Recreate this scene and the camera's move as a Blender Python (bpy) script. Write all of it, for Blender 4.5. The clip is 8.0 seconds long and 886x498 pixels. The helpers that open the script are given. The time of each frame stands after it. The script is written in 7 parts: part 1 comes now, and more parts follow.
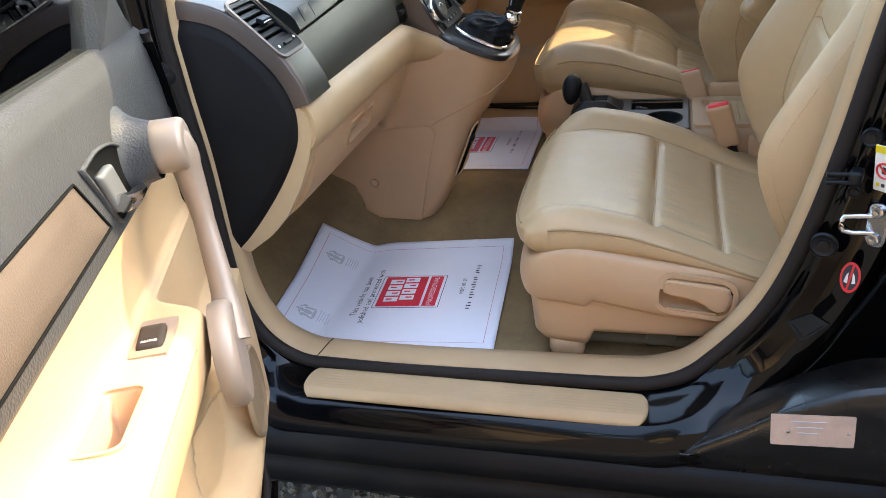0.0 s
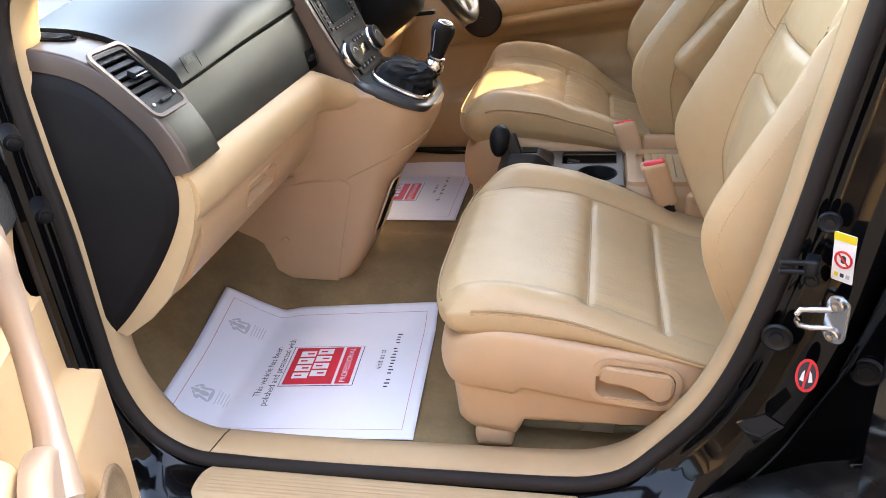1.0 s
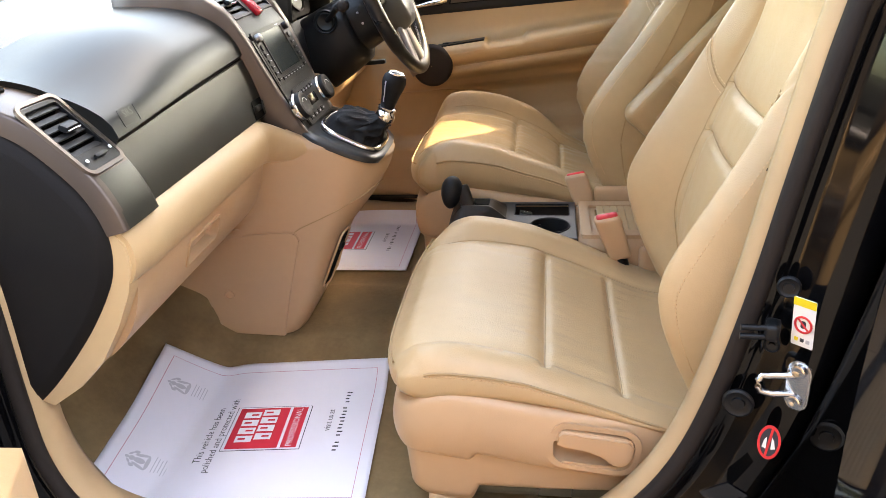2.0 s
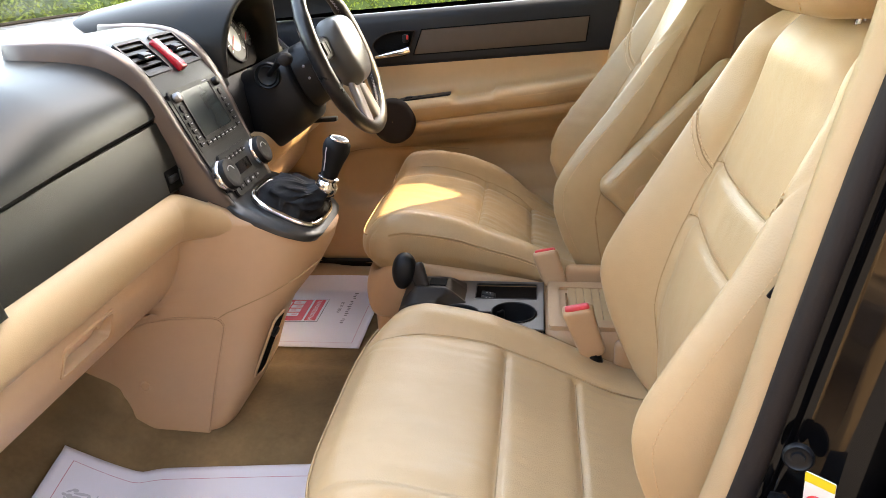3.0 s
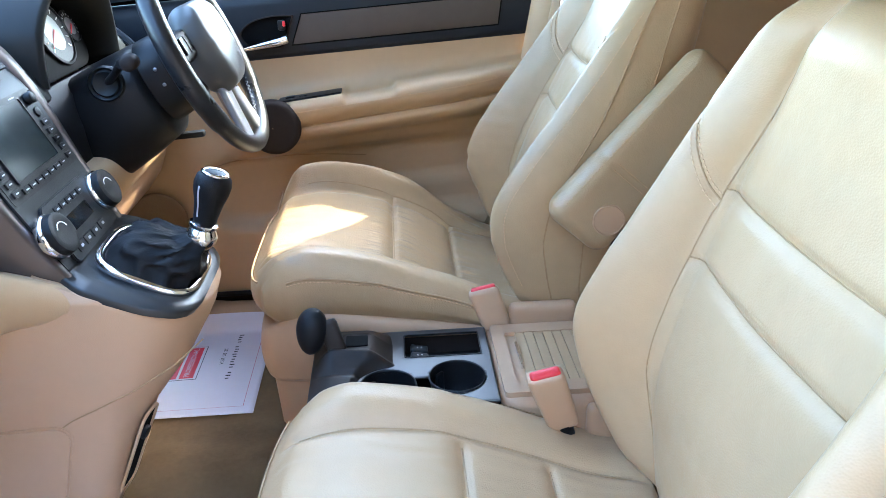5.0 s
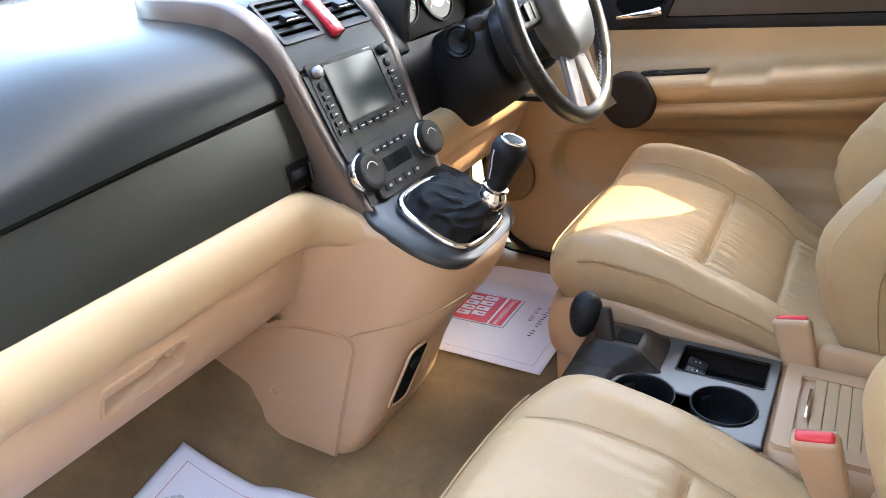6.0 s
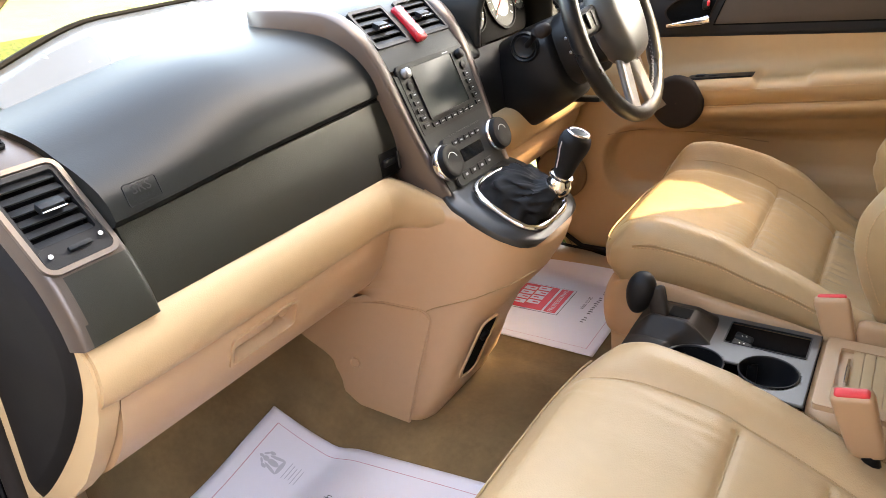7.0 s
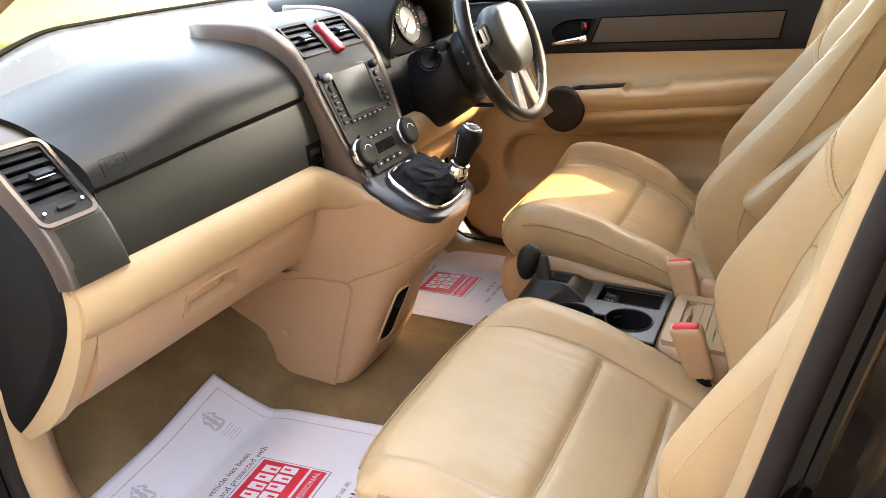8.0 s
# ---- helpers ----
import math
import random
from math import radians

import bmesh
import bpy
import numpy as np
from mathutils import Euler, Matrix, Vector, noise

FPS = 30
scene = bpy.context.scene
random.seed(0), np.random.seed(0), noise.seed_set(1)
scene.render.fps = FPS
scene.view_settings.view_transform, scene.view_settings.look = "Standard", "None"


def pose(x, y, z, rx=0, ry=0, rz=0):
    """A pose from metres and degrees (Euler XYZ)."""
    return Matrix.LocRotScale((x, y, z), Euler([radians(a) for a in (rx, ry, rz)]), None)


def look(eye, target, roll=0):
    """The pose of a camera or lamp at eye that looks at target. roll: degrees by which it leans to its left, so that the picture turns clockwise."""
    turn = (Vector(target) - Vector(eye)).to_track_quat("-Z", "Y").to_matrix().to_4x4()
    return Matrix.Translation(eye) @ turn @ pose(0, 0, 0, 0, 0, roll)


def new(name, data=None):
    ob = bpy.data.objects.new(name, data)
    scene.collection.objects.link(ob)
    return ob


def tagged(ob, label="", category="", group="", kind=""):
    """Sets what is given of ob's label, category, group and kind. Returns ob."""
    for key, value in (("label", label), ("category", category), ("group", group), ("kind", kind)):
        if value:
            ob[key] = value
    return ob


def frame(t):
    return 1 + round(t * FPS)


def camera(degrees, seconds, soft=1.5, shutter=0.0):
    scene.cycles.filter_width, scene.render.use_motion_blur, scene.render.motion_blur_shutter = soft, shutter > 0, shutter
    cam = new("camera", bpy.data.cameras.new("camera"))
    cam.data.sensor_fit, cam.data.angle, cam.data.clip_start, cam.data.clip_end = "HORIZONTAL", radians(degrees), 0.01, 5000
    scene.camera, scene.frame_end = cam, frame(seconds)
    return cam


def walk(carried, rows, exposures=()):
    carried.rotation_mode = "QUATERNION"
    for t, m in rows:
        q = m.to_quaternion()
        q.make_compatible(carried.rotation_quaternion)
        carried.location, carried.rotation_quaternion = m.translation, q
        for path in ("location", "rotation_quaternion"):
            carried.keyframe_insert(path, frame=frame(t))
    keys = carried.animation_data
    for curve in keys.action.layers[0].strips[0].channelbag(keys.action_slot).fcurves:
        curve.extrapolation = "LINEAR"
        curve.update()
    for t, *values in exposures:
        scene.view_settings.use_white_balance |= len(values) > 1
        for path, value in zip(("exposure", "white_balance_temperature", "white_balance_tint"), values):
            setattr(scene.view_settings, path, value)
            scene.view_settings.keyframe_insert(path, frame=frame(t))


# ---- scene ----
cam = camera(60.2, 8.0, soft=0.6)
PATH = [
    (0, (0.366, -1.096, 1.355), (-0.191, 0.574, 0.404), -7.1),
    (0.5, (0.371, -1.004, 1.35), (-0.049, 0.728, 0.443), -4.6),
    (1, (0.359, -0.901, 1.354), (-0.038, 0.836, 0.445), -4.8),
    (2.5, (0.346, -0.787, 1.369), (0.119, 1.046, 0.602), -2.3),
    (3, (0.392, -0.603, 1.372), (0.155, 1.238, 0.628), -1.8),
    (3.5, (0.391, -0.473, 1.371), (0.248, 1.377, 0.625), -2.8),
    (4, (0.302, -0.329, 1.376), (0.453, 1.507, 0.597), -2.7),
    (4.2, (0.262, -0.296, 1.367), (0.531, 1.527, 0.59), -2.0),
    (5.3, (0.305, -0.235, 1.364), (0.153, 1.572, 0.521), -1.3),
    (5.5, (0.356, -0.212, 1.363), (-0.055, 1.548, 0.508), -1.6),
    (6, (0.446, -0.184, 1.371), (-0.442, 1.383, 0.502), -2.6),
    (6.5, (0.458, -0.223, 1.382), (-0.538, 1.27, 0.499), -3.6),
    (7, (0.464, -0.343, 1.39), (-0.507, 1.191, 0.551), -3.3),
    (7.5, (0.499, -0.472, 1.384), (-0.341, 1.15, 0.569), -2.3),
    (8, (0.597, -0.558, 1.407), (-0.201, 1.095, 0.614), -1.7),
]
EXPOSURES = [(0, 3.70, 7200, 9), (0.5, 4.23, 7300, 12), (1, 4.26, 7900, 15), (2.5, 4.36, 9000, 16), (3, 4.33, 8800, 16), (3.5, 4.53, 6750, 10.5), (4, 4.52, 5800, 7), (5.5, 4.80, 5600, 6), (6, 4.70, 7000, 12), (6.5, 4.66, 8300, 16), (8, 4.45, 9100, 16)]
walk(cam, [(t, look(eye, target, roll)) for t, eye, target, roll in PATH], EXPOSURES)

# ---------------------------------------------------------------- light
SUN = Vector((1.15, 1.0, 1.45)).normalized()
world = bpy.data.worlds.new("sky_world")
scene.world = world
world.use_nodes = True
wn = world.node_tree
sky = wn.nodes.new("ShaderNodeTexSky")
sky.sky_type = "NISHITA"
sky.sun_disc = False
sky.sun_elevation = math.asin(SUN.z)
sky.sun_rotation = math.atan2(SUN.x, SUN.y)
sky.air_density, sky.dust_density = 1.2, 2.0
wn.nodes["Background"].inputs["Strength"].default_value = 0.15
wn.links.new(sky.outputs[0], wn.nodes["Background"].inputs["Color"])
sun = new("sun", bpy.data.lights.new("sun", "SUN"))
sun.data.energy, sun.data.angle, sun.data.color = 0.92, radians(0.53), (1.0, 0.875, 0.60)
sun.matrix_world = look(SUN * 20, (0, 0, 0))


# ---------------------------------------------------------------- materials
def material(name, color, rough=0.5, metal=0.0, vary=0.12, scale=6.0, grain=0.0, grain_scale=400.0, coat=0.0,
             stain=None, stain_scale=3.0, rough_vary=0.1, transmission=0.0, ior=1.45, specular=0.5, per_object=0.0, wrinkle=0.0):
    """A surface with large-scale tone changes, fine relief and uneven gloss."""
    m = bpy.data.materials.new(name)
    m.use_nodes = True
    nt = m.node_tree
    b = nt.nodes["Principled BSDF"]
    b.inputs["Metallic"].default_value = metal
    b.inputs["IOR"].default_value = ior
    b.inputs["Coat Weight"].default_value = coat
    b.inputs["Coat Roughness"].default_value = 0.03
    b.inputs["Transmission Weight"].default_value = transmission
    b.inputs["Specular IOR Level"].default_value = specular
    co = nt.nodes.new("ShaderNodeTexCoord")
    n1 = nt.nodes.new("ShaderNodeTexNoise")
    n1.inputs["Scale"].default_value, n1.inputs["Detail"].default_value = scale, 5.0
    nt.links.new(co.outputs["Object"], n1.inputs["Vector"])
    n2 = nt.nodes.new("ShaderNodeTexNoise")
    n2.inputs["Scale"].default_value, n2.inputs["Detail"].default_value = scale * 9, 3.0
    nt.links.new(co.outputs["Object"], n2.inputs["Vector"])
    add = nt.nodes.new("ShaderNodeMath")
    add.operation = "MULTIPLY_ADD"
    nt.links.new(n2.outputs[0], add.inputs[0])
    add.inputs[1].default_value = 0.4
    nt.links.new(n1.outputs[0], add.inputs[2])
    ramp = nt.nodes.new("ShaderNodeMapRange")
    ramp.inputs[1].default_value, ramp.inputs[2].default_value = 0.4, 1.0
    ramp.inputs[3].default_value, ramp.inputs[4].default_value = 1 - vary, 1 + vary
    nt.links.new(add.outputs[0], ramp.inputs[0])
    mul = nt.nodes.new("ShaderNodeVectorMath")
    mul.operation = "SCALE"
    mul.inputs[0].default_value = color
    nt.links.new(ramp.outputs[0], mul.inputs["Scale"])
    last = mul.outputs[0]
    if per_object:
        info = nt.nodes.new("ShaderNodeObjectInfo")
        r2 = nt.nodes.new("ShaderNodeMapRange")
        r2.inputs[3].default_value, r2.inputs[4].default_value = 1 - per_object, 1 + per_object
        nt.links.new(info.outputs["Random"], r2.inputs[0])
        m2 = nt.nodes.new("ShaderNodeVectorMath")
        m2.operation = "SCALE"
        nt.links.new(last, m2.inputs[0])
        nt.links.new(r2.outputs[0], m2.inputs["Scale"])
        last = m2.outputs[0]
    if stain:
        n3 = nt.nodes.new("ShaderNodeTexNoise")
        n3.inputs["Scale"].default_value, n3.inputs["Detail"].default_value = stain_scale, 8.0
        nt.links.new(co.outputs["Object"], n3.inputs["Vector"])
        r3 = nt.nodes.new("ShaderNodeMapRange")
        r3.inputs[1].default_value, r3.inputs[2].default_value = 0.5, 0.75
        nt.links.new(n3.outputs[0], r3.inputs[0])
        mix = nt.nodes.new("ShaderNodeMix")
        mix.data_type = "RGBA"
        nt.links.new(r3.outputs[0], mix.inputs[0])
        nt.links.new(last, mix.inputs[6])
        mix.inputs[7].default_value = (*stain, 1)
        last = mix.outputs[2]
    nt.links.new(last, b.inputs["Base Color"])
    rr = nt.nodes.new("ShaderNodeMapRange")
    rr.inputs[1].default_value, rr.inputs[2].default_value = 0.3, 0.75
    rr.inputs[3].default_value, rr.inputs[4].default_value = max(0.0, rough - rough_vary), min(1.0, rough + rough_vary)
    nt.links.new(n1.outputs[0], rr.inputs[0])
    nt.links.new(rr.outputs[0], b.inputs["Roughness"])
    if grain:
        vo = nt.nodes.new("ShaderNodeTexVoronoi")
        vo.inputs["Scale"].default_value = grain_scale
        nt.links.new(co.outputs["Object"], vo.inputs["Vector"])
        bump = nt.nodes.new("ShaderNodeBump")
        bump.inputs["Strength"].default_value = grain
        bump.inputs["Distance"].default_value = 0.0006
        nt.links.new(vo.outputs["Distance"], bump.inputs["Height"])
        nt.links.new(bump.outputs[0], b.inputs["Normal"])
        if wrinkle:  # soft creases under the grain
            wn_ = nt.nodes.new("ShaderNodeTexNoise")
            wn_.inputs["Scale"].default_value, wn_.inputs["Detail"].default_value, wn_.inputs["Distortion"].default_value = 26.0, 5.0, 1.6
            nt.links.new(co.outputs["Object"], wn_.inputs["Vector"])
            b2 = nt.nodes.new("ShaderNodeBump")
            b2.inputs["Strength"].default_value, b2.inputs["Distance"].default_value = wrinkle, 0.004
            nt.links.new(wn_.outputs[0], b2.inputs["Height"])
            nt.links.new(b2.outputs[0], bump.inputs["Normal"])
    return m


LEATHER = material("tan_leather", (0.438, 0.294, 0.160), 0.43, vary=0.06, grain=0.42, grain_scale=440, stain=(0.365, 0.243, 0.130), stain_scale=2.5, specular=0.45, wrinkle=0.15)
# darker, blotchier and more wrinkled copy of the tan leather
CREASED_LEATHER = material("creased_tan_leather", (0.385, 0.262, 0.140), 0.40, vary=0.08, grain=0.40, grain_scale=440, stain=(0.290, 0.205, 0.112), stain_scale=4, specular=0.5, wrinkle=0.22)
PALE_THREAD = material("pale_thread", (0.60, 0.42, 0.25), 0.7)
SEAM = material("dark_tan_seam", (0.33, 0.215, 0.11), 0.7)
THREAD = material("tan_thread", (0.50, 0.320, 0.170), 0.7)
BEIGE = material("beige_plastic", (0.445, 0.280, 0.163), 0.46, vary=0.04, grain=0.22, grain_scale=800)
# trim beige darkened, so the doorway's shade sits in the colour
SHADED_SILL_TRIM = material("shaded_sill_plastic", (0.375, 0.250, 0.140), 0.55, vary=0.06, grain=0.25, grain_scale=700, stain=(0.32, 0.210, 0.115), stain_scale=5, specular=0.35)
BEIGE_SOFT = material("beige_soft_trim", (0.455, 0.306, 0.168), 0.50, vary=0.05, grain=0.25, grain_scale=550)
PAD = material("dark_dash_foam", (0.0105, 0.0116, 0.0113), 0.37, vary=0.10, grain=0.09, grain_scale=520, specular=0.20, rough_vary=0.02)
LEDGE = material("glossy_grey_ledge", (0.035, 0.036, 0.035), 0.24, vary=0.05, specular=0.36)
PANEL = material("dark_olive_panel", (0.0155, 0.016, 0.0125), 0.36, vary=0.08, grain=0.25, grain_scale=900, rough_vary=0.02)
BROWN = material("dark_brown_trim", (0.082, 0.063, 0.054), 0.36, vary=0.06, grain=0.12, grain_scale=900, metal=0.35)
BLACK = material("black_plastic", (0.0045, 0.0052, 0.0064), 0.5, grain=0.2, grain_scale=700, specular=0.3)
CHARCOAL = material("charcoal_plastic", (0.0075, 0.0100, 0.0122), 0.46, grain=0.12, grain_scale=800, specular=0.3)
NAVY = material("dark_end_panel", (0.0072, 0.0064, 0.0068), 0.70, specular=0.2, grain=0.2, grain_scale=700)
PAINT = material("black_car_paint", (0.0018, 0.0018, 0.0022), 0.10, vary=0.2, coat=0.12, rough_vary=0.05, stain=(0.004, 0.0035, 0.003), stain_scale=9, specular=0.22)
CLAD = material("black_cladding", (0.0042, 0.0042, 0.0052), 0.5, stain=(0.010, 0.009, 0.008), stain_scale=7, grain=0.3, grain_scale=500, specular=0.18)
RUBBER = material("dark_brown_rubber", (0.0150, 0.0115, 0.0105), 0.65, grain=0.2, specular=0.2)
CARPET = material("tan_carpet", (0.20, 0.132, 0.067), 0.95, vary=0.26, scale=11, grain=1.0, grain_scale=900, stain=(0.15, 0.103, 0.055), stain_scale=4, specular=0.1)
PAPER = material("white_paper", (0.66, 0.645, 0.70), 0.6, vary=0.02)
INK = material("black_ink", (0.03, 0.03, 0.04), 0.7)
GREY_INK = material("grey_ink", (0.42, 0.42, 0.46), 0.7)
PINK_INK = material("rose_ink_line", (0.48, 0.20, 0.25), 0.7)
RED_INK = material("red_ink", (0.60, 0.022, 0.045), 0.55, vary=0.04)
RED = material("red_plastic", (0.62, 0.03, 0.035), 0.35)
DARK_RED = material("dark_red_plastic", (0.36, 0.012, 0.022), 0.25)
CHROME = material("chrome", (0.75, 0.75, 0.76), 0.09, metal=1.0, vary=0.03, rough_vary=0.03)
STEEL = material("bright_steel", (0.55, 0.55, 0.56), 0.25, metal=1.0)
SILVER = material("satin_silver_plastic", (0.27, 0.275, 0.285), 0.35, metal=0.55, vary=0.05)
GREYDARK = material("satin_dark_silver", (0.038, 0.039, 0.040), 0.34, metal=0.5, vary=0.05)
TAUPE = material("taupe_metallic_plastic", (0.24, 0.185, 0.145), 0.42, metal=0.2, vary=0.05)
BEZEL = material("satin_brown_bezel", (0.135, 0.112, 0.098), 0.42, metal=0.7, vary=0.05)
TAUPE_INSERT = material("taupe_cloth_insert", (0.080, 0.060, 0.047), 0.6, vary=0.08, grain=0.4, grain_scale=600, specular=0.2)
# same door-top plastic twice: sun and shade are put into the two tones
LIT_DOOR_TOP = material("sunlit_grained_door_top", (0.040, 0.041, 0.043), 0.5, grain=0.7, grain_scale=330, vary=0.12, specular=0.25)
SHADED_DOOR_TOP = material("shaded_grained_door_top", (0.011, 0.0135, 0.018), 0.5, grain=0.3, grain_scale=500, specular=0.3)
BOOT = material("black_leather", (0.006, 0.006, 0.0068), 0.58, grain=0.4, grain_scale=500, specular=0.2)
RIM = material("black_wheel_leather", (0.012, 0.012, 0.013), 0.36, grain=0.3, grain_scale=600, specular=0.45)
SCREEN = material("dark_screen", (0.022, 0.028, 0.027), 0.20, vary=0.2, rough_vary=0.03, specular=0.22)
# near-black that paints in the shade of hollows and gaps; also colours a seal
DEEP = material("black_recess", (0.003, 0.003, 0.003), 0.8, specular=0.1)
WHITE = material("white_print", (0.75, 0.75, 0.74), 0.5)
YELLOW = material("yellow_print", (0.75, 0.58, 0.03), 0.5)
HEADLINER = material("beige_headliner", (0.55, 0.46, 0.34), 0.9)
BELT = material("beige_belt_webbing", (0.50, 0.37, 0.24), 0.7, grain=0.8, grain_scale=700)
TINT = material("dark_tinted_glass", (0.012, 0.014, 0.016), 0.05, vary=0.1, coat=0.3)
def pane(name, tint, ior=1.15):
    """Thin clear glass: light passes straight through, with a mirror sheen at low angles."""
    m = bpy.data.materials.new(name)
    m.use_nodes = True
    nt = m.node_tree
    nt.nodes.remove(nt.nodes["Principled BSDF"])
    tr_, gl_ = nt.nodes.new("ShaderNodeBsdfTransparent"), nt.nodes.new("ShaderNodeBsdfGlossy")
    tr_.inputs[0].default_value = (*tint, 1)
    gl_.inputs["Roughness"].default_value = 0.01
    fr_, mx = nt.nodes.new("ShaderNodeFresnel"), nt.nodes.new("ShaderNodeMixShader")
    fr_.inputs[0].default_value = ior
    nt.links.new(fr_.outputs[0], mx.inputs[0])
    nt.links.new(tr_.outputs[0], mx.inputs[1])
    nt.links.new(gl_.outputs[0], mx.inputs[2])
    nt.links.new(mx.outputs[0], nt.nodes["Material Output"].inputs[0])
    return m


GLASS = pane("clear_glass", (0.95, 0.97, 0.96), 1.03)
LEAF = material("hedge_leaf", (0.16, 0.20, 0.045), 0.5, vary=0.4, scale=3)
def backlit(m, amount, tint):
    """Lets some light through a leaf."""
    nt = m.node_tree
    t_, mx = nt.nodes.new("ShaderNodeBsdfTranslucent"), nt.nodes.new("ShaderNodeMixShader")
    t_.inputs[0].default_value = (*tint, 1)
    mx.inputs[0].default_value = amount
    nt.links.new(nt.nodes["Principled BSDF"].outputs[0], mx.inputs[1])
    nt.links.new(t_.outputs[0], mx.inputs[2])
    nt.links.new(mx.outputs[0], nt.nodes["Material Output"].inputs[0])


backlit(LEAF, 0.62, (0.46, 0.48, 0.09))
HEDGE_CORE = material("hedge_inner_growth", (0.075, 0.10, 0.028), 0.9, vary=0.4)
POLISH = material("polished_black_paint", (0.004, 0.004, 0.005), 0.06, vary=0.2, coat=1.0, rough_vary=0.03)
GRAVEL = material("gravel", (0.085, 0.076, 0.066), 0.9, vary=0.35, scale=12, grain=1.0, grain_scale=120, stain=(0.06, 0.054, 0.048), stain_scale=20)
STONE = material("gravel_stone", (0.095, 0.083, 0.070), 0.8, vary=0.45, scale=30)
GRASS = material("lawn", (0.14, 0.175, 0.04), 0.8, vary=0.35, scale=4, stain=(0.20, 0.19, 0.06), stain_scale=2, grain=1.0, grain_scale=60)
BRICK = material("brick_wall", (0.095, 0.075, 0.062), 0.85, vary=0.3, scale=5, grain=0.6, grain_scale=40)
LABEL = material("worn_aluminium_label", (0.62, 0.47, 0.40), 0.45, metal=0.3, vary=0.15, scale=30)
BOSS = material("satin_brown_moulding", (0.020, 0.0155, 0.013), 0.48, vary=0.08, specular=0.22, grain=0.08, grain_scale=600)
DUSTY = material("dusty_black_paint", (0.0045, 0.004, 0.0038), 0.22, vary=0.35, scale=9, stain=(0.028, 0.022, 0.017), stain_scale=11, rough_vary=0.2, specular=0.5)
DARK_BROWN = material("very_dark_brown_trim", (0.024, 0.0185, 0.0165), 0.62, specular=0.16, vary=0.08, grain=0.1, grain_scale=900)
GRILLE = material("beige_speaker_mesh", (0.21, 0.140, 0.080), 0.6, vary=0.1, grain=1.0, grain_scale=220)
SIDE_GLASS = pane("tinted_side_glass", (0.72, 0.78, 0.75), 1.5)
HUB = material("satin_grey_hub", (0.085, 0.087, 0.088), 0.36, vary=0.05, grain=0.1, grain_scale=700, specular=0.4)
TRAY_TOP = material("satin_tray_silver", (0.095, 0.091, 0.087), 0.42, metal=0.5, vary=0.05)


# ---------------------------------------------------------------- mesh helpers
def obj(name, verts, faces, mat, parent=None, label="", smooth=True):
    me = bpy.data.meshes.new(name)
    me.from_pydata([tuple(map(float, v)) for v in verts], [], [tuple(map(int, f)) for f in faces])
    me.materials.append(mat)
    if smooth:
        me.shade_smooth()
    me.update()
    ob = new(name, me)
    if parent:
        ob.parent = parent
    if label:
        ob["label"] = label
    return ob


def part(name, bm, mat, parent=None, label="", smooth=False):
    bmesh.ops.recalc_face_normals(bm, faces=bm.faces)
    me = bpy.data.meshes.new(name)
    bm.to_mesh(me)
    bm.free()
    me.materials.append(mat)
    if smooth:
        me.shade_smooth()
    ob = new(name, me)
    if parent:
        ob.parent = parent
    if label:
        ob["label"] = label
    return ob


def auto_smooth(ob, angle=40):
    """Smooth faces, with edges sharper than the angle kept crisp."""
    bm = bmesh.new()
    bm.from_mesh(ob.data)
    for f in bm.faces:
        f.smooth = True
    lim = radians(angle)
    for e in bm.edges:
        e.smooth = len(e.link_faces) == 2 and e.calc_face_angle(0) < lim
    bm.to_mesh(ob.data)
    bm.free()
    return ob


def thing(name, label, category, kind="", group=""):
    return tagged(new(name), label, category, group, kind)


def grid(name, P, mat, parent=None, label="", close_u=False, close_v=False, cap=False, smooth=True):
    """A sheet or a tube from an array of points [u][v]."""
    P = np.asarray(P, float)
    n, m = P.shape[:2]
    faces = []
    for i in range(n if close_u else n - 1):
        for j in range(m if close_v else m - 1):
            a, b = (i + 1) % n, (j + 1) % m
            faces.append((i * m + j, a * m + j, a * m + b, i * m + b))
    if cap:
        faces.append(tuple(range(m - 1, -1, -1)))
        faces.append(tuple((n - 1) * m + j for j in range(m)))
    ob = obj(name, P.reshape(-1, 3), faces, mat, parent, label, smooth)
    bm = bmesh.new()
    bm.from_mesh(ob.data)
    bmesh.ops.recalc_face_normals(bm, faces=bm.faces)
    bm.to_mesh(ob.data)
    bm.free()
    if cap:
        auto_smooth(ob, 50)
    return ob


def solid(name, P, mat, parent=None, label="", thick=0.004, smooth=True, offset=-1):
    """A sheet given thickness."""
    ob = grid(name, P, mat, parent, label, smooth=smooth)
    mod = ob.modifiers.new("thickness", "SOLIDIFY")
    mod.thickness, mod.offset = thick, offset
    return ob


def spline(pts, n):
    """n points on a smooth curve through the given ones (Catmull-Rom)."""
    p = np.asarray(pts, float)
    q = np.vstack([2 * p[0] - p[1], p, 2 * p[-1] - p[-2]])
    seg = np.linalg.norm(np.diff(p, axis=0), axis=1)
    s = np.r_[0, np.cumsum(seg)]
    out = []
    for v in np.linspace(0, s[-1], n):
        k = min(int(np.searchsorted(s, v, side="right")) - 1, len(p) - 2)
        t = (v - s[k]) / seg[k] if seg[k] else 0
        a, b, c, d = q[k], q[k + 1], q[k + 2], q[k + 3]
        out.append(0.5 * (2 * b + (c - a) * t + (2 * a - 5 * b + 4 * c - d) * t * t + (3 * b - a - 3 * c + d) * t ** 3))
    return np.array(out)


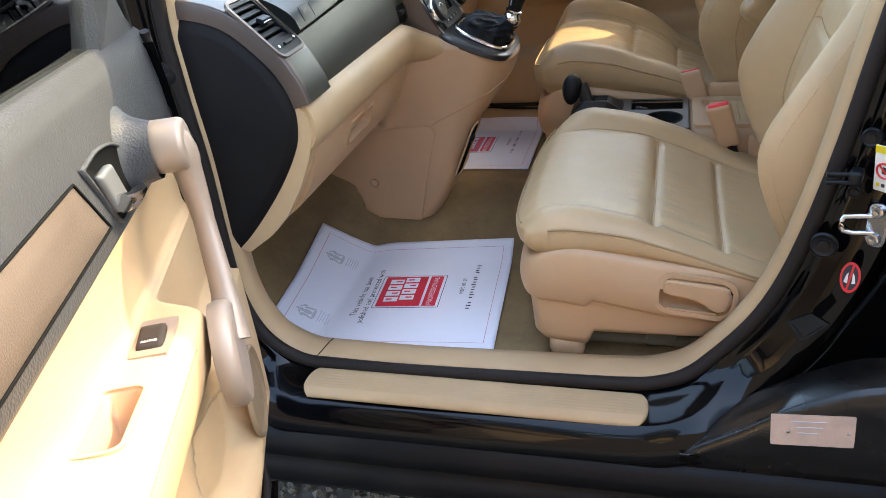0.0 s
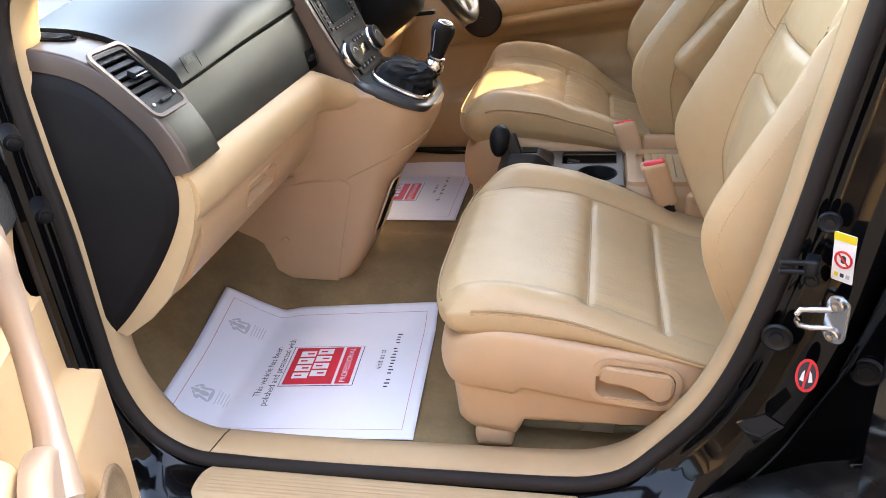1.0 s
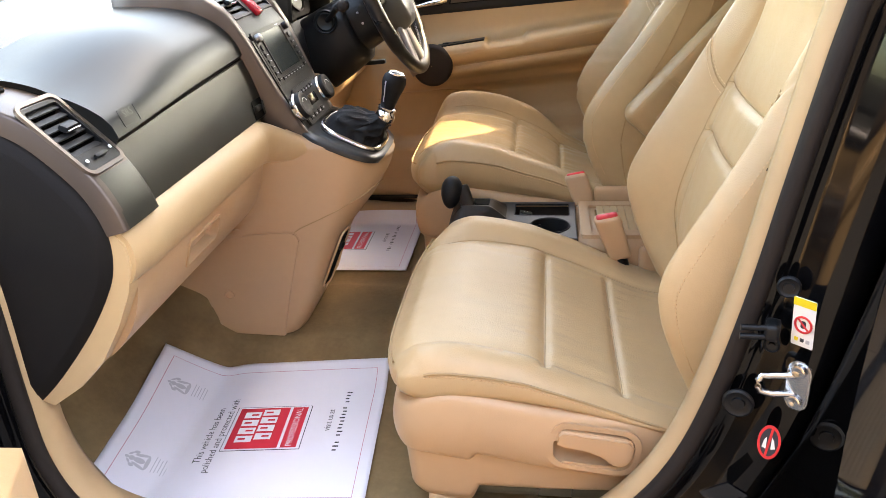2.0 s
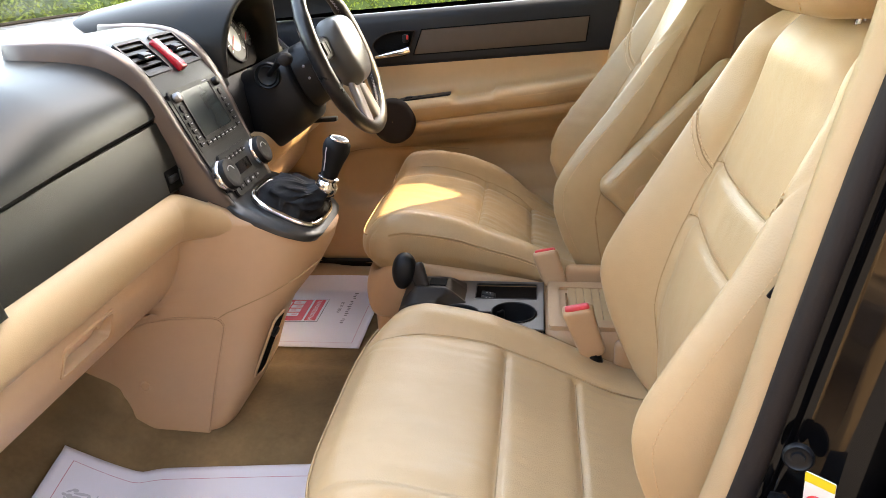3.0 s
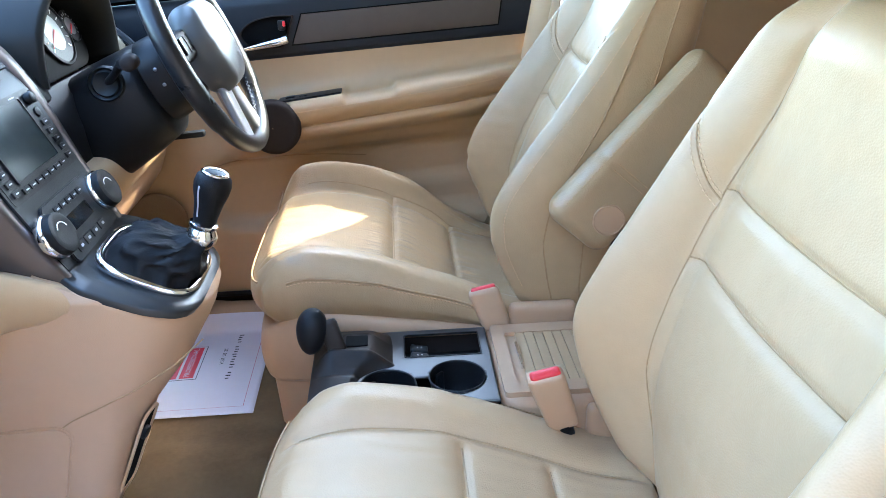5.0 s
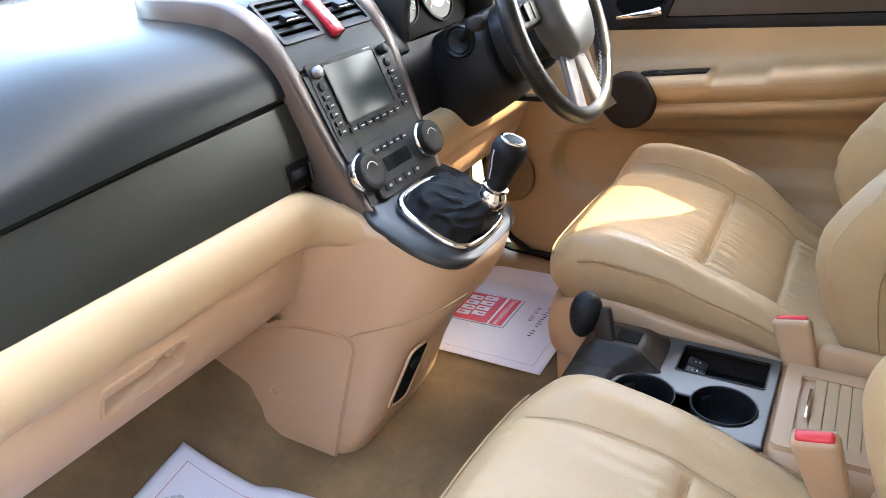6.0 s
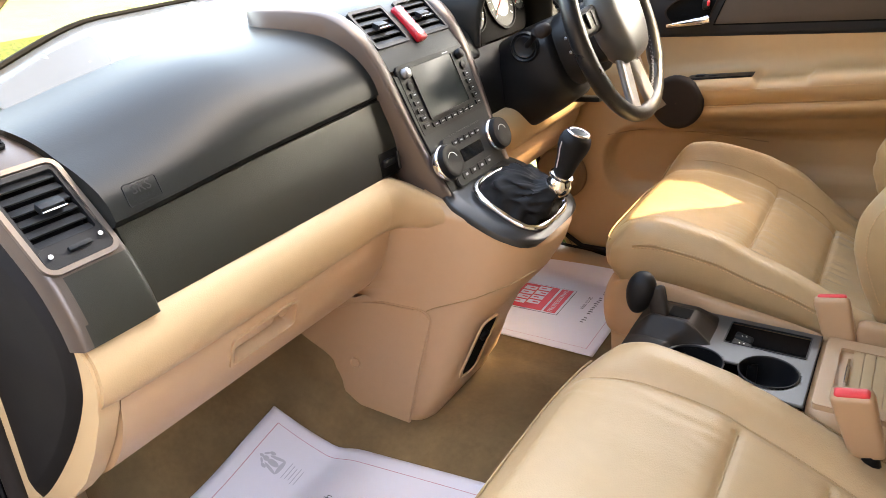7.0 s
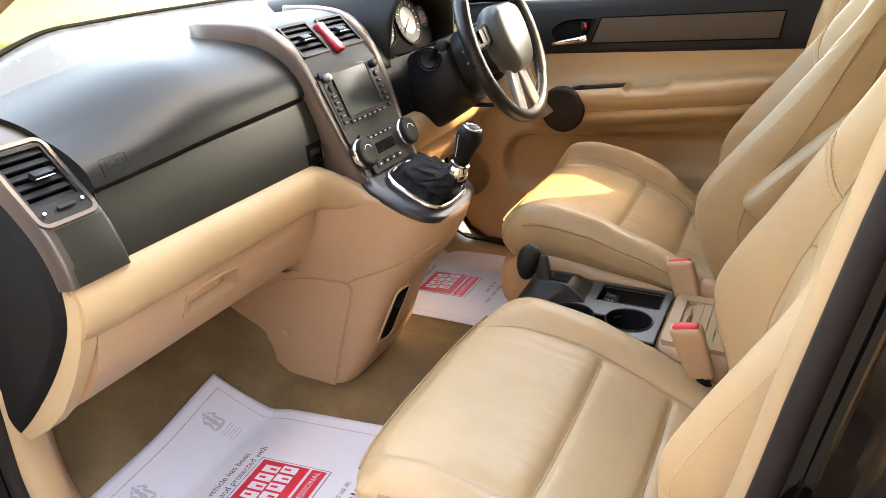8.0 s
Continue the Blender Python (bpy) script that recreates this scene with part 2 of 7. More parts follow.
def tube(name, pts, r, mat, parent=None, label="", sides=10, closed=False, flat=1.0, up=(0, 0, 1), smooth=True):
    """A tube along points; r one radius or one for each point; flat squeezes it along up."""
    p = np.asarray(pts, float)
    n = len(p)
    r = np.full(n, r) if np.isscalar(r) else np.asarray(r, float)
    t = np.roll(p, -1, 0) - np.roll(p, 1, 0) if closed else np.gradient(p, axis=0)
    t /= np.maximum(np.linalg.norm(t, axis=1, keepdims=True), 1e-9)
    u = np.asarray(up, float) - t * (t @ np.asarray(up, float))[:, None]
    bad = np.linalg.norm(u, axis=1) < 1e-3
    u[bad] = np.cross(t[bad], (1, 0, 0.3))
    u /= np.linalg.norm(u, axis=1, keepdims=True)
    w = np.cross(t, u)
    a = np.linspace(0, 2 * np.pi, sides, endpoint=False)
    P = p[:, None] + r[:, None, None] * (np.cos(a)[None, :, None] * w[:, None] + flat * np.sin(a)[None, :, None] * u[:, None])
    return grid(name, P, mat, parent, label, close_u=closed, close_v=True, cap=not closed, smooth=smooth)


def stitches(name, pts, mat, parent=None, r=0.0010, dash=0.0044, gap=0.0022, out=(0, 0, 0)):
    """A row of short thread stitches along a line."""
    p = np.asarray(pts, float)
    s = np.r_[0, np.cumsum(np.linalg.norm(np.diff(p, axis=0), axis=1))]
    at = lambda d: np.array([np.interp(d, s, p[:, k]) for k in range(3)])
    v, f = [], []
    for d in np.arange(0, s[-1] - dash, dash + gap):
        a, b = at(d), at(d + dash)
        t = (b - a) / max(np.linalg.norm(b - a), 1e-9)
        u = np.cross(t, (0.3, 0.5, 0.81))
        u /= np.linalg.norm(u)
        w = np.cross(t, u)
        n = len(v)
        for c, k in ((a, 0.5), (a + (b - a) * 0.3, 1), (a + (b - a) * 0.7, 1), (b, 0.5)):
            v += [c + r * k * u, c + r * k * w, c - r * k * u, c - r * k * w]
        for i in range(3):
            for j in range(4):
                f.append((n + 4 * i + j, n + 4 * i + (j + 1) % 4, n + 4 * i + 4 + (j + 1) % 4, n + 4 * i + 4 + j))
    return obj(name, v, f, mat, parent)


def lathe(name, prof, mat, m, parent=None, label="", sides=32, cap=True):
    """A turned body: (radius, height) pairs about the local z of m."""
    a = np.linspace(0, 2 * np.pi, sides, endpoint=False)
    P = [[tuple(m @ Vector((r * np.cos(b), r * np.sin(b), h))) for b in a] for r, h in prof]
    return grid(name, P, mat, parent, label, close_v=True, cap=cap)


def rbox_mesh(size, r, step):
    """Points and faces of a box with rounded edges on a fine lattice; and each point's outward way."""
    size = np.asarray(size, float)
    n = np.maximum(2, np.ceil(size / step).astype(int))
    index, pts, faces = {}, [], []

    def at(i, j, k):
        key = (i, j, k)
        if key not in index:
            index[key] = len(pts)
            pts.append([(c / m - 0.5) * s for c, m, s in zip(key, n, size)])
        return index[key]
    for ax in range(3):
        b, c = (ax + 1) % 3, (ax + 2) % 3
        for side in (0, n[ax]):
            for u in range(n[b]):
                for v in range(n[c]):
                    quad = []
                    for du, dv in ((0, 0), (1, 0), (1, 1), (0, 1)):
                        key = [0, 0, 0]
                        key[ax], key[b], key[c] = int(side), u + du, v + dv
                        quad.append(at(*key))
                    faces.append(quad if side else quad[::-1])
    p = np.array(pts)
    inner = np.clip(p, -(size / 2 - r), size / 2 - r)
    d = p - inner
    L = np.linalg.norm(d, axis=1, keepdims=True)
    way = d / np.maximum(L, 1e-9)
    return inner + way * r, faces, way


def rbox(name, size, r, m, mat, parent=None, label="", step=None, deform=None):
    p, faces, way = rbox_mesh(size, r, step or max(min(size) / 3, max(size) / 14))
    if deform:
        p = deform(p, way)
    p = np.array([tuple(m @ Vector(q)) for q in p])
    ob = obj(name, p, faces, mat, parent, label)
    return auto_smooth(ob, 32) if (step or max(min(size) / 3, max(size) / 14)) > 1.5 * r else ob


def plate(name, outline, thick, m, mat, parent=None, label="", bevel=0.002, seg=2):
    """A flat outline (local x, y) given thickness along local z, its rim bevelled."""
    bm = bmesh.new()
    vs = [bm.verts.new((x, y, 0)) for x, y in outline]
    f = bm.faces.new(vs)
    res = bmesh.ops.extrude_face_region(bm, geom=[f])
    top = [v for v in res["geom"] if isinstance(v, bmesh.types.BMVert)]
    bmesh.ops.translate(bm, verts=top, vec=(0, 0, thick))
    bmesh.ops.recalc_face_normals(bm, faces=bm.faces)
    if bevel:
        bmesh.ops.bevel(bm, geom=list(bm.edges), offset=bevel, segments=seg, affect="EDGES", clamp_overlap=True)
    bm.transform(m)
    return auto_smooth(part(name, bm, mat, parent, label), 35)


def rrect(w, h, r, n=5, cx=0.0, cy=0.0):
    out = []
    for sx, sy, a0 in ((1, 1, 0), (-1, 1, 90), (-1, -1, 180), (1, -1, 270)):
        for k in range(n + 1):
            a = radians(a0 + 90 * k / n)
            out.append((cx + sx * (w / 2 - r) + r * math.cos(a), cy + sy * (h / 2 - r) + r * math.sin(a)))
    return out


def ring(name, outer, inner, thick, m, mat, parent=None, label=""):
    """A flat frame between two outlines of as many points, with thickness."""
    n = len(outer)
    v, f = [], []
    for pts, z in ((outer, 0), (outer, thick), (inner, thick), (inner, 0)):
        v += [tuple(m @ Vector((x, y, z))) for x, y in pts]
    for i in range(n):
        j = (i + 1) % n
        for a in range(4):
            b = (a + 1) % 4
            f.append((a * n + i, a * n + j, b * n + j, b * n + i))
    return auto_smooth(obj(name, v, f, mat, parent, label), 40)


def words(name, text, size, fn, mat, parent=None, align="CENTER", extrude=0.0):
    """Lettering with the built-in font; fn lays its flat points (x, y) into the world."""
    cu = bpy.data.curves.new(name, "FONT")
    cu.body, cu.size, cu.align_x, cu.align_y, cu.resolution_u = text, size, align, "CENTER", 3
    tmp = bpy.data.objects.new(name + "_shape", cu)
    scene.collection.objects.link(tmp)
    bpy.context.view_layer.update()
    me = bpy.data.meshes.new_from_object(tmp.evaluated_get(bpy.context.evaluated_depsgraph_get()))
    bpy.data.objects.remove(tmp)
    bpy.data.curves.remove(cu)
    for v in me.vertices:
        v.co = fn(v.co.x, v.co.y)
    me.materials.clear()
    me.materials.append(mat)
    ob = new(name, me)
    if parent:
        ob.parent = parent
    return ob


def cut(ob, m, w, h, depth=0.05):
    """Opens a mesh where it lies inside a rectangle about the plane of m."""
    inv = m.inverted()
    bm = bmesh.new()
    bm.from_mesh(ob.data)
    gone = []
    for f in bm.faces:
        q = inv @ f.calc_center_median()
        if abs(q.x) < w / 2 and abs(q.y) < h / 2 and abs(q.z) < depth:
            gone.append(f)
    bmesh.ops.delete(bm, geom=gone, context="FACES")
    bm.to_mesh(ob.data)
    bm.free()
    return ob


def frame_of(o, u, v):
    """A pose with local x along u, local y along v (made square) and local z out of the plane."""
    u = Vector(u).normalized()
    n = u.cross(Vector(v)).normalized()
    v = n.cross(u)
    return Matrix.Translation(o) @ Matrix((u, v, n)).transposed().to_4x4()


def sstep(x, a, b):
    t = np.clip((np.asarray(x, float) - a) / (b - a), 0, 1)
    return t * t * (3 - 2 * t)


def wob(p, scale, seed=0.0):
    """Smooth noise at many points, about -1 to 1."""
    return np.array([noise.noise(Vector(q) * scale + Vector((seed, seed * 1.7, -seed))) for q in p])


YC = 0.772  # the car's middle line; the near sill lies at y = 0 and the nose points along -x

# ---------------------------------------------------------------- ground and garden
P = [[(x, y, 0.0) for y in np.r_[-400, -60, np.linspace(-8, 12, 21), 60, 400]] for x in np.r_[-400, -60, np.linspace(-10, 10, 21), 60, 400]]
tagged(grid("ground", P, GRAVEL), "dark grey gravel drive around the car", "ground", kind="structure")


def stones(name, x0, x1, y0, y1, count, seed):
    rng = np.random.default_rng(seed)
    base = np.array([(1, 0, 0), (-1, 0, 0), (0, 1, 0), (0, -1, 0), (0, 0, 0.7), (0, 0, -0.5)])
    tri = [(0, 2, 4), (2, 1, 4), (1, 3, 4), (3, 0, 4), (2, 0, 5), (1, 2, 5), (3, 1, 5), (0, 3, 5)]
    v, f = [], []
    for k in range(count):
        c = np.array([rng.uniform(x0, x1), rng.uniform(y0, y1), 0.003])
        s = rng.uniform(0.006, 0.016)
        a = rng.uniform(0, 6.3)
        rot = np.array([[np.cos(a), -np.sin(a), 0], [np.sin(a), np.cos(a), 0], [0, 0, 1]])
        q = (base * rng.uniform(0.6, 1.3, (6, 3)) * s) @ rot.T + c
        f += [tuple(i + len(v) for i in t) for t in tri]
        v += list(q)
    return tagged(obj(name, v, f, STONE, smooth=False), "loose grey brown gravel stones on the drive", "gravel", kind="stuff")


stones("gravel_stones", -0.75, 1.4, -0.5, 0.6, 9000, 5)


def hedge(name, x0, x1, y0, y1, h, count, seed, label):
    """A clipped hedge: a dark core and many small leaves, uneven at the rim."""
    rng = np.random.default_rng(seed)
    root = thing(name, label, "hedge")
    p, faces, way = rbox_mesh((x1 - x0 - 0.3, y1 - y0 - 0.3, h - 0.1), 0.2, 0.35)
    p = p * 1.0 + np.array([(x0 + x1) / 2, (y0 + y1) / 2, h / 2 - 0.05]) + way * wob(p, 2.0, seed)[:, None] * 0.1
    obj("twigs", p, faces, HEDGE_CORE, root)
    q, fq, w = rbox_mesh((x1 - x0, y1 - y0, h), 0.25, 0.22)
    pick = rng.integers(0, len(q), count)
    c = q[pick] + rng.normal(0, 0.10, (count, 3)) + np.array([(x0 + x1) / 2, (y0 + y1) / 2, h / 2])
    c += w[pick] * (wob(c, 1.3, seed)[:, None] * 0.14 - 0.04)
    a = rng.normal(0, 1, (count, 3))
    a /= np.linalg.norm(a, axis=1, keepdims=True)
    b = np.cross(a, rng.normal(0, 1, (count, 3)))
    b /= np.linalg.norm(b, axis=1, keepdims=True)
    s = rng.uniform(0.018, 0.042, (count, 1))
    v = np.stack([c - a * s, c + b * s * 0.5, c + a * s, c - b * s * 0.5], 1).reshape(-1, 3)
    f = np.arange(4 * count).reshape(-1, 4)
    leaves = obj("leaves", v, f, LEAF, root, smooth=False)
    leaves["kind"] = "stuff"
    return root


# the house beside the drive, behind the open doors
wall = thing("house_wall", "sunlit brick house wall beside the drive", "house")
p, faces, way = rbox_mesh((16.0, 0.3, 5.4), 0.01, 0.8)
obj("wall", p + np.array((0.5, -6.2, 2.7)), faces, BRICK, wall, smooth=False)

hedge("hedge", -7.0, 6.0, 8.2, 8.8, 1.5, 100000, 3, "clipped sunlit green hedge beyond the drive")
hedge("hedge", -17.0, -15.6, -9.0, 14.0, 2.6, 100000, 8, "tall sunlit green hedge ahead of the car")
tagged(grid("lawn", [[(x, y, 0.02) for y in np.linspace(2.9, 14.0, 12)] for x in np.linspace(-16.0, 6.0, 20)], GRASS), "strip of short green lawn before the hedge", "lawn", kind="structure")


# ---------------------------------------------------------------- the car's shell
car = thing("car_body", "black painted car body shell with open passenger doorway and tan trim", "car")

APERTURE = [(0.12, 1.575), (-0.12, 1.46), (-0.32, 1.335), (-0.412, 1.245), (-0.440, 1.15), (-0.442, 1.02), (-0.437, 0.886), (-0.440, 0.724),
            (-0.436, 0.600), (-0.402, 0.508), (-0.335, 0.457), (-0.25, 0.449), (-0.1, 0.447), (0.1, 0.451), (0.30, 0.456), (0.37, 0.467), (0.434, 0.50), (0.500, 0.571),
            (0.546, 0.657), (0.582, 0.773), (0.612, 0.909), (0.635, 1.043), (0.660, 1.184), (0.688, 1.34), (0.685, 1.50), (0.60, 1.575), (0.35, 1.59)]
RING = spline(APERTURE + APERTURE[:1], 221)[:-1]
tang = np.roll(RING, -1, 0) - np.roll(RING, 1, 0)
tang /= np.linalg.norm(tang, axis=1, keepdims=True)
OUT = np.stack([tang[:, 1], -tang[:, 0]], 1)
mid = RING.mean(0)
if ((RING - mid) * OUT).sum() < 0:
    OUT = -OUT
W_SILL = sstep(-OUT[:, 1], 0.6, 0.95)
W_B = sstep(OUT[:, 0], 0.1, 0.6) * (1 - W_SILL)
LEAN = 0.022 * W_B  # the rear pillar stands a little further in


def ring_sheet(name, secs, mat, parent, label="", mirror=False, keep=None):
    """A sheet round the doorway: sections of (outward, y) for the front and top, the sill and the rear pillar."""
    base, sill, rear = (np.asarray(s, float) for s in secs)
    rows = []
    for i in range(len(RING)):
        s = base * (1 - W_SILL[i] - W_B[i]) + sill * W_SILL[i] + rear * W_B[i]
        s = s + (0.0, LEAN[i])
        rows.append([(RING[i, 0] + OUT[i, 0] * o, (2 * YC - y) if mirror else y, RING[i, 1] + OUT[i, 1] * o) for o, y in s])
    return grid(name, rows, mat, parent, label, close_u=True)


FRONT = [(-0.004, 0.03), (0.004, 0.012), (0.008, 0.0), (0.03, 0.004), (0.05, 0.0), (0.075, -0.005), (0.085, -0.01), (0.10, -0.012), (0.11, -0.012), (0.12, -0.012)]
SILL = [(-0.004, 0.03), (0.004, 0.012), (0.010, 0.0), (0.014, -0.02), (0.020, -0.068), (0.032, -0.088), (0.060, -0.102), (0.085, -0.104), (0.09, -0.10), (0.10, -0.09)]
REAR = [(-0.004, 0.03), (0.004, 0.014), (0.012, 0.006), (0.022, 0.014), (0.034, 0.010), (0.045, -0.010), (0.085, -0.026), (0.105, -0.022), (0.115, 0.0), (0.125, 0.02)]
body = ring_sheet("doorway_frame", (FRONT, SILL, REAR), PAINT, car, "glossy black painted doorway frame")
body.modifiers.new("thickness", "SOLIDIFY").thickness = 0.003
ring_sheet("doorway_frame", (FRONT, SILL, REAR), PAINT, car, "glossy black painted doorway frame", mirror=True)
seal3 = np.column_stack([RING[:, 0] - OUT[:, 0] * 0.002, 0.014 + LEAN, RING[:, 1] - OUT[:, 1] * 0.002])
tube("door_seal", seal3, 0.0125, RUBBER, car, "dark brown rubber door seal", closed=True, up=(0, 1, 0), sides=12)
seal4 = seal3 * (1, -1, 1) + np.array((0, 2 * YC, 0))
tube("door_seal", seal4, 0.0125, RUBBER, car, "dark brown rubber door seal", closed=True, up=(0, 1, 0), sides=12)
TRIM_F = [(-0.004, 0.018), (-0.012, 0.022), (-0.020, 0.03), (-0.022, 0.045), (-0.012, 0.075), (0.01, 0.10)]
TRIM_S = [(-0.004, 0.018), (-0.010, 0.022), (-0.014, 0.03), (-0.016, 0.060), (-0.010, 0.082), (0.03, 0.095)]
TRIM_R = [(-0.004, 0.018), (-0.014, 0.020), (-0.020, 0.026), (-0.0235, 0.036), (-0.0225, 0.050), (0.03, 0.064)]
tr = ring_sheet("aperture_trim", (TRIM_F, TRIM_S, TRIM_R), SHADED_SILL_TRIM, car, "beige plastic sill and pillar trim")
tr.modifiers.new("thickness", "SOLIDIFY").thickness = 0.0025
ring_sheet("aperture_trim", (TRIM_F, TRIM_S, TRIM_R), SHADED_SILL_TRIM, car, "beige plastic sill and pillar trim", mirror=True)

# joints across the sill trim
for x in (-0.300, 0.300):
    tube("trim_joint", [(x, 0.019, 0.458 + 0.004), (x + 0.006, 0.030, 0.4665), (x + 0.012, 0.060, 0.469), (x + 0.012, 0.080, 0.463)], 0.0012, RUBBER, car, sides=5)

# ribbed step plate on the sill
pl = thing("sill_step_plate", "tan ribbed plastic step plate on the door sill", "step plate")
p, faces, way = rbox_mesh((0.650, 0.074, 0.010), 0.004, 0.003)
rib = 0.0011 * np.sin(p[:, 1] * 2 * np.pi / 0.0080) * (np.abs(p[:, 1]) < 0.031) * (np.abs(p[:, 0]) < 0.30) * (p[:, 2] > 0)
p[:, 2] += rib - 0.010 * sstep(-p[:, 1], 0.020, 0.040)
p[:, 0] -= np.sign(p[:, 0]) * 0.014 * sstep(np.abs(p[:, 0]), 0.30, 0.325) * (np.abs(p[:, 1]) / 0.037) ** 3
p += np.array((0.023, -0.034, 0.444))
obj("plate", p, faces, SHADED_SILL_TRIM, pl)

# sill cladding, inner floor edge and underside along the near side
for side in (0, 1):
    fy = (lambda y: y) if not side else (lambda y: 2 * YC - y)
    prof = [(-0.085, 0.385), (-0.105, 0.372), (-0.118, 0.352), (-0.120, 0.325), (-0.108, 0.318), (-0.106, 0.312), (-0.122, 0.306), (-0.124, 0.262), (-0.110, 0.240), (-0.02, 0.225), (0.30, 0.225)]
    grid("sill_cladding", [[(x, fy(y), z + 0.012 * x) for y, z in prof] for x in np.linspace(-0.62, 1.45, 30)], CLAD, car, "dusty black plastic sill cladding")
grid("floor_pan", [[(x, y, 0.225) for y in (0.29, 1.26)] for x in (-0.9, 1.9)], CLAD, car)

# outer sheet between front and rear doorway, with the rear doorway's dark recess
rear_z = np.array([0.36, 0.42, 0.50, 0.60, 0.70, 0.80, 0.95, 1.10, 1.25, 1.40, 1.55])
front_x = np.interp(rear_z, [0.456, 0.50, 0.571, 0.657, 0.773, 0.909, 1.043, 1.184, 1.34, 1.55], [0.42, 0.434, 0.500, 0.546, 0.582, 0.612, 0.635, 0.660, 0.688, 0.69])
for side in (0, 1):
    fy = (lambda y: y) if not side else (lambda y: 2 * YC - y)
    grid("centre_pillar", [[(x + o, fy(y), z) for o, y in ((0.10, -0.024), (0.113, -0.006), (0.120, 0.026), (0.15, 0.034), (0.21, 0.034), (0.30, 0.030), (0.44, 0.022), (0.46, 0.05), (0.465, 0.09))] for x, z in zip(front_x, rear_z)], PAINT, car, "glossy black painted centre pillar")
    grid("centre_pillar_trim", [[(x + o, fy(y), z) for o, y in (((-0.062, 0.018), (-0.056, 0.034), (-0.03, 0.048)) if side else ()) + ((0.0, 0.055), (0.03, 0.075), (0.12, 0.085), (0.20, 0.085), (0.235, 0.09))] for x, z in zip(front_x, rear_z)], BEIGE_SOFT, car, "beige centre pillar trim")
    grid("rear_side_panel", [[(x, fy(y), z) for z, y in ((0.225, -0.06), (0.45, -0.07), (0.75, -0.075), (1.05, -0.05), (1.10, -0.03))] for x in np.linspace(1.42, 2.9, 8)], PAINT, car, "glossy black rear side panel")
    grid("front_wing", [[(x, fy(y), z) for z, y in ((0.30, -0.06), (0.55, -0.10), (0.80, -0.10), (0.98, -0.07), (1.06, 0.0), (1.10, 0.12))] for x in np.linspace(-1.9, -0.53, 10)], POLISH, car, "glossy black front wing")
    # hinge post ahead of the front door
    grid("hinge_post", [[(x, fy(y), z) for x, y in ((-0.445, 0.03), (-0.457, 0.0), (-0.48, -0.004), (-0.51, 0.0), (-0.535, -0.02), (-0.545, -0.06))] for z in np.linspace(0.42, 1.2, 10)], PAINT, car, "black painted hinge post")

grid("rear_sill", [[(x, y, z) for y, z in ((-0.090, 0.37), (-0.088, 0.420), (-0.060, 0.435), (0.02, 0.435), (0.085, 0.45))] for x in np.linspace(0.60, 1.50, 12)], PAINT, car, "glossy black rear sill")
# bonnet, cowl, windscreen, roof, tail
grid("cowl", [[(x, y, z) for y in np.linspace(0.08, 2 * YC - 0.08, 10)] for x, z in ((-0.95, 1.085), (-0.93, 1.10), (-0.90, 1.085), (-0.80, 1.12))], CLAD, car, "black plastic cowl under the windscreen")


def screen_x(z, y):
    return -0.86 + (z - 1.13) * 1.75 + 0.22 * (y - YC) ** 2


# bonnet ahead of the windscreen, crowned across and falling to the nose
bonnet = []
for x in np.linspace(-0.93, -2.05, 30):
    row = []
    for y in np.linspace(0.03, 2 * YC - 0.03, 30):
        w_ = abs(y - YC) / 0.74
        row.append((x + 0.10 * w_ ** 2, y, 1.150 - 0.060 * (-0.93 - x) - 0.075 * float(sstep(-x, 1.45, 2.10)) - 0.030 * w_ ** 2 - 0.05 * float(sstep(w_, 0.80, 1.0)) + 0.010 * float(sstep(w_, 0.50, 0.60)) * (1 - float(sstep(w_, 0.7, 0.95)))))
    bonnet.append(row)
solid("bonnet", bonnet, POLISH, car, "glossy black bonnet", thick=0.004)
rows = [[(screen_x(z, y), y, z) for y in np.linspace(0.12 + 0.10 * (z - 1.13), 2 * YC - 0.12 - 0.10 * (z - 1.13), 16)] for z in np.linspace(1.13, 1.60, 10)]
ws = solid("windscreen", rows, GLASS, car, "clear curved windscreen", thick=0.004)
ws.visible_shadow = False
tube("windscreen_edge", rows[0], 0.012, RUBBER, car, sides=8)
for side in (0, 1):
    fy = (lambda y: y) if not side else (lambda y: 2 * YC - y)
    rows2 = []
    for k in np.linspace(0, 1, 12):
        z = 1.12 + 0.48 * k
        xs, y0 = screen_x(z, 0.12), 0.10 + 0.06 * k
        rows2.append([(xs + dx, fy(y0 + dy), z + dz) for dx, dy, dz in ((-0.03, 0.02, 0), (-0.02, -0.05, 0), (0.05, -0.07, 0), (0.09, -0.05, 0.0), (0.10, 0.0, 0.0), (0.05, 0.035, 0.0), (-0.03, 0.02, 0))])
    grid("windscreen_pillar", rows2, BEIGE_SOFT, car, "beige windscreen pillar trim")


def roof_z(x, y):
    return 1.655 - 0.05 * (2 * (y - YC) / 1.3) ** 2 - 0.10 * max(0, 0.25 - x) ** 2 - 0.02 * max(0, x - 1.2) ** 2


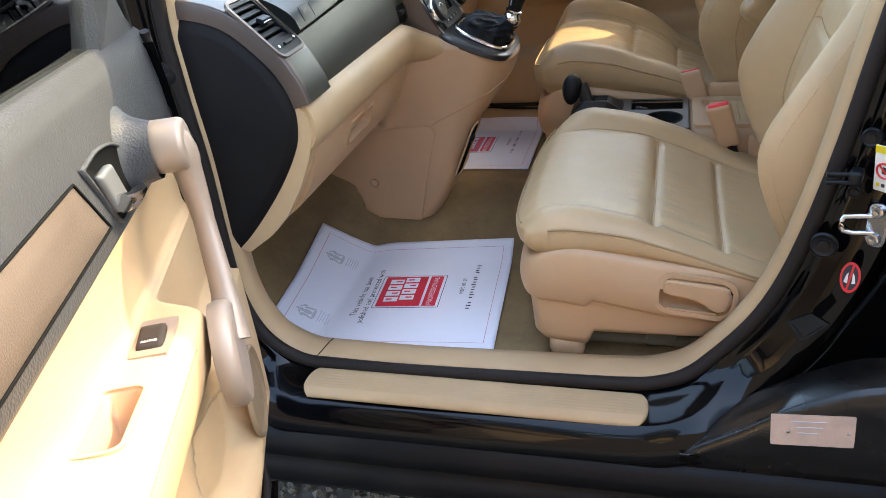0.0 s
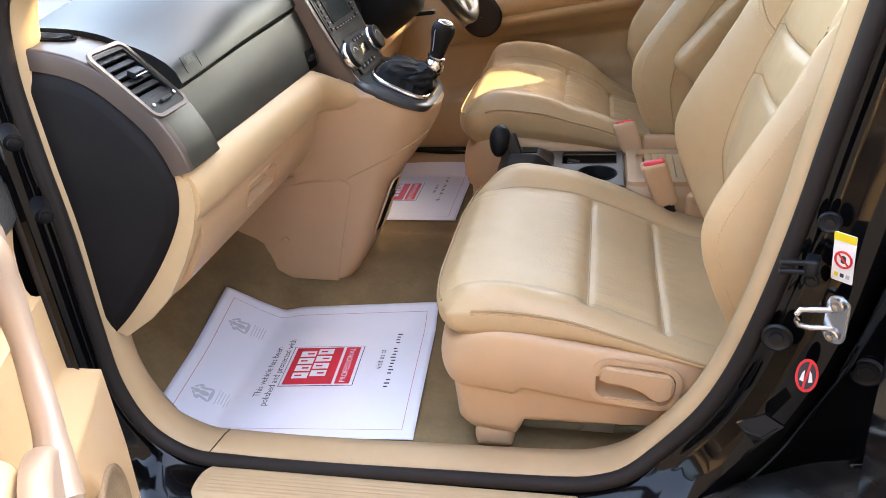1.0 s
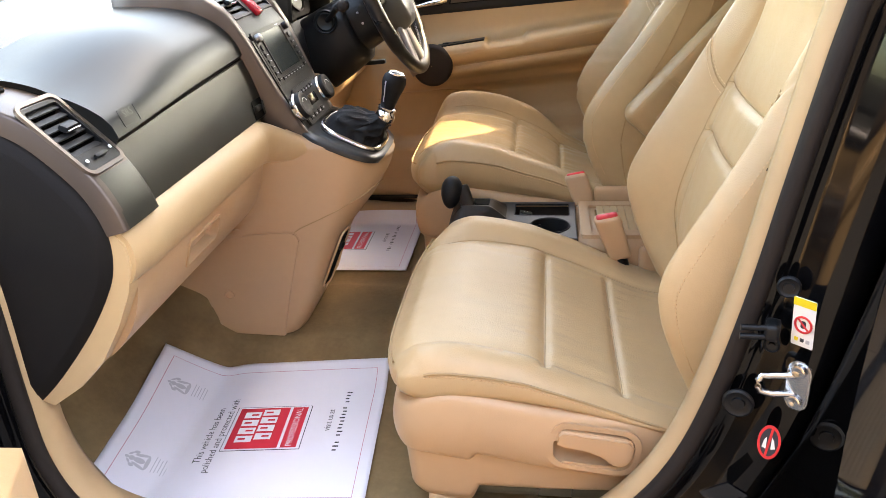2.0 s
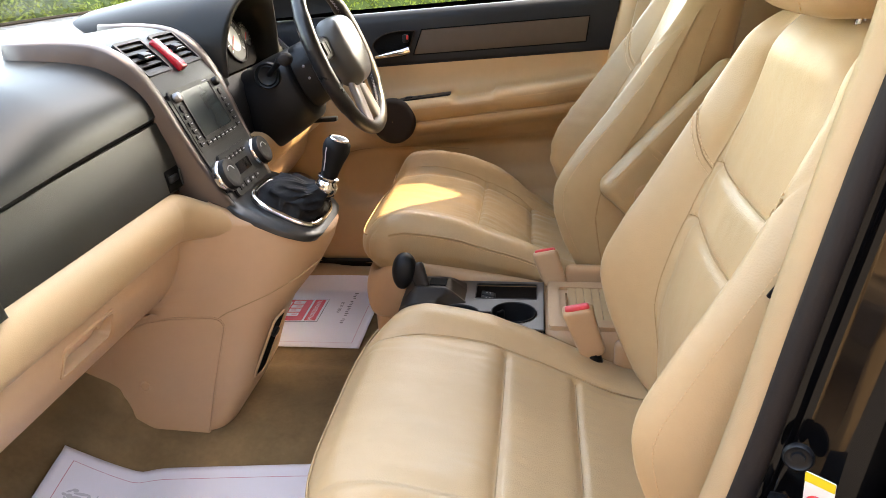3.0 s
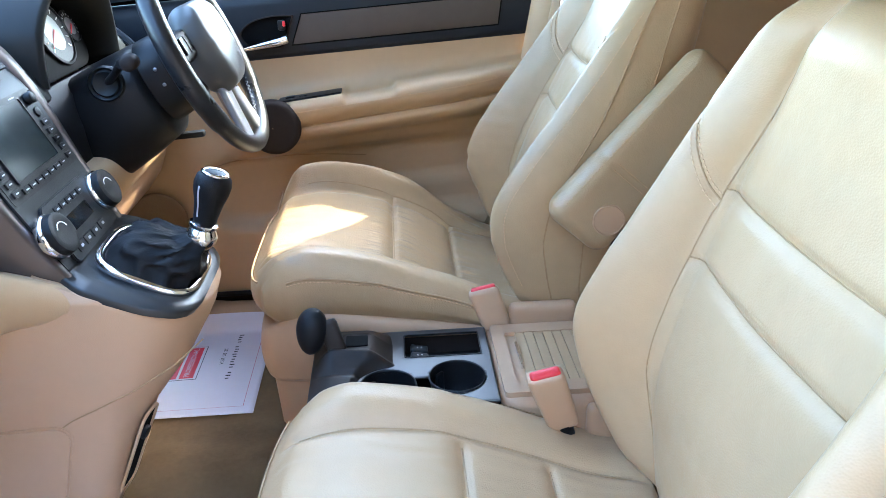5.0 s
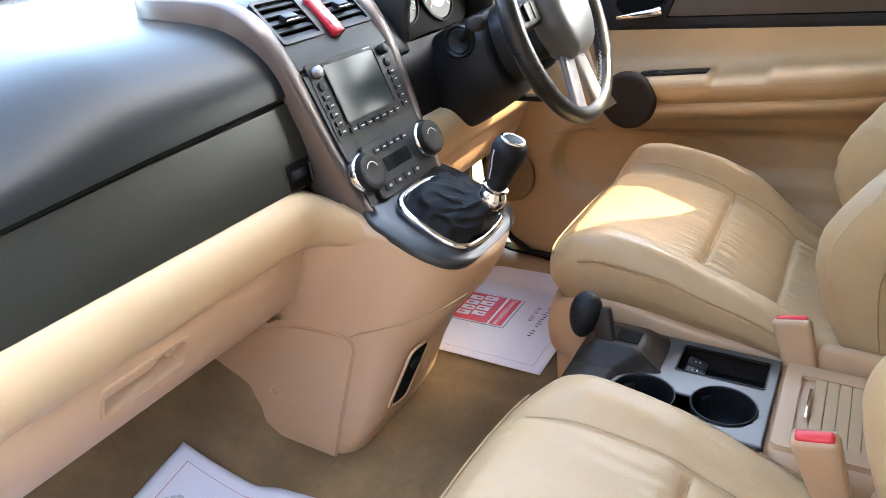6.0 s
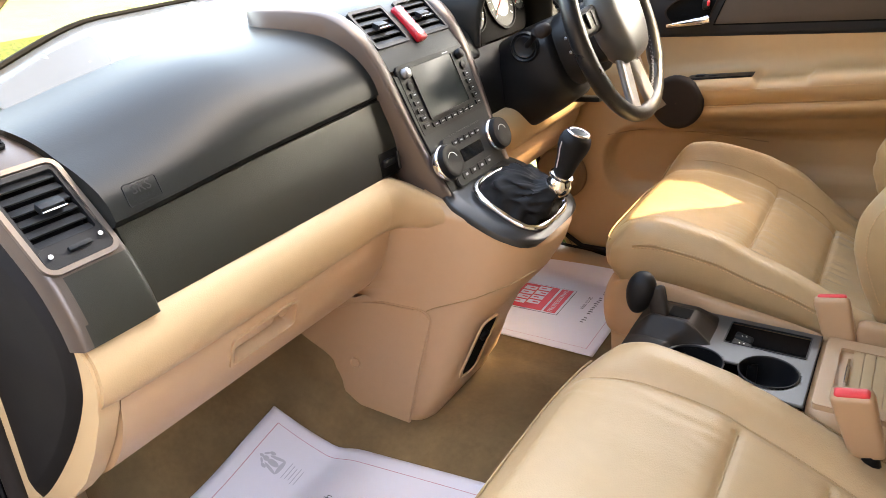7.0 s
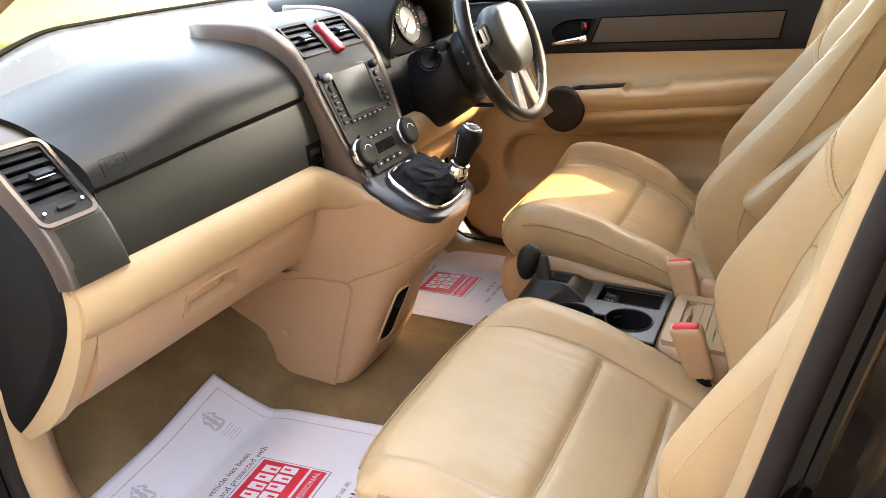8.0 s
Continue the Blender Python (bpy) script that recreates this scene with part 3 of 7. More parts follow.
xs = np.linspace(-0.05, 2.6, 26)
ys = np.linspace(0.10, 2 * YC - 0.10, 20)
solid("roof", [[(x, y, roof_z(x, y)) for y in ys] for x in xs], PAINT, car, "glossy black roof", thick=0.03)
grid("headlining", [[(x, y, roof_z(x, y) - 0.04) for y in ys] for x in xs], HEADLINER, car, "beige cloth headlining")
for side in (0, 1):
    fy = (lambda y: y) if not side else (lambda y: 2 * YC - y)
    grid("roof_rail", [[(x, fy(y), z) for y, z in ((0.13, 1.60), (0.11, 1.585), (0.05, 1.585), (0.02, 1.60), (0.03, 1.625), (0.10, 1.632))] for x in np.linspace(-0.05, 2.6, 16)], PAINT, car, "black roof rail")
    grid("rear_quarter_pillar", [[(x + 0.25 * (1.6 - z), fy(y), z) for x, y in ((1.50, 0.06), (1.60, 0.0), (1.72, -0.02), (1.80, 0.05))] for z in np.linspace(1.05, 1.62, 5)], PAINT, car)
    solid("rear_quarter_glass", [[(x, fy(0.0 + 0.10 * (z - 1.05)), z) for x in (1.78, 2.5)] for z in (1.08, 1.58)], TINT, car, "dark tinted glass", thick=0.004)
grid("tailgate", [[(x, y, z) for y in np.linspace(0.0, 2 * YC, 6)] for x, z in ((2.55, 1.62), (2.62, 1.5), (2.9, 1.1), (2.95, 0.7), (2.9, 0.25))], PAINT, car, "black tailgate")

# carpet
def carpet_z(x, y):
    z = 0.402 + 0.052 * (1 - sstep(np.abs(y - YC), 0.10, 0.28)) + 0.55 * max(0.0, -0.37 - x) + 0.9 * max(0.0, -0.56 - x)
    edge = min(y, 2 * YC - y)
    z += 0.05 * (1 - float(sstep(edge, 0.07, 0.12)))
    z += 0.05 * float(sstep(x, 0.60, 0.72))
    z += 0.075 * float(sstep(-x, 0.412, 0.445)) * (1 - float(sstep(abs(y - YC), 0.124, 0.165)))
    return float(z)


P = []
for x in np.linspace(-0.86, 2.0, 130):
    row = []
    for y in np.linspace(0.07, 2 * YC - 0.07, 90):
        w = noise.noise(Vector((x * 9, y * 9, 2.0))) * 0.004
        row.append((x, y, min(carpet_z(x, y), 1.0) + w))
    P.append(row)
tagged(grid("floor_carpet", P, CARPET), "worn tan carpet over the car floor", "carpet", kind="structure")
tagged(grid("bulkhead", [[(-0.87, y, z) for y in (0.0, 2 * YC)] for z in (0.5, 1.12)], CARPET), "carpeted bulkhead behind the footwells", "bulkhead", kind="structure")


# ---------------------------------------------------------------- front seats
def lerp(x, xs, ys):
    """A smooth curve through the given pairs."""
    c = spline(np.column_stack([xs, ys]), 160)
    return np.interp(x, c[:, 0], c[:, 1])


def groove(d, w):
    return np.exp(-(d / w) ** 2)


TOPX = [0.07, 0.10, 0.13, 0.20, 0.30, 0.35, 0.47, 0.56, 0.65]
TOPZ = [0.690, 0.708, 0.722, 0.729, 0.712, 0.694, 0.646, 0.618, 0.605]
BACKZ = [0.58, 0.66, 0.72, 0.79, 0.85, 0.92, 0.99, 1.065, 1.13, 1.19, 1.246, 1.30]
BOLX = [0.60, 0.560, 0.530, 0.505, 0.499, 0.530, 0.570, 0.612, 0.646, 0.678, 0.703, 0.735]
CENX = [0.615, 0.605, 0.603, 0.605, 0.615, 0.632, 0.654, 0.678, 0.696, 0.710, 0.722, 0.745]
SY = 0.41  # the passenger seat's middle


def cushion_shape(p, way, worn):
    X, Y, t = p[:, 0] + 0.355, p[:, 1] + SY, (p[:, 2] + 0.05) / 0.10
    v = (Y - SY) / 0.2775
    X = X + 0.045 * np.abs(v) ** 4 * (1 - sstep(X, 0.09, 0.30))
    top = lerp(X, TOPX, TOPZ)
    inner = sstep(Y, 0.575, 0.635)
    outer = sstep(-Y, -0.205, -0.165)
    fore = sstep(X, 0.10, 0.20) * (1 - sstep(X, 0.40, 0.58))
    top = top + inner * (0.004 + 0.020 * fore) + outer * 0.006 * fore - 0.010 * (1 - np.minimum(1, np.abs(v / 0.68)) ** 2) * sstep(X, 0.12, 0.3)
    top = top + worn * (outer * 0.050 * sstep(X, 0.06, 0.14) * (1 - sstep(X, 0.34, 0.63)) + 0.026 * (1 - 0.8 * sstep(X, 0.36, 0.50) * (1 - inner)) + 0.010 * inner * sstep(X, 0.36, 0.48))
    bot = lerp(X, [0.08, 0.30, 0.50, 0.63], [0.632, 0.640, 0.612, 0.575])
    z = bot + t * (top - bot)
    up = sstep(way[:, 2], 0.3, 0.9) * (p[:, 2] > 0)
    mid = sstep(Y, 0.160 + 0.023 * worn, 0.168 + 0.022 * worn) * (1 - sstep(Y, 0.585, 0.592))
    g = np.zeros(len(p))
    for s in (0.345, 0.468):
        g += mid * (0.0065 * groove(X - s, 0.0055) + 0.0030 * groove(X - s, 0.013))
    rear = sstep(X, 0.085, 0.13)
    seam_in = 0.588 + 0.012 * np.sin((X - 0.1) * 5.0)
    seam_out = 0.186
    for s, deep in ((seam_in, 1.0), (seam_out, 0.30 + 0.70 * worn)):
        g += deep * rear * (0.0065 * groove(Y - s, 0.0070) + 0.004 * groove(Y - s, 0.022))
    q = np.column_stack([X * 1.0, Y, z])
    fine = wob(q * (9, 26, 9), 1.0, 4.0 + worn) * 0.0011 + wob(q * (20, 7, 7), 1.0, 1.0 + worn) * 0.0009
    near_seam = groove(Y - seam_in + 0.03, 0.03) + 0.8 * groove(X - 0.318, 0.030) + 0.8 * groove(X - 0.372, 0.020) + groove(X - 0.490, 0.022)
    crease = ((0.25 - np.abs(wob(q * (7, 48, 6), 1.0, 7.0 + worn))) * (0.0042 if worn else 0.0026) + wob(q * (5, 20, 5), 1.0, 17.0) * 0.0016) * near_seam
    if worn:
        out = sstep(-Y, -0.23, -0.16)
        crease = crease + out * sstep(X, 0.16, 0.26) * (0.30 - np.abs(wob(q * (6, 62, 12), 1.0, 3.0))) * 0.0150
        crease = crease + wob(q * (22, 7, 9), 1.0, 9.0) * 0.0020 * mid
    z = z - up * g + up * (fine + crease)
    side = (1 - np.abs(way[:, 2])) * 0.010 * np.sin(np.clip(t, 0, 1) * np.pi)
    Y = Y + np.sign(v) * side * (np.abs(way[:, 1]) > 0.5)
    X = X - side * (way[:, 0] < -0.5) * 1.6
    return np.column_stack([X, Y, z])


def back_shape(p, way, worn):
    Z = 0.585 + (p[:, 2] + 0.345)
    v = p[:, 1] / 0.285
    t = (p[:, 0] + 0.07) / 0.14
    bz = sstep(np.abs(v), 0.56, 0.90)
    wide = lerp(Z, [0.58, 0.68, 0.80, 1.00, 1.12, 1.22, 1.30], [0.86, 0.96, 1.0, 0.985, 0.93, 0.84, 0.66])
    front = lerp(Z, BACKZ, CENX) * (1 - bz) + lerp(Z, BACKZ, BOLX) * bz
    front = front + 0.016 * (np.abs(v) / 0.6).clip(0, 1) ** 2 * 0 - 0.010 * (1 - (np.abs(v) / 0.62).clip(0, 1) ** 2)
    rearx = lerp(Z, BACKZ, CENX) + lerp(Z, [0.58, 0.9, 1.3], [0.10, 0.14, 0.07])
    X = front * (1 - t) + rearx * t
    Y = SY + p[:, 1] * wide
    f = sstep(-way[:, 0], 0.3, 0.9)
    g = np.zeros(len(p))
    seam = 0.655 - 0.07 * sstep(Z, 1.02, 1.25) - 0.05 * (1 - sstep(Z, 0.62, 0.80))
    g += 0.007 * groove((np.abs(v) - seam) * 0.285, 0.0075) + 0.005 * groove((np.abs(v) - seam) * 0.285, 0.02)
    mid = sstep(seam - np.abs(v), -0.005, 0.03)
    off = 1 - mid
    for s in (0.955, 1.045):
        g += mid * (0.0055 * groove(Z - s, 0.0060) + 0.0026 * groove(Z - s, 0.012))
    g += off * sum(0.0022 * groove(Z - s - 0.45 * (np.abs(v) - 0.66), 0.0080) for s in (1.030, 1.030))
    q = np.column_stack([X, Y, Z])
    fine = wob(q * (9, 9, 22), 1.0, 14.0 + worn) * 0.0012 + wob(q * (6, 30, 5), 1.0, 15.0 + worn) * 0.0007
    if worn:
        fine = fine + off * (v < 0) * wob(q * (5, 10, 46), 1.0, 16.0) * 0.0040 * (1 - sstep(Z, 0.9, 1.0))
    X = X + f * g - f * fine
    return np.column_stack([X, Y, Z])


def seat(name, label, mp, worn, outer_lever, base_drop, tag):
    root = thing(name, label, "car seat", group="front seats")

    def put(part_name, size, r, step, shape, mat, lab=""):
        p, faces, way = rbox_mesh(size, r, step)
        return fix(obj(part_name, mp(shape(p, way)), faces, mat, root, lab))

    def fix(ob):
        bm = bmesh.new()
        bm.from_mesh(ob.data)
        bmesh.ops.recalc_face_normals(bm, faces=bm.faces)
        bm.to_mesh(ob.data)
        bm.free()
        return ob

    hide = CREASED_LEATHER if worn else LEATHER
    put("cushion", (0.53, 0.555, 0.10), 0.034, 0.0042, lambda p, w: cushion_shape(p, w, worn), hide, "tan leather seat cushion with cross seams")
    put("backrest", (0.14, 0.57, 0.69), 0.060, 0.0048, lambda p, w: back_shape(p, w, worn), hide, "tan leather backrest with side bolsters")

    def seam(shape, pts, way):
        pts = np.asarray(pts, float)
        q = shape(pts, np.tile(np.array(way, float), (len(pts), 1))) + 0.0006 * np.array(way, float)
        return fix(tube("seam", mp(q), 0.0011, SEAM, root, sides=5))

    cu = lambda p, w: cushion_shape(p, w, worn)
    ba = lambda p, w: back_shape(p, w, worn)
    for s in (0.345, 0.468):
        seam(cu, [(s - 0.355, y - SY, 0.05) for y in np.linspace(0.164 + 0.023 * worn, 0.585, 40)], (0, 0, 1))
    seam(cu, [(x - 0.355, 0.588 + 0.012 * math.sin((x - 0.1) * 5.0) - SY, 0.05) for x in np.linspace(0.118, 0.59, 50)], (0, 0, 1))
    if worn:
        seam(cu, [(x - 0.355, 0.186 - SY, 0.05) for x in np.linspace(0.15, 0.59, 50)], (0, 0, 1))
    for s in (0.955, 1.045):
        k = 0.655 - 0.07 * float(sstep(s, 1.02, 1.25))
        seam(ba, [(-0.07, v * 0.285, s - 0.585 - 0.345) for v in np.linspace(-k, k, 40)], (-1, 0, 0))
    for sg in (-1, 1):
        zz = np.linspace(0.68, 1.225, 60)
        kk = 0.655 - 0.07 * sstep(zz, 1.02, 1.25) - 0.05 * (1 - sstep(zz, 0.62, 0.80))
        seam(ba, np.column_stack([np.full(60, -0.07), sg * kk * 0.285, zz - 0.585 - 0.345]), (-1, 0, 0))

    for yl, xl in ((0.285, -0.012), (0.285, 0.030), (-0.285, -0.012)):
        zz = np.linspace(0.66, 1.19, 60)
        q = np.column_stack([np.full(60, xl) - 0.02 * sstep(zz, 0.95, 1.2), np.full(60, yl), zz - 0.585 - 0.345])
        sw_ = ba(q, np.tile((0.0, np.sign(yl), 0.0), (60, 1))) + np.array((0, np.sign(yl) * 0.0004, 0))
        fix(tube("seam", mp(sw_), 0.0013, SEAM, root, sides=5))

    def head_shape(p, w):
        return np.column_stack([p[:, 0] * (1 + 0.2 * (p[:, 1] / 0.14) ** 2) + 0.730 + 0.12 * p[:, 2] + 0.03 * (p[:, 1] / 0.14) ** 2, SY + p[:, 1] * (1 - 0.25 * np.clip(p[:, 2] / 0.1, 0, 1) ** 2), p[:, 2] + 1.374])
    put("headrest", (0.12, 0.29, 0.185), 0.045, 0.012, head_shape, hide, "tan leather headrest")
    for s in (-0.065, 0.065):
        fix(tube("headrest_post", mp(np.array([(0.755, SY + s, 1.24), (0.755, SY + s, 1.33)])), 0.006, CHROME, root, sides=10))
    for s in (-1, 1):
        c = spline([(0.682, SY + s * 0.085, 1.290), (0.668, SY + s * 0.095, 1.33), (0.676, SY + s * 0.098, 1.39), (0.692, SY + s * 0.09, 1.445)], 20)
        stitches("stitching", mp(c), THREAD, root)

    # stitched edges
    tops = np.linspace(0.118, 0.520, 70)
    for sg, drop_ in ((-1, 0.022), (1, 0.022)):  # piped and stitched upper edges of the side panels
        q = np.column_stack([tops - 0.355, np.full(70, sg * 0.2775), np.full(70, drop_)])
        wy_ = np.tile((0.0, sg * 1.0, 0.0), (70, 1))
        line = cu(q, wy_)
        fix(tube("seam", mp(line + np.array((0, sg * 0.0006, 0.0))), 0.0021, SEAM, root, sides=6))
        stitches("stitching", mp(line + np.array((0, sg * 0.0016, -0.0055))), THREAD, root, r=0.0012)
        kk = np.linspace(0, 1, 30)  # the seam turns down behind the thigh
        q = np.column_stack([0.165 + 0.065 * kk, np.full(30, sg * 0.2775), 0.022 - 0.067 * sstep(kk, 0.0, 1.0)])
        turn_ = cu(q, np.tile((0.0, sg * 1.0, 0.0), (30, 1))) + np.array((0, sg * 0.0004, 0))
        fix(tube("seam", mp(turn_), 0.0016, SEAM, root, sides=5))
    q = np.column_stack([np.full(50, -0.265), np.linspace(-0.240, 0.240, 50), np.full(50, 0.026)])
    front_edge = cu(q, np.tile((-1.0, 0.0, 0.0), (50, 1)))
    fix(tube("seam", mp(front_edge), 0.0018, SEAM, root, sides=6))
    for s in (-1, 1):
        zz = np.linspace(0.70, 1.16, 60)
        w = lerp(zz, [0.58, 0.68, 0.80, 1.00, 1.12, 1.22, 1.30], [0.86, 0.96, 1.0, 0.985, 0.93, 0.84, 0.66])
        ed = np.column_stack([lerp(zz, BACKZ, BOLX) + 0.030, SY + s * (0.2855 * w - 0.0030), zz])
        stitches("stitching", mp(ed), THREAD, root, r=0.0012)
        vv = np.linspace(0.66, 0.85, 24) * s
        for dz in (-0.0080, 0.0, 0.0080):  # twin rows either side of the seam across the shoulder
            q = np.column_stack([np.full(24, -0.07), vv * 0.285, 1.030 + dz + 0.45 * (np.abs(vv) - 0.66) - 0.585 - 0.345])
            over = ba(q, np.tile((-1.0, 0, 0), (24, 1))) + np.array((-0.0004, 0, 0))
            if dz:
                stitches("stitching", mp(over), PALE_THREAD, root, r=0.0012, dash=0.005)
            else:
                fix(tube("seam", mp(over), 0.0015, SEAM, root, sides=5))

    # base moulding that wraps round the front and both sides
    path = spline([(0.60, 0.140), (0.45, 0.122), (0.30, 0.118), (0.17, 0.122), (0.115, 0.150), (0.098, 0.22), (0.094, 0.41), (0.098, 0.60), (0.115, 0.665), (0.17, 0.69), (0.30, 0.695), (0.45, 0.692), (0.60, 0.68)], 220)
    tg = np.gradient(path, axis=0)
    tg /= np.linalg.norm(tg, axis=1, keepdims=True)
    nm = np.column_stack([-tg[:, 1], tg[:, 0]])
    if ((path - path.mean(0)) * nm).sum() < 0:
        nm = -nm
    rows = []
    for (x, y), (nx, ny) in zip(path, nm):
        ztop = lerp(x, [0.09, 0.115, 0.16, 0.22, 0.35, 0.52, 0.60], [0.630, 0.640, 0.664, 0.672, 0.650, 0.627, 0.600])
        zb = 0.448 + 0.030 * float(sstep(x, 0.228, 0.236)) - base_drop
        kc = float(np.interp(x, [0.09, 0.20, 0.40, 0.56], [0.46, 0.54, 0.68, 0.76]))  # the crease sinks to the rear
        prof = [(0.0, -0.024), (0.008, -0.012), (0.022, -0.004), (0.05, 0.0)] + [(0.05 + (kc - 0.07) * q, 0.008 * math.sin(math.pi * q) ** 0.8) for q in np.linspace(0.05, 1, 26)] + \
               [(kc, -0.004), (kc + 0.012, -0.010), (kc + 0.03, -0.0095)] + [(kc + 0.03 + (0.95 - kc) * q, -0.0095 - 0.006 * q) for q in np.linspace(0.1, 0.9, 10)] + [(1.0, -0.024)]
        rows.append([(x + nx * o, y + ny * o, ztop + (zb - ztop) * k) for k, o in prof])
    base = fix(grid("base_moulding", mp(np.array(rows).reshape(-1, 3)).reshape(np.array(rows).shape), BEIGE, root, "beige plastic seat base moulding"))
    fix(rbox("seat_rail", (0.50, 0.03, 0.03), 0.006, Matrix.Identity(4), STEEL, root, deform=lambda p, w: mp(p + np.array((0.40, 0.20, 0.435)))))
    fix(rbox("seat_rail", (0.50, 0.03, 0.03), 0.006, Matrix.Identity(4), STEEL, root, deform=lambda p, w: mp(p + np.array((0.40, 0.62, 0.435)))))
    fix(rbox("rail_cover", (0.07, 0.05, 0.045), 0.012, Matrix.Identity(4), BEIGE, root, deform=lambda p, w: mp(p + np.array((0.185, 0.165, 0.432)))))
    if outer_lever:
        m = frame_of((0.421, 0.1165, 0.585), (1, 0, -0.13), (0.0, 0, 1))
        ring("lever_surround", rrect(0.142, 0.086, 0.030), rrect(0.124, 0.068, 0.024), 0.0045, m, BEIGE, root)
        cut(base, m, 0.119, 0.063, 0.02)
        well = []
        for g, dz in ((0.0, 0.003), (0.001, -0.004), (0.004, -0.022), (0.012, -0.026), (0.0335, -0.026)):
            well.append([tuple(m @ Vector((x, y, dz))) for x, y in rrect(0.126 - 2 * g, 0.070 - 2 * g, 0.024 if g < 0.01 else (0.018 if g < 0.02 else 0.0004))])
        grid("lever_recess", well, BEIGE, root, close_v=True)
        shape = [(-0.060, 0.002), (-0.060, 0.020), (-0.052, 0.028), (0.050, 0.028), (0.060, 0.018), (0.060, -0.012), (0.050, -0.026), (0.030, -0.026), (0.018, -0.014), (-0.010, -0.006), (-0.050, -0.004)]
        plate("recline_lever", shape, 0.018, m @ pose(0.0, 0.002, -0.008), BEIGE, root, "beige recline lever", bevel=0.0045, seg=3)
    if tag:
        m = frame_of((0.646, 0.1275, 1.042), (0.50, -0.06, 0.86), (-0.86, -0.06, 0.50))
        tg_ = plate("airbag_tag", rrect(0.040, 0.026, 0.002), 0.0015, m, NAVY, root, "black woven side airbag tag", bevel=0)
        words("tag_lettering", "SIDE\nAIRBAG", 0.0092, lambda x, y: m @ Vector((x, y, 0.0019)), WHITE, tg_)

    # recliner cover and belt buckle on the tunnel side
    fix(rbox("recliner_cover", (0.12, 0.024, 0.085), 0.011, Matrix.Identity(4), BEIGE, root, deform=lambda p, w: mp(p + np.array((0.605, 0.690, 0.628)))))
    bm_ = Matrix.Translation((0.487 + 0.030 * worn, 0.660 + 0.034 * worn, 0.704 - 0.056 * worn)) @ pose(0, 0, 0, 8, -18, 0)
    buck = fix(rbox("belt_buckle", (0.056, 0.030, 0.112), 0.008, Matrix.Identity(4), BEIGE, root, "beige belt buckle with red button", step=0.008,
                    deform=lambda p, w: mp(np.array([tuple(bm_ @ Vector((q[0] * (0.90 + 1.6 * q[2]) - 0.02 * q[2], q[1] * (0.92 + 1.2 * q[2]), q[2] - 0.10 * q[0] * (q[2] > 0.02)))) for q in p]))))
    fix(rbox("release_button", (0.044, 0.017, 0.016), 0.004, Matrix.Identity(4), RED, buck, "red release button", step=0.005,
             deform=lambda p, w: mp(np.array([tuple(bm_ @ Vector((q[0], q[1] - 0.002, q[2] + 0.0515 - 0.10 * q[0]))) for q in p]))))
    fix(tube("buckle_stalk", mp(np.array([tuple(bm_ @ Vector((0, 0, -0.05))), tuple(bm_ @ Vector((0.0, 0, -0.11)))])), 0.014, BLACK, root, sides=10))
    return root


def as_is(p):
    return np.asarray(p, float)


def to_driver(p):
    p = np.asarray(p, float)
    return np.column_stack([p[:, 0] - 0.085 + 0.085 * np.clip((p[:, 2] - 0.78) / 0.5, 0, 1.2), 1.497 - 0.82 * p[:, 1] + 0.55 * np.clip(0.186 - p[:, 1], 0, 1) * (1 - sstep(p[:, 2], 0.74, 0.84)), p[:, 2] + 0.050])


seat("front_seat", "tan leather passenger seat with stitched bolsters and recline lever", as_is, 0.0, True, 0.0, True)
driver_seat = seat("front_seat", "creased tan leather driver seat behind the steering wheel", to_driver, 1.0, False, 0.045, False)

am = frame_of((0.6735, 0.905, 0.9935), (0.66, 0, 0.75), (0, 1, 0))  # local x up along the backrest, local z forward and up


def arm_shape(p, w):
    p = p.copy()
    k = sstep(p[:, 0], -0.08, 0.20)
    p[:, 2] = p[:, 2] * (1 - 0.22 * k) + 0.012 * k
    p[:, 1] *= 1 - 0.15 * k
    p[:, 1] -= 0.004 * groove(p[:, 0] + 0.043, 0.006) * np.sign(p[:, 1])
    return p


ar = rbox("armrest", (0.35, 0.058, 0.128), 0.028, am, CREASED_LEATHER, driver_seat, "tan leather armrest folded up", step=0.006, deform=arm_shape)
for dx in (-0.049, -0.037):
    stitches("armrest_stitching", np.array([tuple(am @ Vector((dx, -0.0285, z))) for z in np.linspace(-0.032, 0.036, 20)]), THREAD, ar)
stitches("armrest_stitching", np.array([tuple(am @ Vector((x, -0.0265, 0.050))) for x in np.linspace(-0.14, 0.15, 50)]), THREAD, ar)
lathe("pivot", [(0.027, -0.002), (0.027, 0.002), (0.0255, 0.0032), (0.024, 0.002), (0.022, 0.0024), (0.001, 0.003)], BEIGE, frame_of(tuple(am @ Vector((-0.115, -0.0280, -0.022))), (1, 0, 0), (0, 0, 1)), ar, "round beige pivot cover", sides=32)

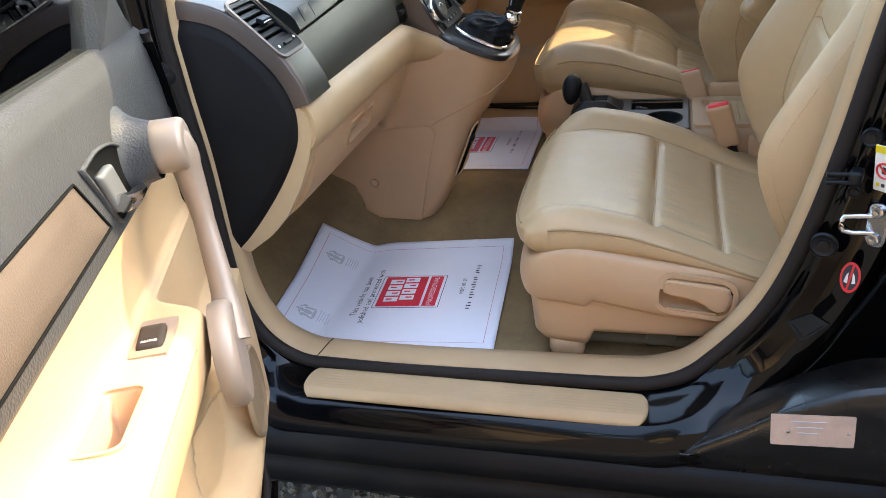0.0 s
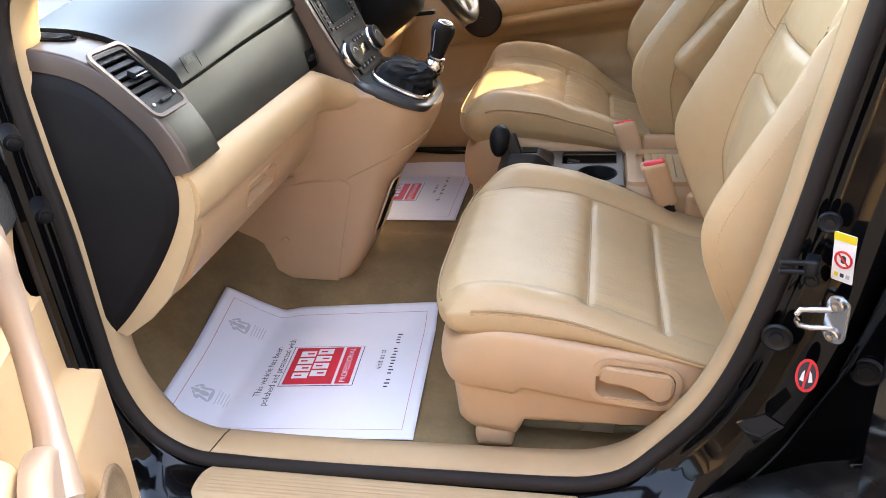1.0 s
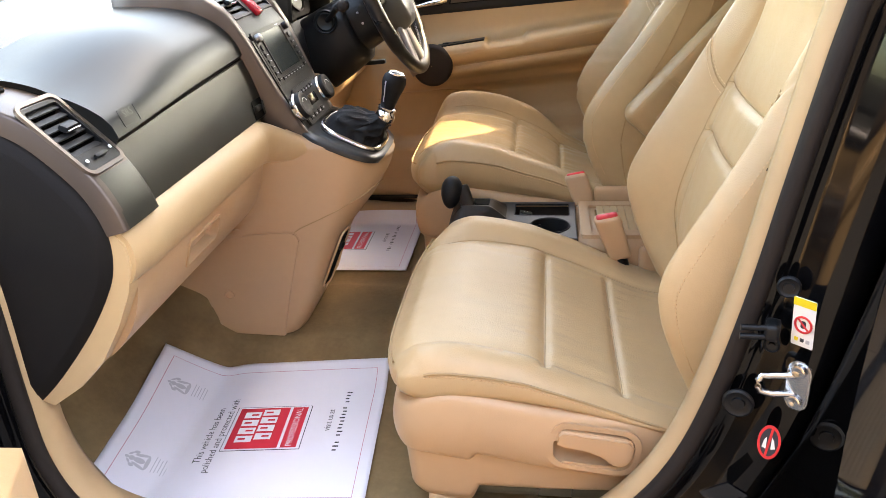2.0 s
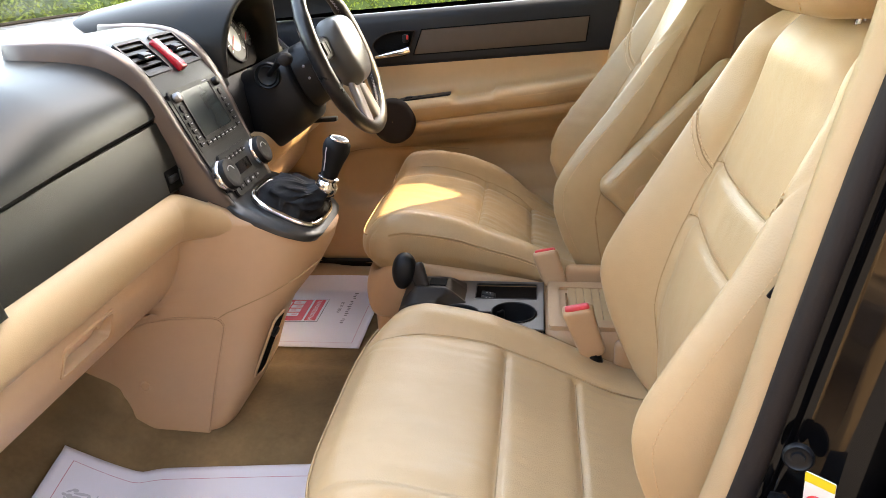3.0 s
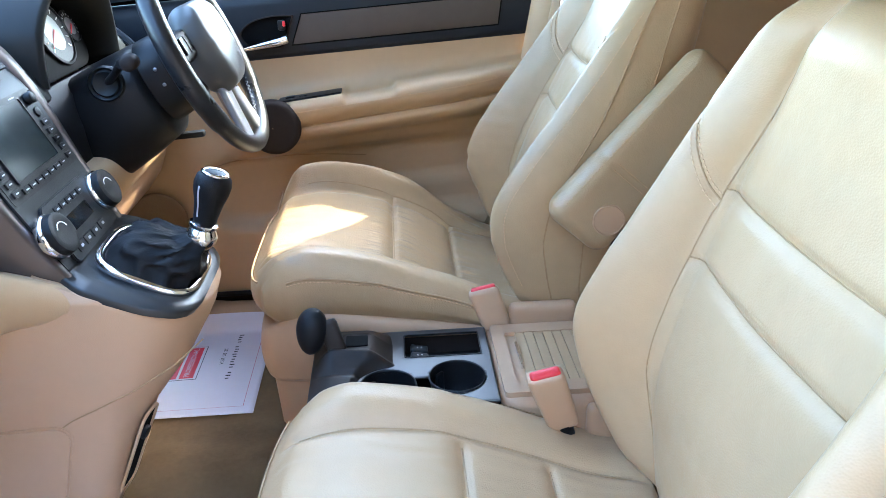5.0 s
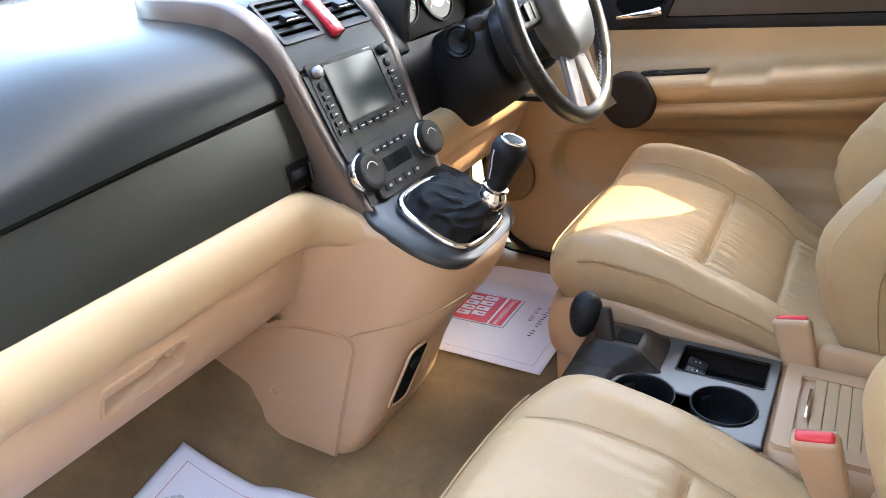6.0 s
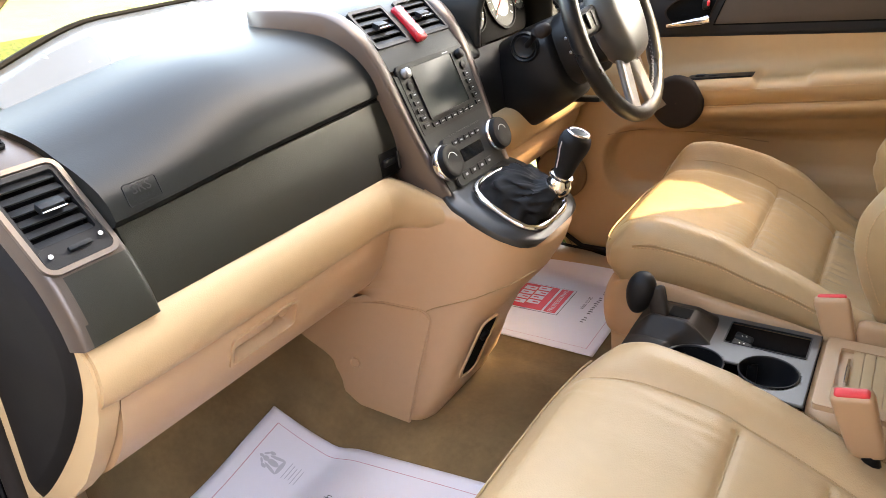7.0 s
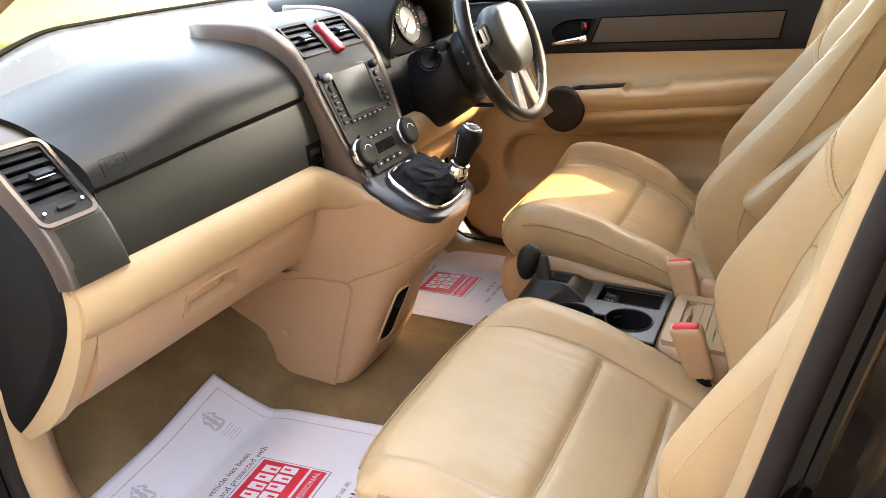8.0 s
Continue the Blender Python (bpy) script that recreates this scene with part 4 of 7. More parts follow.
# ---------------------------------------------------------------- paper mats
def paper_mat(name, label, c, angle, curl, lift, W):
    root = thing(name, label, "paper mat", group="paper floor mats")
    ca, sa = math.cos(radians(angle)), math.sin(radians(angle))
    L = 0.500

    def at(u, v, up=0.0):
        """u along the car from front to rear, v from the left to the right, from the sheet's middle."""
        pull = float(sstep(-u, 0.06, 0.25)) * float(sstep(v, -0.06, 0.22)) * (curl / 0.030)
        x, y = c[0] + ca * u - sa * v + 0.012 * pull, c[1] + sa * u + ca * v - 0.034 * pull
        z = carpet_z(x, y) + 0.006 + 0.0035 * math.sin(9 * u + 3 * v) * math.cos(7 * v)
        z += curl * float(sstep(-u, 0.10, 0.25)) * float(sstep(v, -0.05, 0.22)) + lift * float(sstep(v, 0.12, 0.22))
        return Vector((x, y, z + up))

    rows = [[tuple(at(u, v)) for v in np.linspace(-W / 2, W / 2, 44)] for u in np.linspace(-L / 2, L / 2, 50)]
    sheet = solid("sheet", rows, PAPER, root, "white printed paper", thick=0.0006)
    e = 0.024
    up = 0.0009
    line = [(-L / 2 + e, v) for v in np.linspace(-W / 2 + e, W / 2 - e, 30)] + [(u, W / 2 - e) for u in np.linspace(-L / 2 + e, L / 2 - e, 34)] + \
           [(L / 2 - e, v) for v in np.linspace(W / 2 - e, -W / 2 + e, 30)] + [(u, -W / 2 + e) for u in np.linspace(L / 2 - e, -L / 2 + e, 34)]
    P = []
    for k, (u, v) in enumerate(line):
        s = 1 - 0.0011 / 0.2
        P.append([tuple(at(u, v, up)), tuple(at(u * s, v * s, up))])
    grid("border_line", P, PINK_INK, sheet, close_u=True)

    def lay(u0, v0, size_up=up):
        # reading runs to the right of the car, lines follow one another towards the rear
        return lambda x, y: at(u0 - y, v0 + x, size_up)

    def patch(nm, u0, v0, du, dv, mat, h):
        g = [[tuple(at(u, v, h)) for v in np.linspace(v0 - dv / 2, v0 + dv / 2, 8)] for u in np.linspace(u0 - du / 2, u0 + du / 2, 8)]
        return grid(nm, g, mat, sheet)

    words("lettering", "This vehicle has been", 0.0205, lay(-0.093, -0.01), INK, sheet)
    words("lettering", "polished and protected with", 0.0205, lay(-0.070, -0.01), INK, sheet)
    patch("badge_outline", 0.022, 0.006, 0.160, 0.140, INK, up)
    patch("badge_margin", 0.022, 0.006, 0.157, 0.137, PAPER, up + 0.0004)
    patch("badge", 0.003, 0.006, 0.106, 0.129, RED_INK, up + 0.0008)
    patch("badge", 0.078, 0.006, 0.032, 0.129, RED_INK, up + 0.0008)
    for r_, u0 in enumerate((-0.019, 0.019)):  # two rows of plain upright bars stand for the maker's mark
        for k in range(4):
            vv = -0.033 + 0.0255 * k + 0.006
            patch("badge_block", u0, vv + (0.005 if r_ else -0.002), 0.034, 0.0195, PAPER, up + 0.0012)
            patch("badge_notch", u0 + (0.005 if (k + r_) % 2 else -0.004), vv + (0.005 if r_ else -0.002), 0.015, 0.0055, RED_INK, up + 0.0016)
    words("lettering", "PROFESSIONAL", 0.0178, lay(0.078, 0.006, up + 0.0012), PAPER, sheet)
    words("lettering", "visit us at", 0.0185, lay(0.146, 0.026), INK, sheet)
    for k in range(18):  # a web address as a row of short bars
        if k not in (3, 13):
            patch("web_mark", 0.172 + 0.0010 * (k % 3 - 1), -0.068 + 0.0112 * k, 0.0082 + 0.003 * (k % 4 == 1), 0.0042, INK, up)

    def leaf(nm, u0, v0, ru, rv, turn, mat, h):
        c_, s_ = math.cos(turn), math.sin(turn)
        pts = [(u0 + ru * math.cos(a) * c_ - rv * math.sin(a) * s_, v0 + ru * math.cos(a) * s_ + rv * math.sin(a) * c_) for a in np.linspace(0, 2 * np.pi, 14, endpoint=False)]
        return obj(nm, [tuple(at(u_, v_, h)) for u_, v_ in pts], [tuple(range(14))], mat, sheet)

    for v0 in (-0.118, 0.116):  # a small printed crest with fine print beside it
        u0 = -0.190
        for k, (du, dv, ru, rv, tn) in enumerate(((0.0, 0.0, 0.010, 0.007, 0), (-0.013, 0.0, 0.005, 0.006, 0), (-0.021, 0.0, 0.004, 0.0035, 0), (0.002, 0.014, 0.013, 0.0035, 0.35), (0.002, -0.014, 0.013, 0.0035, -0.35),
                                                  (-0.009, 0.017, 0.005, 0.004, 0.5), (-0.009, -0.017, 0.005, 0.004, -0.5), (0.014, 0.0, 0.0035, 0.018, 0), (-0.016, 0.010, 0.006, 0.0022, 1.0), (-0.016, -0.010, 0.006, 0.0022, -1.0))):
            leaf("crest", u0 + du, v0 + dv, ru, rv, tn, GREY_INK, up + 0.00015 * k)
        for k in range(5):
            patch("small_print", -0.166 + 0.0055 * k, v0 + 0.004, 0.0014, 0.042 - 0.005 * (k % 3), GREY_INK, up)
    return root


paper_mat("paper_mat", "white printed paper mat curling on the passenger footwell carpet", (-0.234, 0.348), 4.5, 0.030, 0.0, 0.440)
paper_mat("paper_mat", "white printed paper mat on the driver footwell carpet", (-0.302, 1.288), 0.0, 0.0, 0.0, 0.400)


# ---------------------------------------------------------------- dashboard
dash = thing("dashboard", "black and brown dashboard with beige lower half and glovebox", "dashboard")


def sweep(name, prof, y0, y1, mat, parent, label="", n=24, bend=None, steps=0):
    """A closed side profile (x, z) drawn out from y0 to y1."""
    pr = np.asarray(prof, float)
    if steps:
        pr = spline(pr, steps)
    rows = []
    for y in np.linspace(y0, y1, n):
        dx = bend(y) if bend else 0.0
        rows.append([(x + dx, y, z) for x, z in pr])
    return grid(name, rows, mat, parent, label, close_v=True, cap=True)


# top pad over the passenger airbag
PADP = [(-0.90, 1.130), (-0.80, 1.168), (-0.66, 1.196), (-0.52, 1.209), (-0.42, 1.208), (-0.35, 1.196), (-0.305, 1.174), (-0.276, 1.148), (-0.262, 1.124), (-0.2575, 1.1065), (-0.262, 1.1005), (-0.30, 1.098), (-0.5, 1.09), (-0.90, 1.10)]
rows = []
for y in np.linspace(0.1225, 0.640, 60):
    e = 1 - float(sstep(y, 0.115, 0.42))  # the crown falls away beside the vent
    n = min(1.0, (0.640 - y) / 0.5)  # and the nose hangs lower there
    low = lambda z: n * float(1 - sstep(z, 1.112, 1.172))
    rows.append([(x - 0.012 * e * float(sstep(x, -0.75, -0.45)) * float(sstep(z, 1.115, 1.165)) + 0.009 * low(z), y, z - (0.005 + 0.030 * float(sstep(z, 1.12, 1.19))) * e - 0.017 * low(z)) for x, z in spline(PADP + PADP[:1], 90)[:-1]])
grid("top_pad", rows, PAD, dash, "soft black grained dashboard top", close_v=True, cap=True)


def under_nose(ob):
    """Bring a part's upper edge down along the hanging nose of the pad."""
    for v in ob.data.vertices:
        e = 1 - float(sstep(v.co.y, 0.115, 0.42))
        v.co.z -= (0.005 * e + 0.017 * min(1.0, (0.640 - v.co.y) / 0.5)) * float(sstep(v.co.z, 1.00, 1.085))


under_nose(sweep("lid_gap", [(-0.262, 1.104), (-0.262, 1.090), (-0.30, 1.09), (-0.30, 1.104)], 0.126, 0.640, DEEP, dash, n=12))
ledge = []
for y in np.linspace(0.17, 2 * YC - 0.17, 40):
    s_ = screen_x(1.245, y)
    e = 1 - float(sstep(y, 0.115, 0.42))
    ledge.append([(s_ + dx, y, z - 0.050 * e) for dx, z in ((0.18, 1.2020), (0.14, 1.2110), (0.10, 1.2195), (0.05, 1.2360), (0.02, 1.2455), (0.008, 1.239), (0.0, 1.19))])
grid("demister_ledge", ledge, LEDGE, dash, "black dashboard ledge under the windscreen")
tube("screen_seal", [(screen_x(1.245, y) + 0.010, y, 1.247 - 0.050 * (1 - float(sstep(y, 0.115, 0.42)))) for y in np.linspace(0.17, 2 * YC - 0.17, 40)], 0.0045, DEEP, dash, "thin rubber line under the windscreen", sides=6)
# two proud lids of the same pad: near the vent and in the middle
under_nose(sweep("upper_glovebox_lid", [(-0.268, 1.1000), (-0.2585, 1.0975), (-0.246, 1.06), (-0.236, 1.02), (-0.231, 0.984), (-0.236, 0.979), (-0.27, 0.98), (-0.30, 1.04)], 0.128, 0.640, PANEL, dash, "dark olive upper glovebox lid"))
# near-black block, slightly proud; its colour paints the latch hollow's shade
sweep("latch_recess", [(-0.2375, 1.024), (-0.2342, 1.018), (-0.2300, 0.987), (-0.2330, 0.982), (-0.262, 0.984), (-0.262, 1.020)], 0.588, 0.637, DEEP, dash, "black latch recess", n=4)
rbox("latch_tongue", (0.008, 0.030, 0.012), 0.003, Matrix.Translation((-0.2315, 0.608, 1.006)) @ pose(0, 0, 0, 0, -8, 0), BLACK, dash, "black glovebox latch")
rbox("latch_edge", (0.005, 0.004, 0.030), 0.0015, Matrix.Translation((-0.2300, 0.634, 1.002)) @ pose(0, 0, 0, 0, -8, 0), GREYDARK, dash)
# beige cushion band under the lid
BAND = [(-0.27, 0.985), (-0.236, 0.984), (-0.219, 0.976), (-0.209, 0.958), (-0.207, 0.935), (-0.214, 0.912), (-0.228, 0.897), (-0.245, 0.891), (-0.28, 0.895)]
band_curve = lambda y: -0.006 * float(sstep(-y, -0.10, -0.03))
sweep("beige_band", BAND, 0.037, 0.573, BEIGE_SOFT, dash, "padded beige band", n=30, bend=band_curve, steps=40)
# the band's end turns the corner and runs out along the console under the gear surround
turn = []
bp = spline(BAND, 40)
for j, (x, z) in enumerate(bp):
    u = float(np.clip((j - 5) / 29, 0, 1))
    b = math.sin(math.pi * u)
    tuck = 0.030 * max(0.0, (5 - j) / 5) + 0.030 * max(0.0, (j - 34) / 5)
    q0 = Vector((x, 0.5725, z))
    q1 = Vector((x + 0.004, 0.632 - 0.015 * b, z))
    q2 = Vector((-0.190 + 0.010 * b - tuck, 0.644 - 0.008 * b + tuck + 0.016 * u * u, 0.945 + (0.878 - 0.945) * u))
    q3 = Vector((-0.070, 0.676 - 0.002 * b + tuck + 0.010 * u, 0.884 + (0.852 - 0.884) * u))
    turn.append([tuple((1 - t) ** 3 * q0 + 3 * t * (1 - t) ** 2 * q1 + 3 * t * t * (1 - t) * q2 + t ** 3 * q3) for t in np.linspace(0, 1, 26)])
grid("band_end", turn, BEIGE_SOFT, dash, "beige band end curving into the console")
# glovebox
GLV = [(-0.2320, 0.8955), (-0.2365, 0.882), (-0.243, 0.855), (-0.260, 0.815), (-0.292, 0.774), (-0.335, 0.744), (-0.352, 0.737), (-0.40, 0.742), (-0.42, 0.80), (-0.33, 0.88)]
gbox = sweep("glovebox", GLV, 0.064, 0.5985, BEIGE, dash, "beige lower glovebox door", n=110, steps=110)
sweep("end_strip", [(-0.240, 0.985), (-0.222, 0.960), (-0.220, 0.93), (-0.234, 0.885), (-0.262, 0.83), (-0.30, 0.772), (-0.345, 0.727), (-0.40, 0.69), (-0.42, 0.70), (-0.38, 0.76), (-0.30, 0.85), (-0.26, 0.92)], 0.0335, 0.061, BEIGE_SOFT, dash, "beige end strip")
grid("under_tray", [[(-0.352 - 0.14 * k, y, 0.738 + 0.02 * k) for y in np.linspace(0.05, 0.64, 8)] for k in np.linspace(0, 3, 5)], BLACK, dash)
# glovebox handle: a recess with a flap and a lock
hm = frame_of((-0.2478, 0.302, 0.852), (0.0, 1, 0.0), (0.33, 0.0, 0.94)) @ pose(0, 0, -0.002)
ring("handle_frame", rrect(0.134, 0.052, 0.009), rrect(0.124, 0.042, 0.007), 0.0075, hm, BEIGE, dash)
rbox("handle_flap", (0.080, 0.024, 0.008), 0.003, hm @ pose(-0.018, 0.009, -0.003, 10, 0, 0), BEIGE, dash, "beige release flap", step=0.006)
cut(gbox, hm, 0.122, 0.040, 0.02)
well = []
for g, dz in ((0.0, 0.004), (0.001, -0.004), (0.004, -0.030), (0.010, -0.033), (0.0215, -0.033)):
    well.append([tuple(hm @ Vector((x, y, dz))) for x, y in rrect(0.126 - 2 * g, 0.044 - 2 * g, 0.007 if g < 0.015 else 0.0004)])
grid("handle_recess", well, BEIGE, dash, close_v=True)
lathe("lock", [(0.0095, -0.02), (0.0095, 0.001), (0.007, 0.002), (0.002, 0.0005)], BEIGE, hm @ pose(0.046, 0.006, -0.004), dash)

# black end panel beside the door
END = [(-0.46, 1.125), (-0.41, 1.138), (-0.36, 1.126), (-0.318, 1.098), (-0.284, 1.060), (-0.255, 1.020), (-0.241, 0.980), (-0.244, 0.93), (-0.262, 0.886), (-0.304, 0.822), (-0.362, 0.752), (-0.412, 0.702), (-0.43, 0.70), (-0.45, 0.80), (-0.46, 1.0)]
pan = spline(END + END[:1], 90)[:-1]
c0 = pan.mean(0)
rows = []
for k, y in ((1.0, 0.045), (0.998, 0.036), (0.985, 0.0325), (0.87, 0.0250), (0.855, 0.0245), (0.5, 0.0250), (0.0004, 0.0250)):
    rows.append([(c0[0] + (x - c0[0]) * k, y, c0[1] + (z - c0[1]) * k) for x, z in pan])
grid("end_panel", rows, NAVY, dash, "matt black dashboard end panel", close_v=True)

# outer vent housing: runs from the band up and over the top
def vent_profile(lift):
    return [(-0.212, 0.983), (-0.221, 1.015), (-0.241, 1.055), (-0.275, 1.095), (-0.312, 1.128), (-0.350, 1.148), (-0.40, 1.157 + lift), (-0.47, 1.165 + lift), (-0.58, 1.172 + lift)]


def strip(name, prof, ys, mat, parent, label="", drop=0.010, n=30, holes=(), m=3):
    """A shell along a profile (x, z), as wide as ys gives for each step, its long rims turned under."""
    pr = spline(prof, n)
    t = np.gradient(pr, axis=0)
    t /= np.linalg.norm(t, axis=1, keepdims=True)
    nm = np.column_stack([t[:, 1], -t[:, 0]])
    if nm[0, 0] < 0:
        nm = -nm
    rows = []
    for k in range(n):
        y0, y1 = ys(k / (n - 1))
        x, z = pr[k]
        row = []
        across = [(y0 + 0.003 + (y1 - y0 - 0.006) * t, 0.006 * t * (1 - t)) for t in np.linspace(0, 1, m)]
        for y, d in [(y0, -drop), (y0, -0.003)] + across + [(y1, -0.003), (y1, -drop)]:
            row.append((x + nm[k, 0] * d, y, z + nm[k, 1] * d))
        rows.append(row)
    ob = grid(name, rows, mat, parent, label)
    if holes:
        bm = bmesh.new()
        bm.from_mesh(ob.data)
        gone = []
        for f in bm.faces:
            c = f.calc_center_median()
            for hm_, w, h in holes:
                q = hm_.inverted() @ c
                if abs(q.x) < w / 2 and abs(q.y) < h / 2 and abs(q.z) < 0.04:
                    gone.append(f)
                    break
        bmesh.ops.delete(bm, geom=gone, context="FACES")
        bm.to_mesh(ob.data)
        bm.free()
    return ob


def vent(parent, m, w, h, slats, label, tab=0.0, tilt=25, slant=0.0):
    """A louvred outlet in the plane of m: recess, frame, slats and a sliding tab."""
    root = ring("vent_frame", rrect(w + 0.008, h + 0.008, 0.006), rrect(w - 0.004, h - 0.004, 0.004), 0.007, m @ pose(0, 0, -0.0062), BLACK, parent, label)
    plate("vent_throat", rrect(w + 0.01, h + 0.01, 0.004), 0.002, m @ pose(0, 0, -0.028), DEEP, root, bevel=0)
    for k in range(slats):
        y = -h / 2 + (k + 0.5) * h / slats
        rbox("slat", (w - 0.006, h / slats * 0.80, 0.0035), 0.0016, m @ pose(0, y, -0.004, -tilt, 0, 0), BLACK, root, step=0.03)
    rbox("slider_tab", (0.030, 0.014, 0.010), 0.003, m @ pose(tab, 0.0, 0.003, -tilt, 0, 0), CHARCOAL, root, step=0.006)
    rbox("tab_rim", (0.030, 0.0025, 0.003), 0.001, m @ pose(tab, -0.008, 0.007, -tilt, 0, 0), CHROME, root, step=0.006)
    return root


def outer_w(k):
    return 0.0290, float(np.interp(k, [0, 0.25, 0.42, 0.6, 1.0], [0.128, 0.124, 0.122, 0.128, 0.20]))


vm = frame_of((-0.2875, 0.0745, 1.1050), (0.0, 1, 0), (-0.70, 0, 0.715)) @ pose(0, 0, 0.0035)
housing = strip("vent_housing", vent_profile(0.004), outer_w, BROWN, dash, "dark brown vent housing", drop=0.03, n=70, m=24, holes=[(vm @ pose(0, 0.010, 0), 0.078, 0.092)])
housing.data.materials.append(PANEL)
for f in housing.data.polygons:  # below the outlet the corner carries the lid's darker skin
    if f.center.z < 1.056 and f.center.y > 0.042:
        f.material_index = 1
ring("vent_bezel", rrect(0.092, 0.130, 0.016), rrect(0.080, 0.118, 0.010), 0.005, vm @ pose(0, 0.0, -0.004), BEZEL, dash, "satin brown vent bezel")
vent(dash, vm @ pose(0, 0.010, -0.002), 0.074, 0.086, 6, "black louvred air vent", tab=0.006)
plate("shutter_slot", rrect(0.079, 0.026, 0.006), 0.003, vm @ pose(0.0, -0.046, -0.003), BLACK, dash)
rbox("shutter_wheel", (0.028, 0.006, 0.006), 0.002, vm @ pose(0.004, -0.044, 0.002), CHARCOAL, dash, step=0.005)
for s in (-0.030, 0.031):
    lathe("shutter_mark", [(0.0026, 0), (0.0026, 0.0012)], WHITE, vm @ pose(s, -0.044 + 0.003 * (s > 0), 0.002), dash, sides=12)
# side window outlet on top of the housing
om = frame_of((-0.425, 0.088, 1.1650), (1, 0.25, -0.13), (-0.25, 1, 0))
oval = [(0.042 * math.cos(a), 0.020 * math.sin(a)) for a in np.linspace(0, 2 * np.pi, 28, endpoint=False)]
plate("side_outlet", oval, 0.003, om, DEEP, dash, "black side window outlet", bevel=0)
for k in range(5):
    y = -0.014 + 0.007 * k
    wd = 0.076 * math.sqrt(max(0.05, 1 - (y / 0.020) ** 2))
    rbox("outlet_slat", (wd, 0.0025, 0.004), 0.001, om @ pose(0, y, 0.004), BLACK, dash, step=0.03)

# raised lettering on the pad
sm = frame_of((-0.2560, 0.166, 1.1060), (0.0, 1, 0), (-0.36, 0, 0.93)) @ pose(0, 0, 0.0042)
ring("emblem_rim", rrect(0.046, 0.026, 0.003), rrect(0.044, 0.024, 0.002), 0.0012, sm, CHARCOAL, dash)
words("emblem_lettering", "SRS", 0.016, lambda x, y: sm @ Vector((x * 1.1, y + 0.0045, 0.0012)), GREYDARK, dash)
words("emblem_lettering", "AIRBAG", 0.0085, lambda x, y: sm @ Vector((x, y - 0.007, 0.0012)), CHARCOAL, dash)

# ---- centre stack
FU, FV = Vector((0, 1, 0)), Vector((-0.417, 0, 0.909))
SM = frame_of((-0.214, YC, 1.065), FU, FV)  # local x to the right, y up the face, z out


def stack_outline(grow):
    pts = [(-0.118, 0.075), (-0.112, -0.02), (-0.106, -0.09), (-0.100, -0.145), (0.100, -0.145), (0.106, -0.09), (0.112, -0.02), (0.118, 0.075)]
    return [(x + math.copysign(grow, x), y) for x, y in pts]


plate("stack_panel", stack_outline(0.0), 0.030, SM @ pose(0, 0, -0.030), CHARCOAL, dash, "charcoal centre stack panel", bevel=0.004)
for s in (-1, 1):
    def rail(k, s=s):
        inner = float(np.interp(k, [0, 0.35, 0.7, 1], [0.094, 0.111, 0.118, 0.118]))
        outer = float(np.interp(k, [0, 0.08, 0.35, 0.7, 1], [0.108, 0.118, 0.138, 0.152, 0.185]))
        tip = max(0.0, (k - 0.88) / 0.12) ** 2.5
        outer, inner = outer - 0.026 * tip, inner + 0.026 * tip
        return (YC - outer, YC - inner) if s < 0 else (YC + inner, YC + outer)
    strip("stack_rail", [(-0.142, 0.922), (-0.158, 0.945), (-0.190, 1.005), (-0.232, 1.100), (-0.256, 1.150), (-0.290, 1.198), (-0.335, 1.226), (-0.40, 1.236), (-0.50, 1.236)], rail, BROWN, dash, "dark brown stack rail", drop=0.065, n=80)
# head unit
HM = SM @ pose(0, 0, -0.0030)
plate("head_unit", rrect(0.208, 0.120, 0.006), 0.006, HM @ pose(0.0, 0.026, -0.002), BLACK, dash, "black touchscreen head unit")
hu = thing("head_unit_screen", "dark glossy touchscreen with side keys in the dashboard", "touchscreen")
plate("display", rrect(0.128, 0.088, 0.003), 0.0015, HM @ pose(-0.003, 0.033, 0.0042), SCREEN, hu, "dark glossy display", bevel=0.0004)
ring("display_rim", rrect(0.134, 0.094, 0.004), rrect(0.128, 0.088, 0.003), 0.003, HM @ pose(-0.003, 0.033, 0.0042), BLACK, hu)
for s in (-1, 1):
    lathe("knob", [(0.0085, 0.0), (0.0085, 0.009), (0.007, 0.0105), (0.002, 0.011)], SILVER if s < 0 else BLACK, HM @ pose(s * 0.086, 0.071, 0.004), hu, "silver volume knob" if s < 0 else "")
    lathe("round_key", [(0.007, 0.0), (0.007, 0.003), (0.003, 0.004)], BLACK, HM @ pose(s * 0.087, 0.050, 0.004), hu)
    for k in range(5):
        key = rbox("key", (0.017, 0.0090, 0.005), 0.0015, HM @ pose(s * 0.087, 0.034 - 0.0135 * k, 0.005), BLACK, hu, step=0.01)
        plate("key_mark", rrect(0.007, 0.0016, 0.0005, 1), 0.0004, HM @ pose(s * 0.087, 0.034 - 0.0135 * k, 0.0076), GREY_INK, key, bevel=0)
for k in range(7):
    key = rbox("key", (0.0175, 0.0085, 0.005), 0.0015, HM @ pose(-0.062 + 0.0200 * k, -0.0235, 0.005), BLACK, hu, step=0.01)
    plate("key_mark", rrect(0.008, 0.0016, 0.0005, 1), 0.0004, HM @ pose(-0.062 + 0.0200 * k, -0.0235, 0.0076), GREY_INK, key, bevel=0)
plate("maker_mark", rrect(0.018, 0.0032, 0.0008, 2), 0.0005, HM @ pose(0.050, 0.0805, 0.004), GREY_INK, hu, bevel=0)
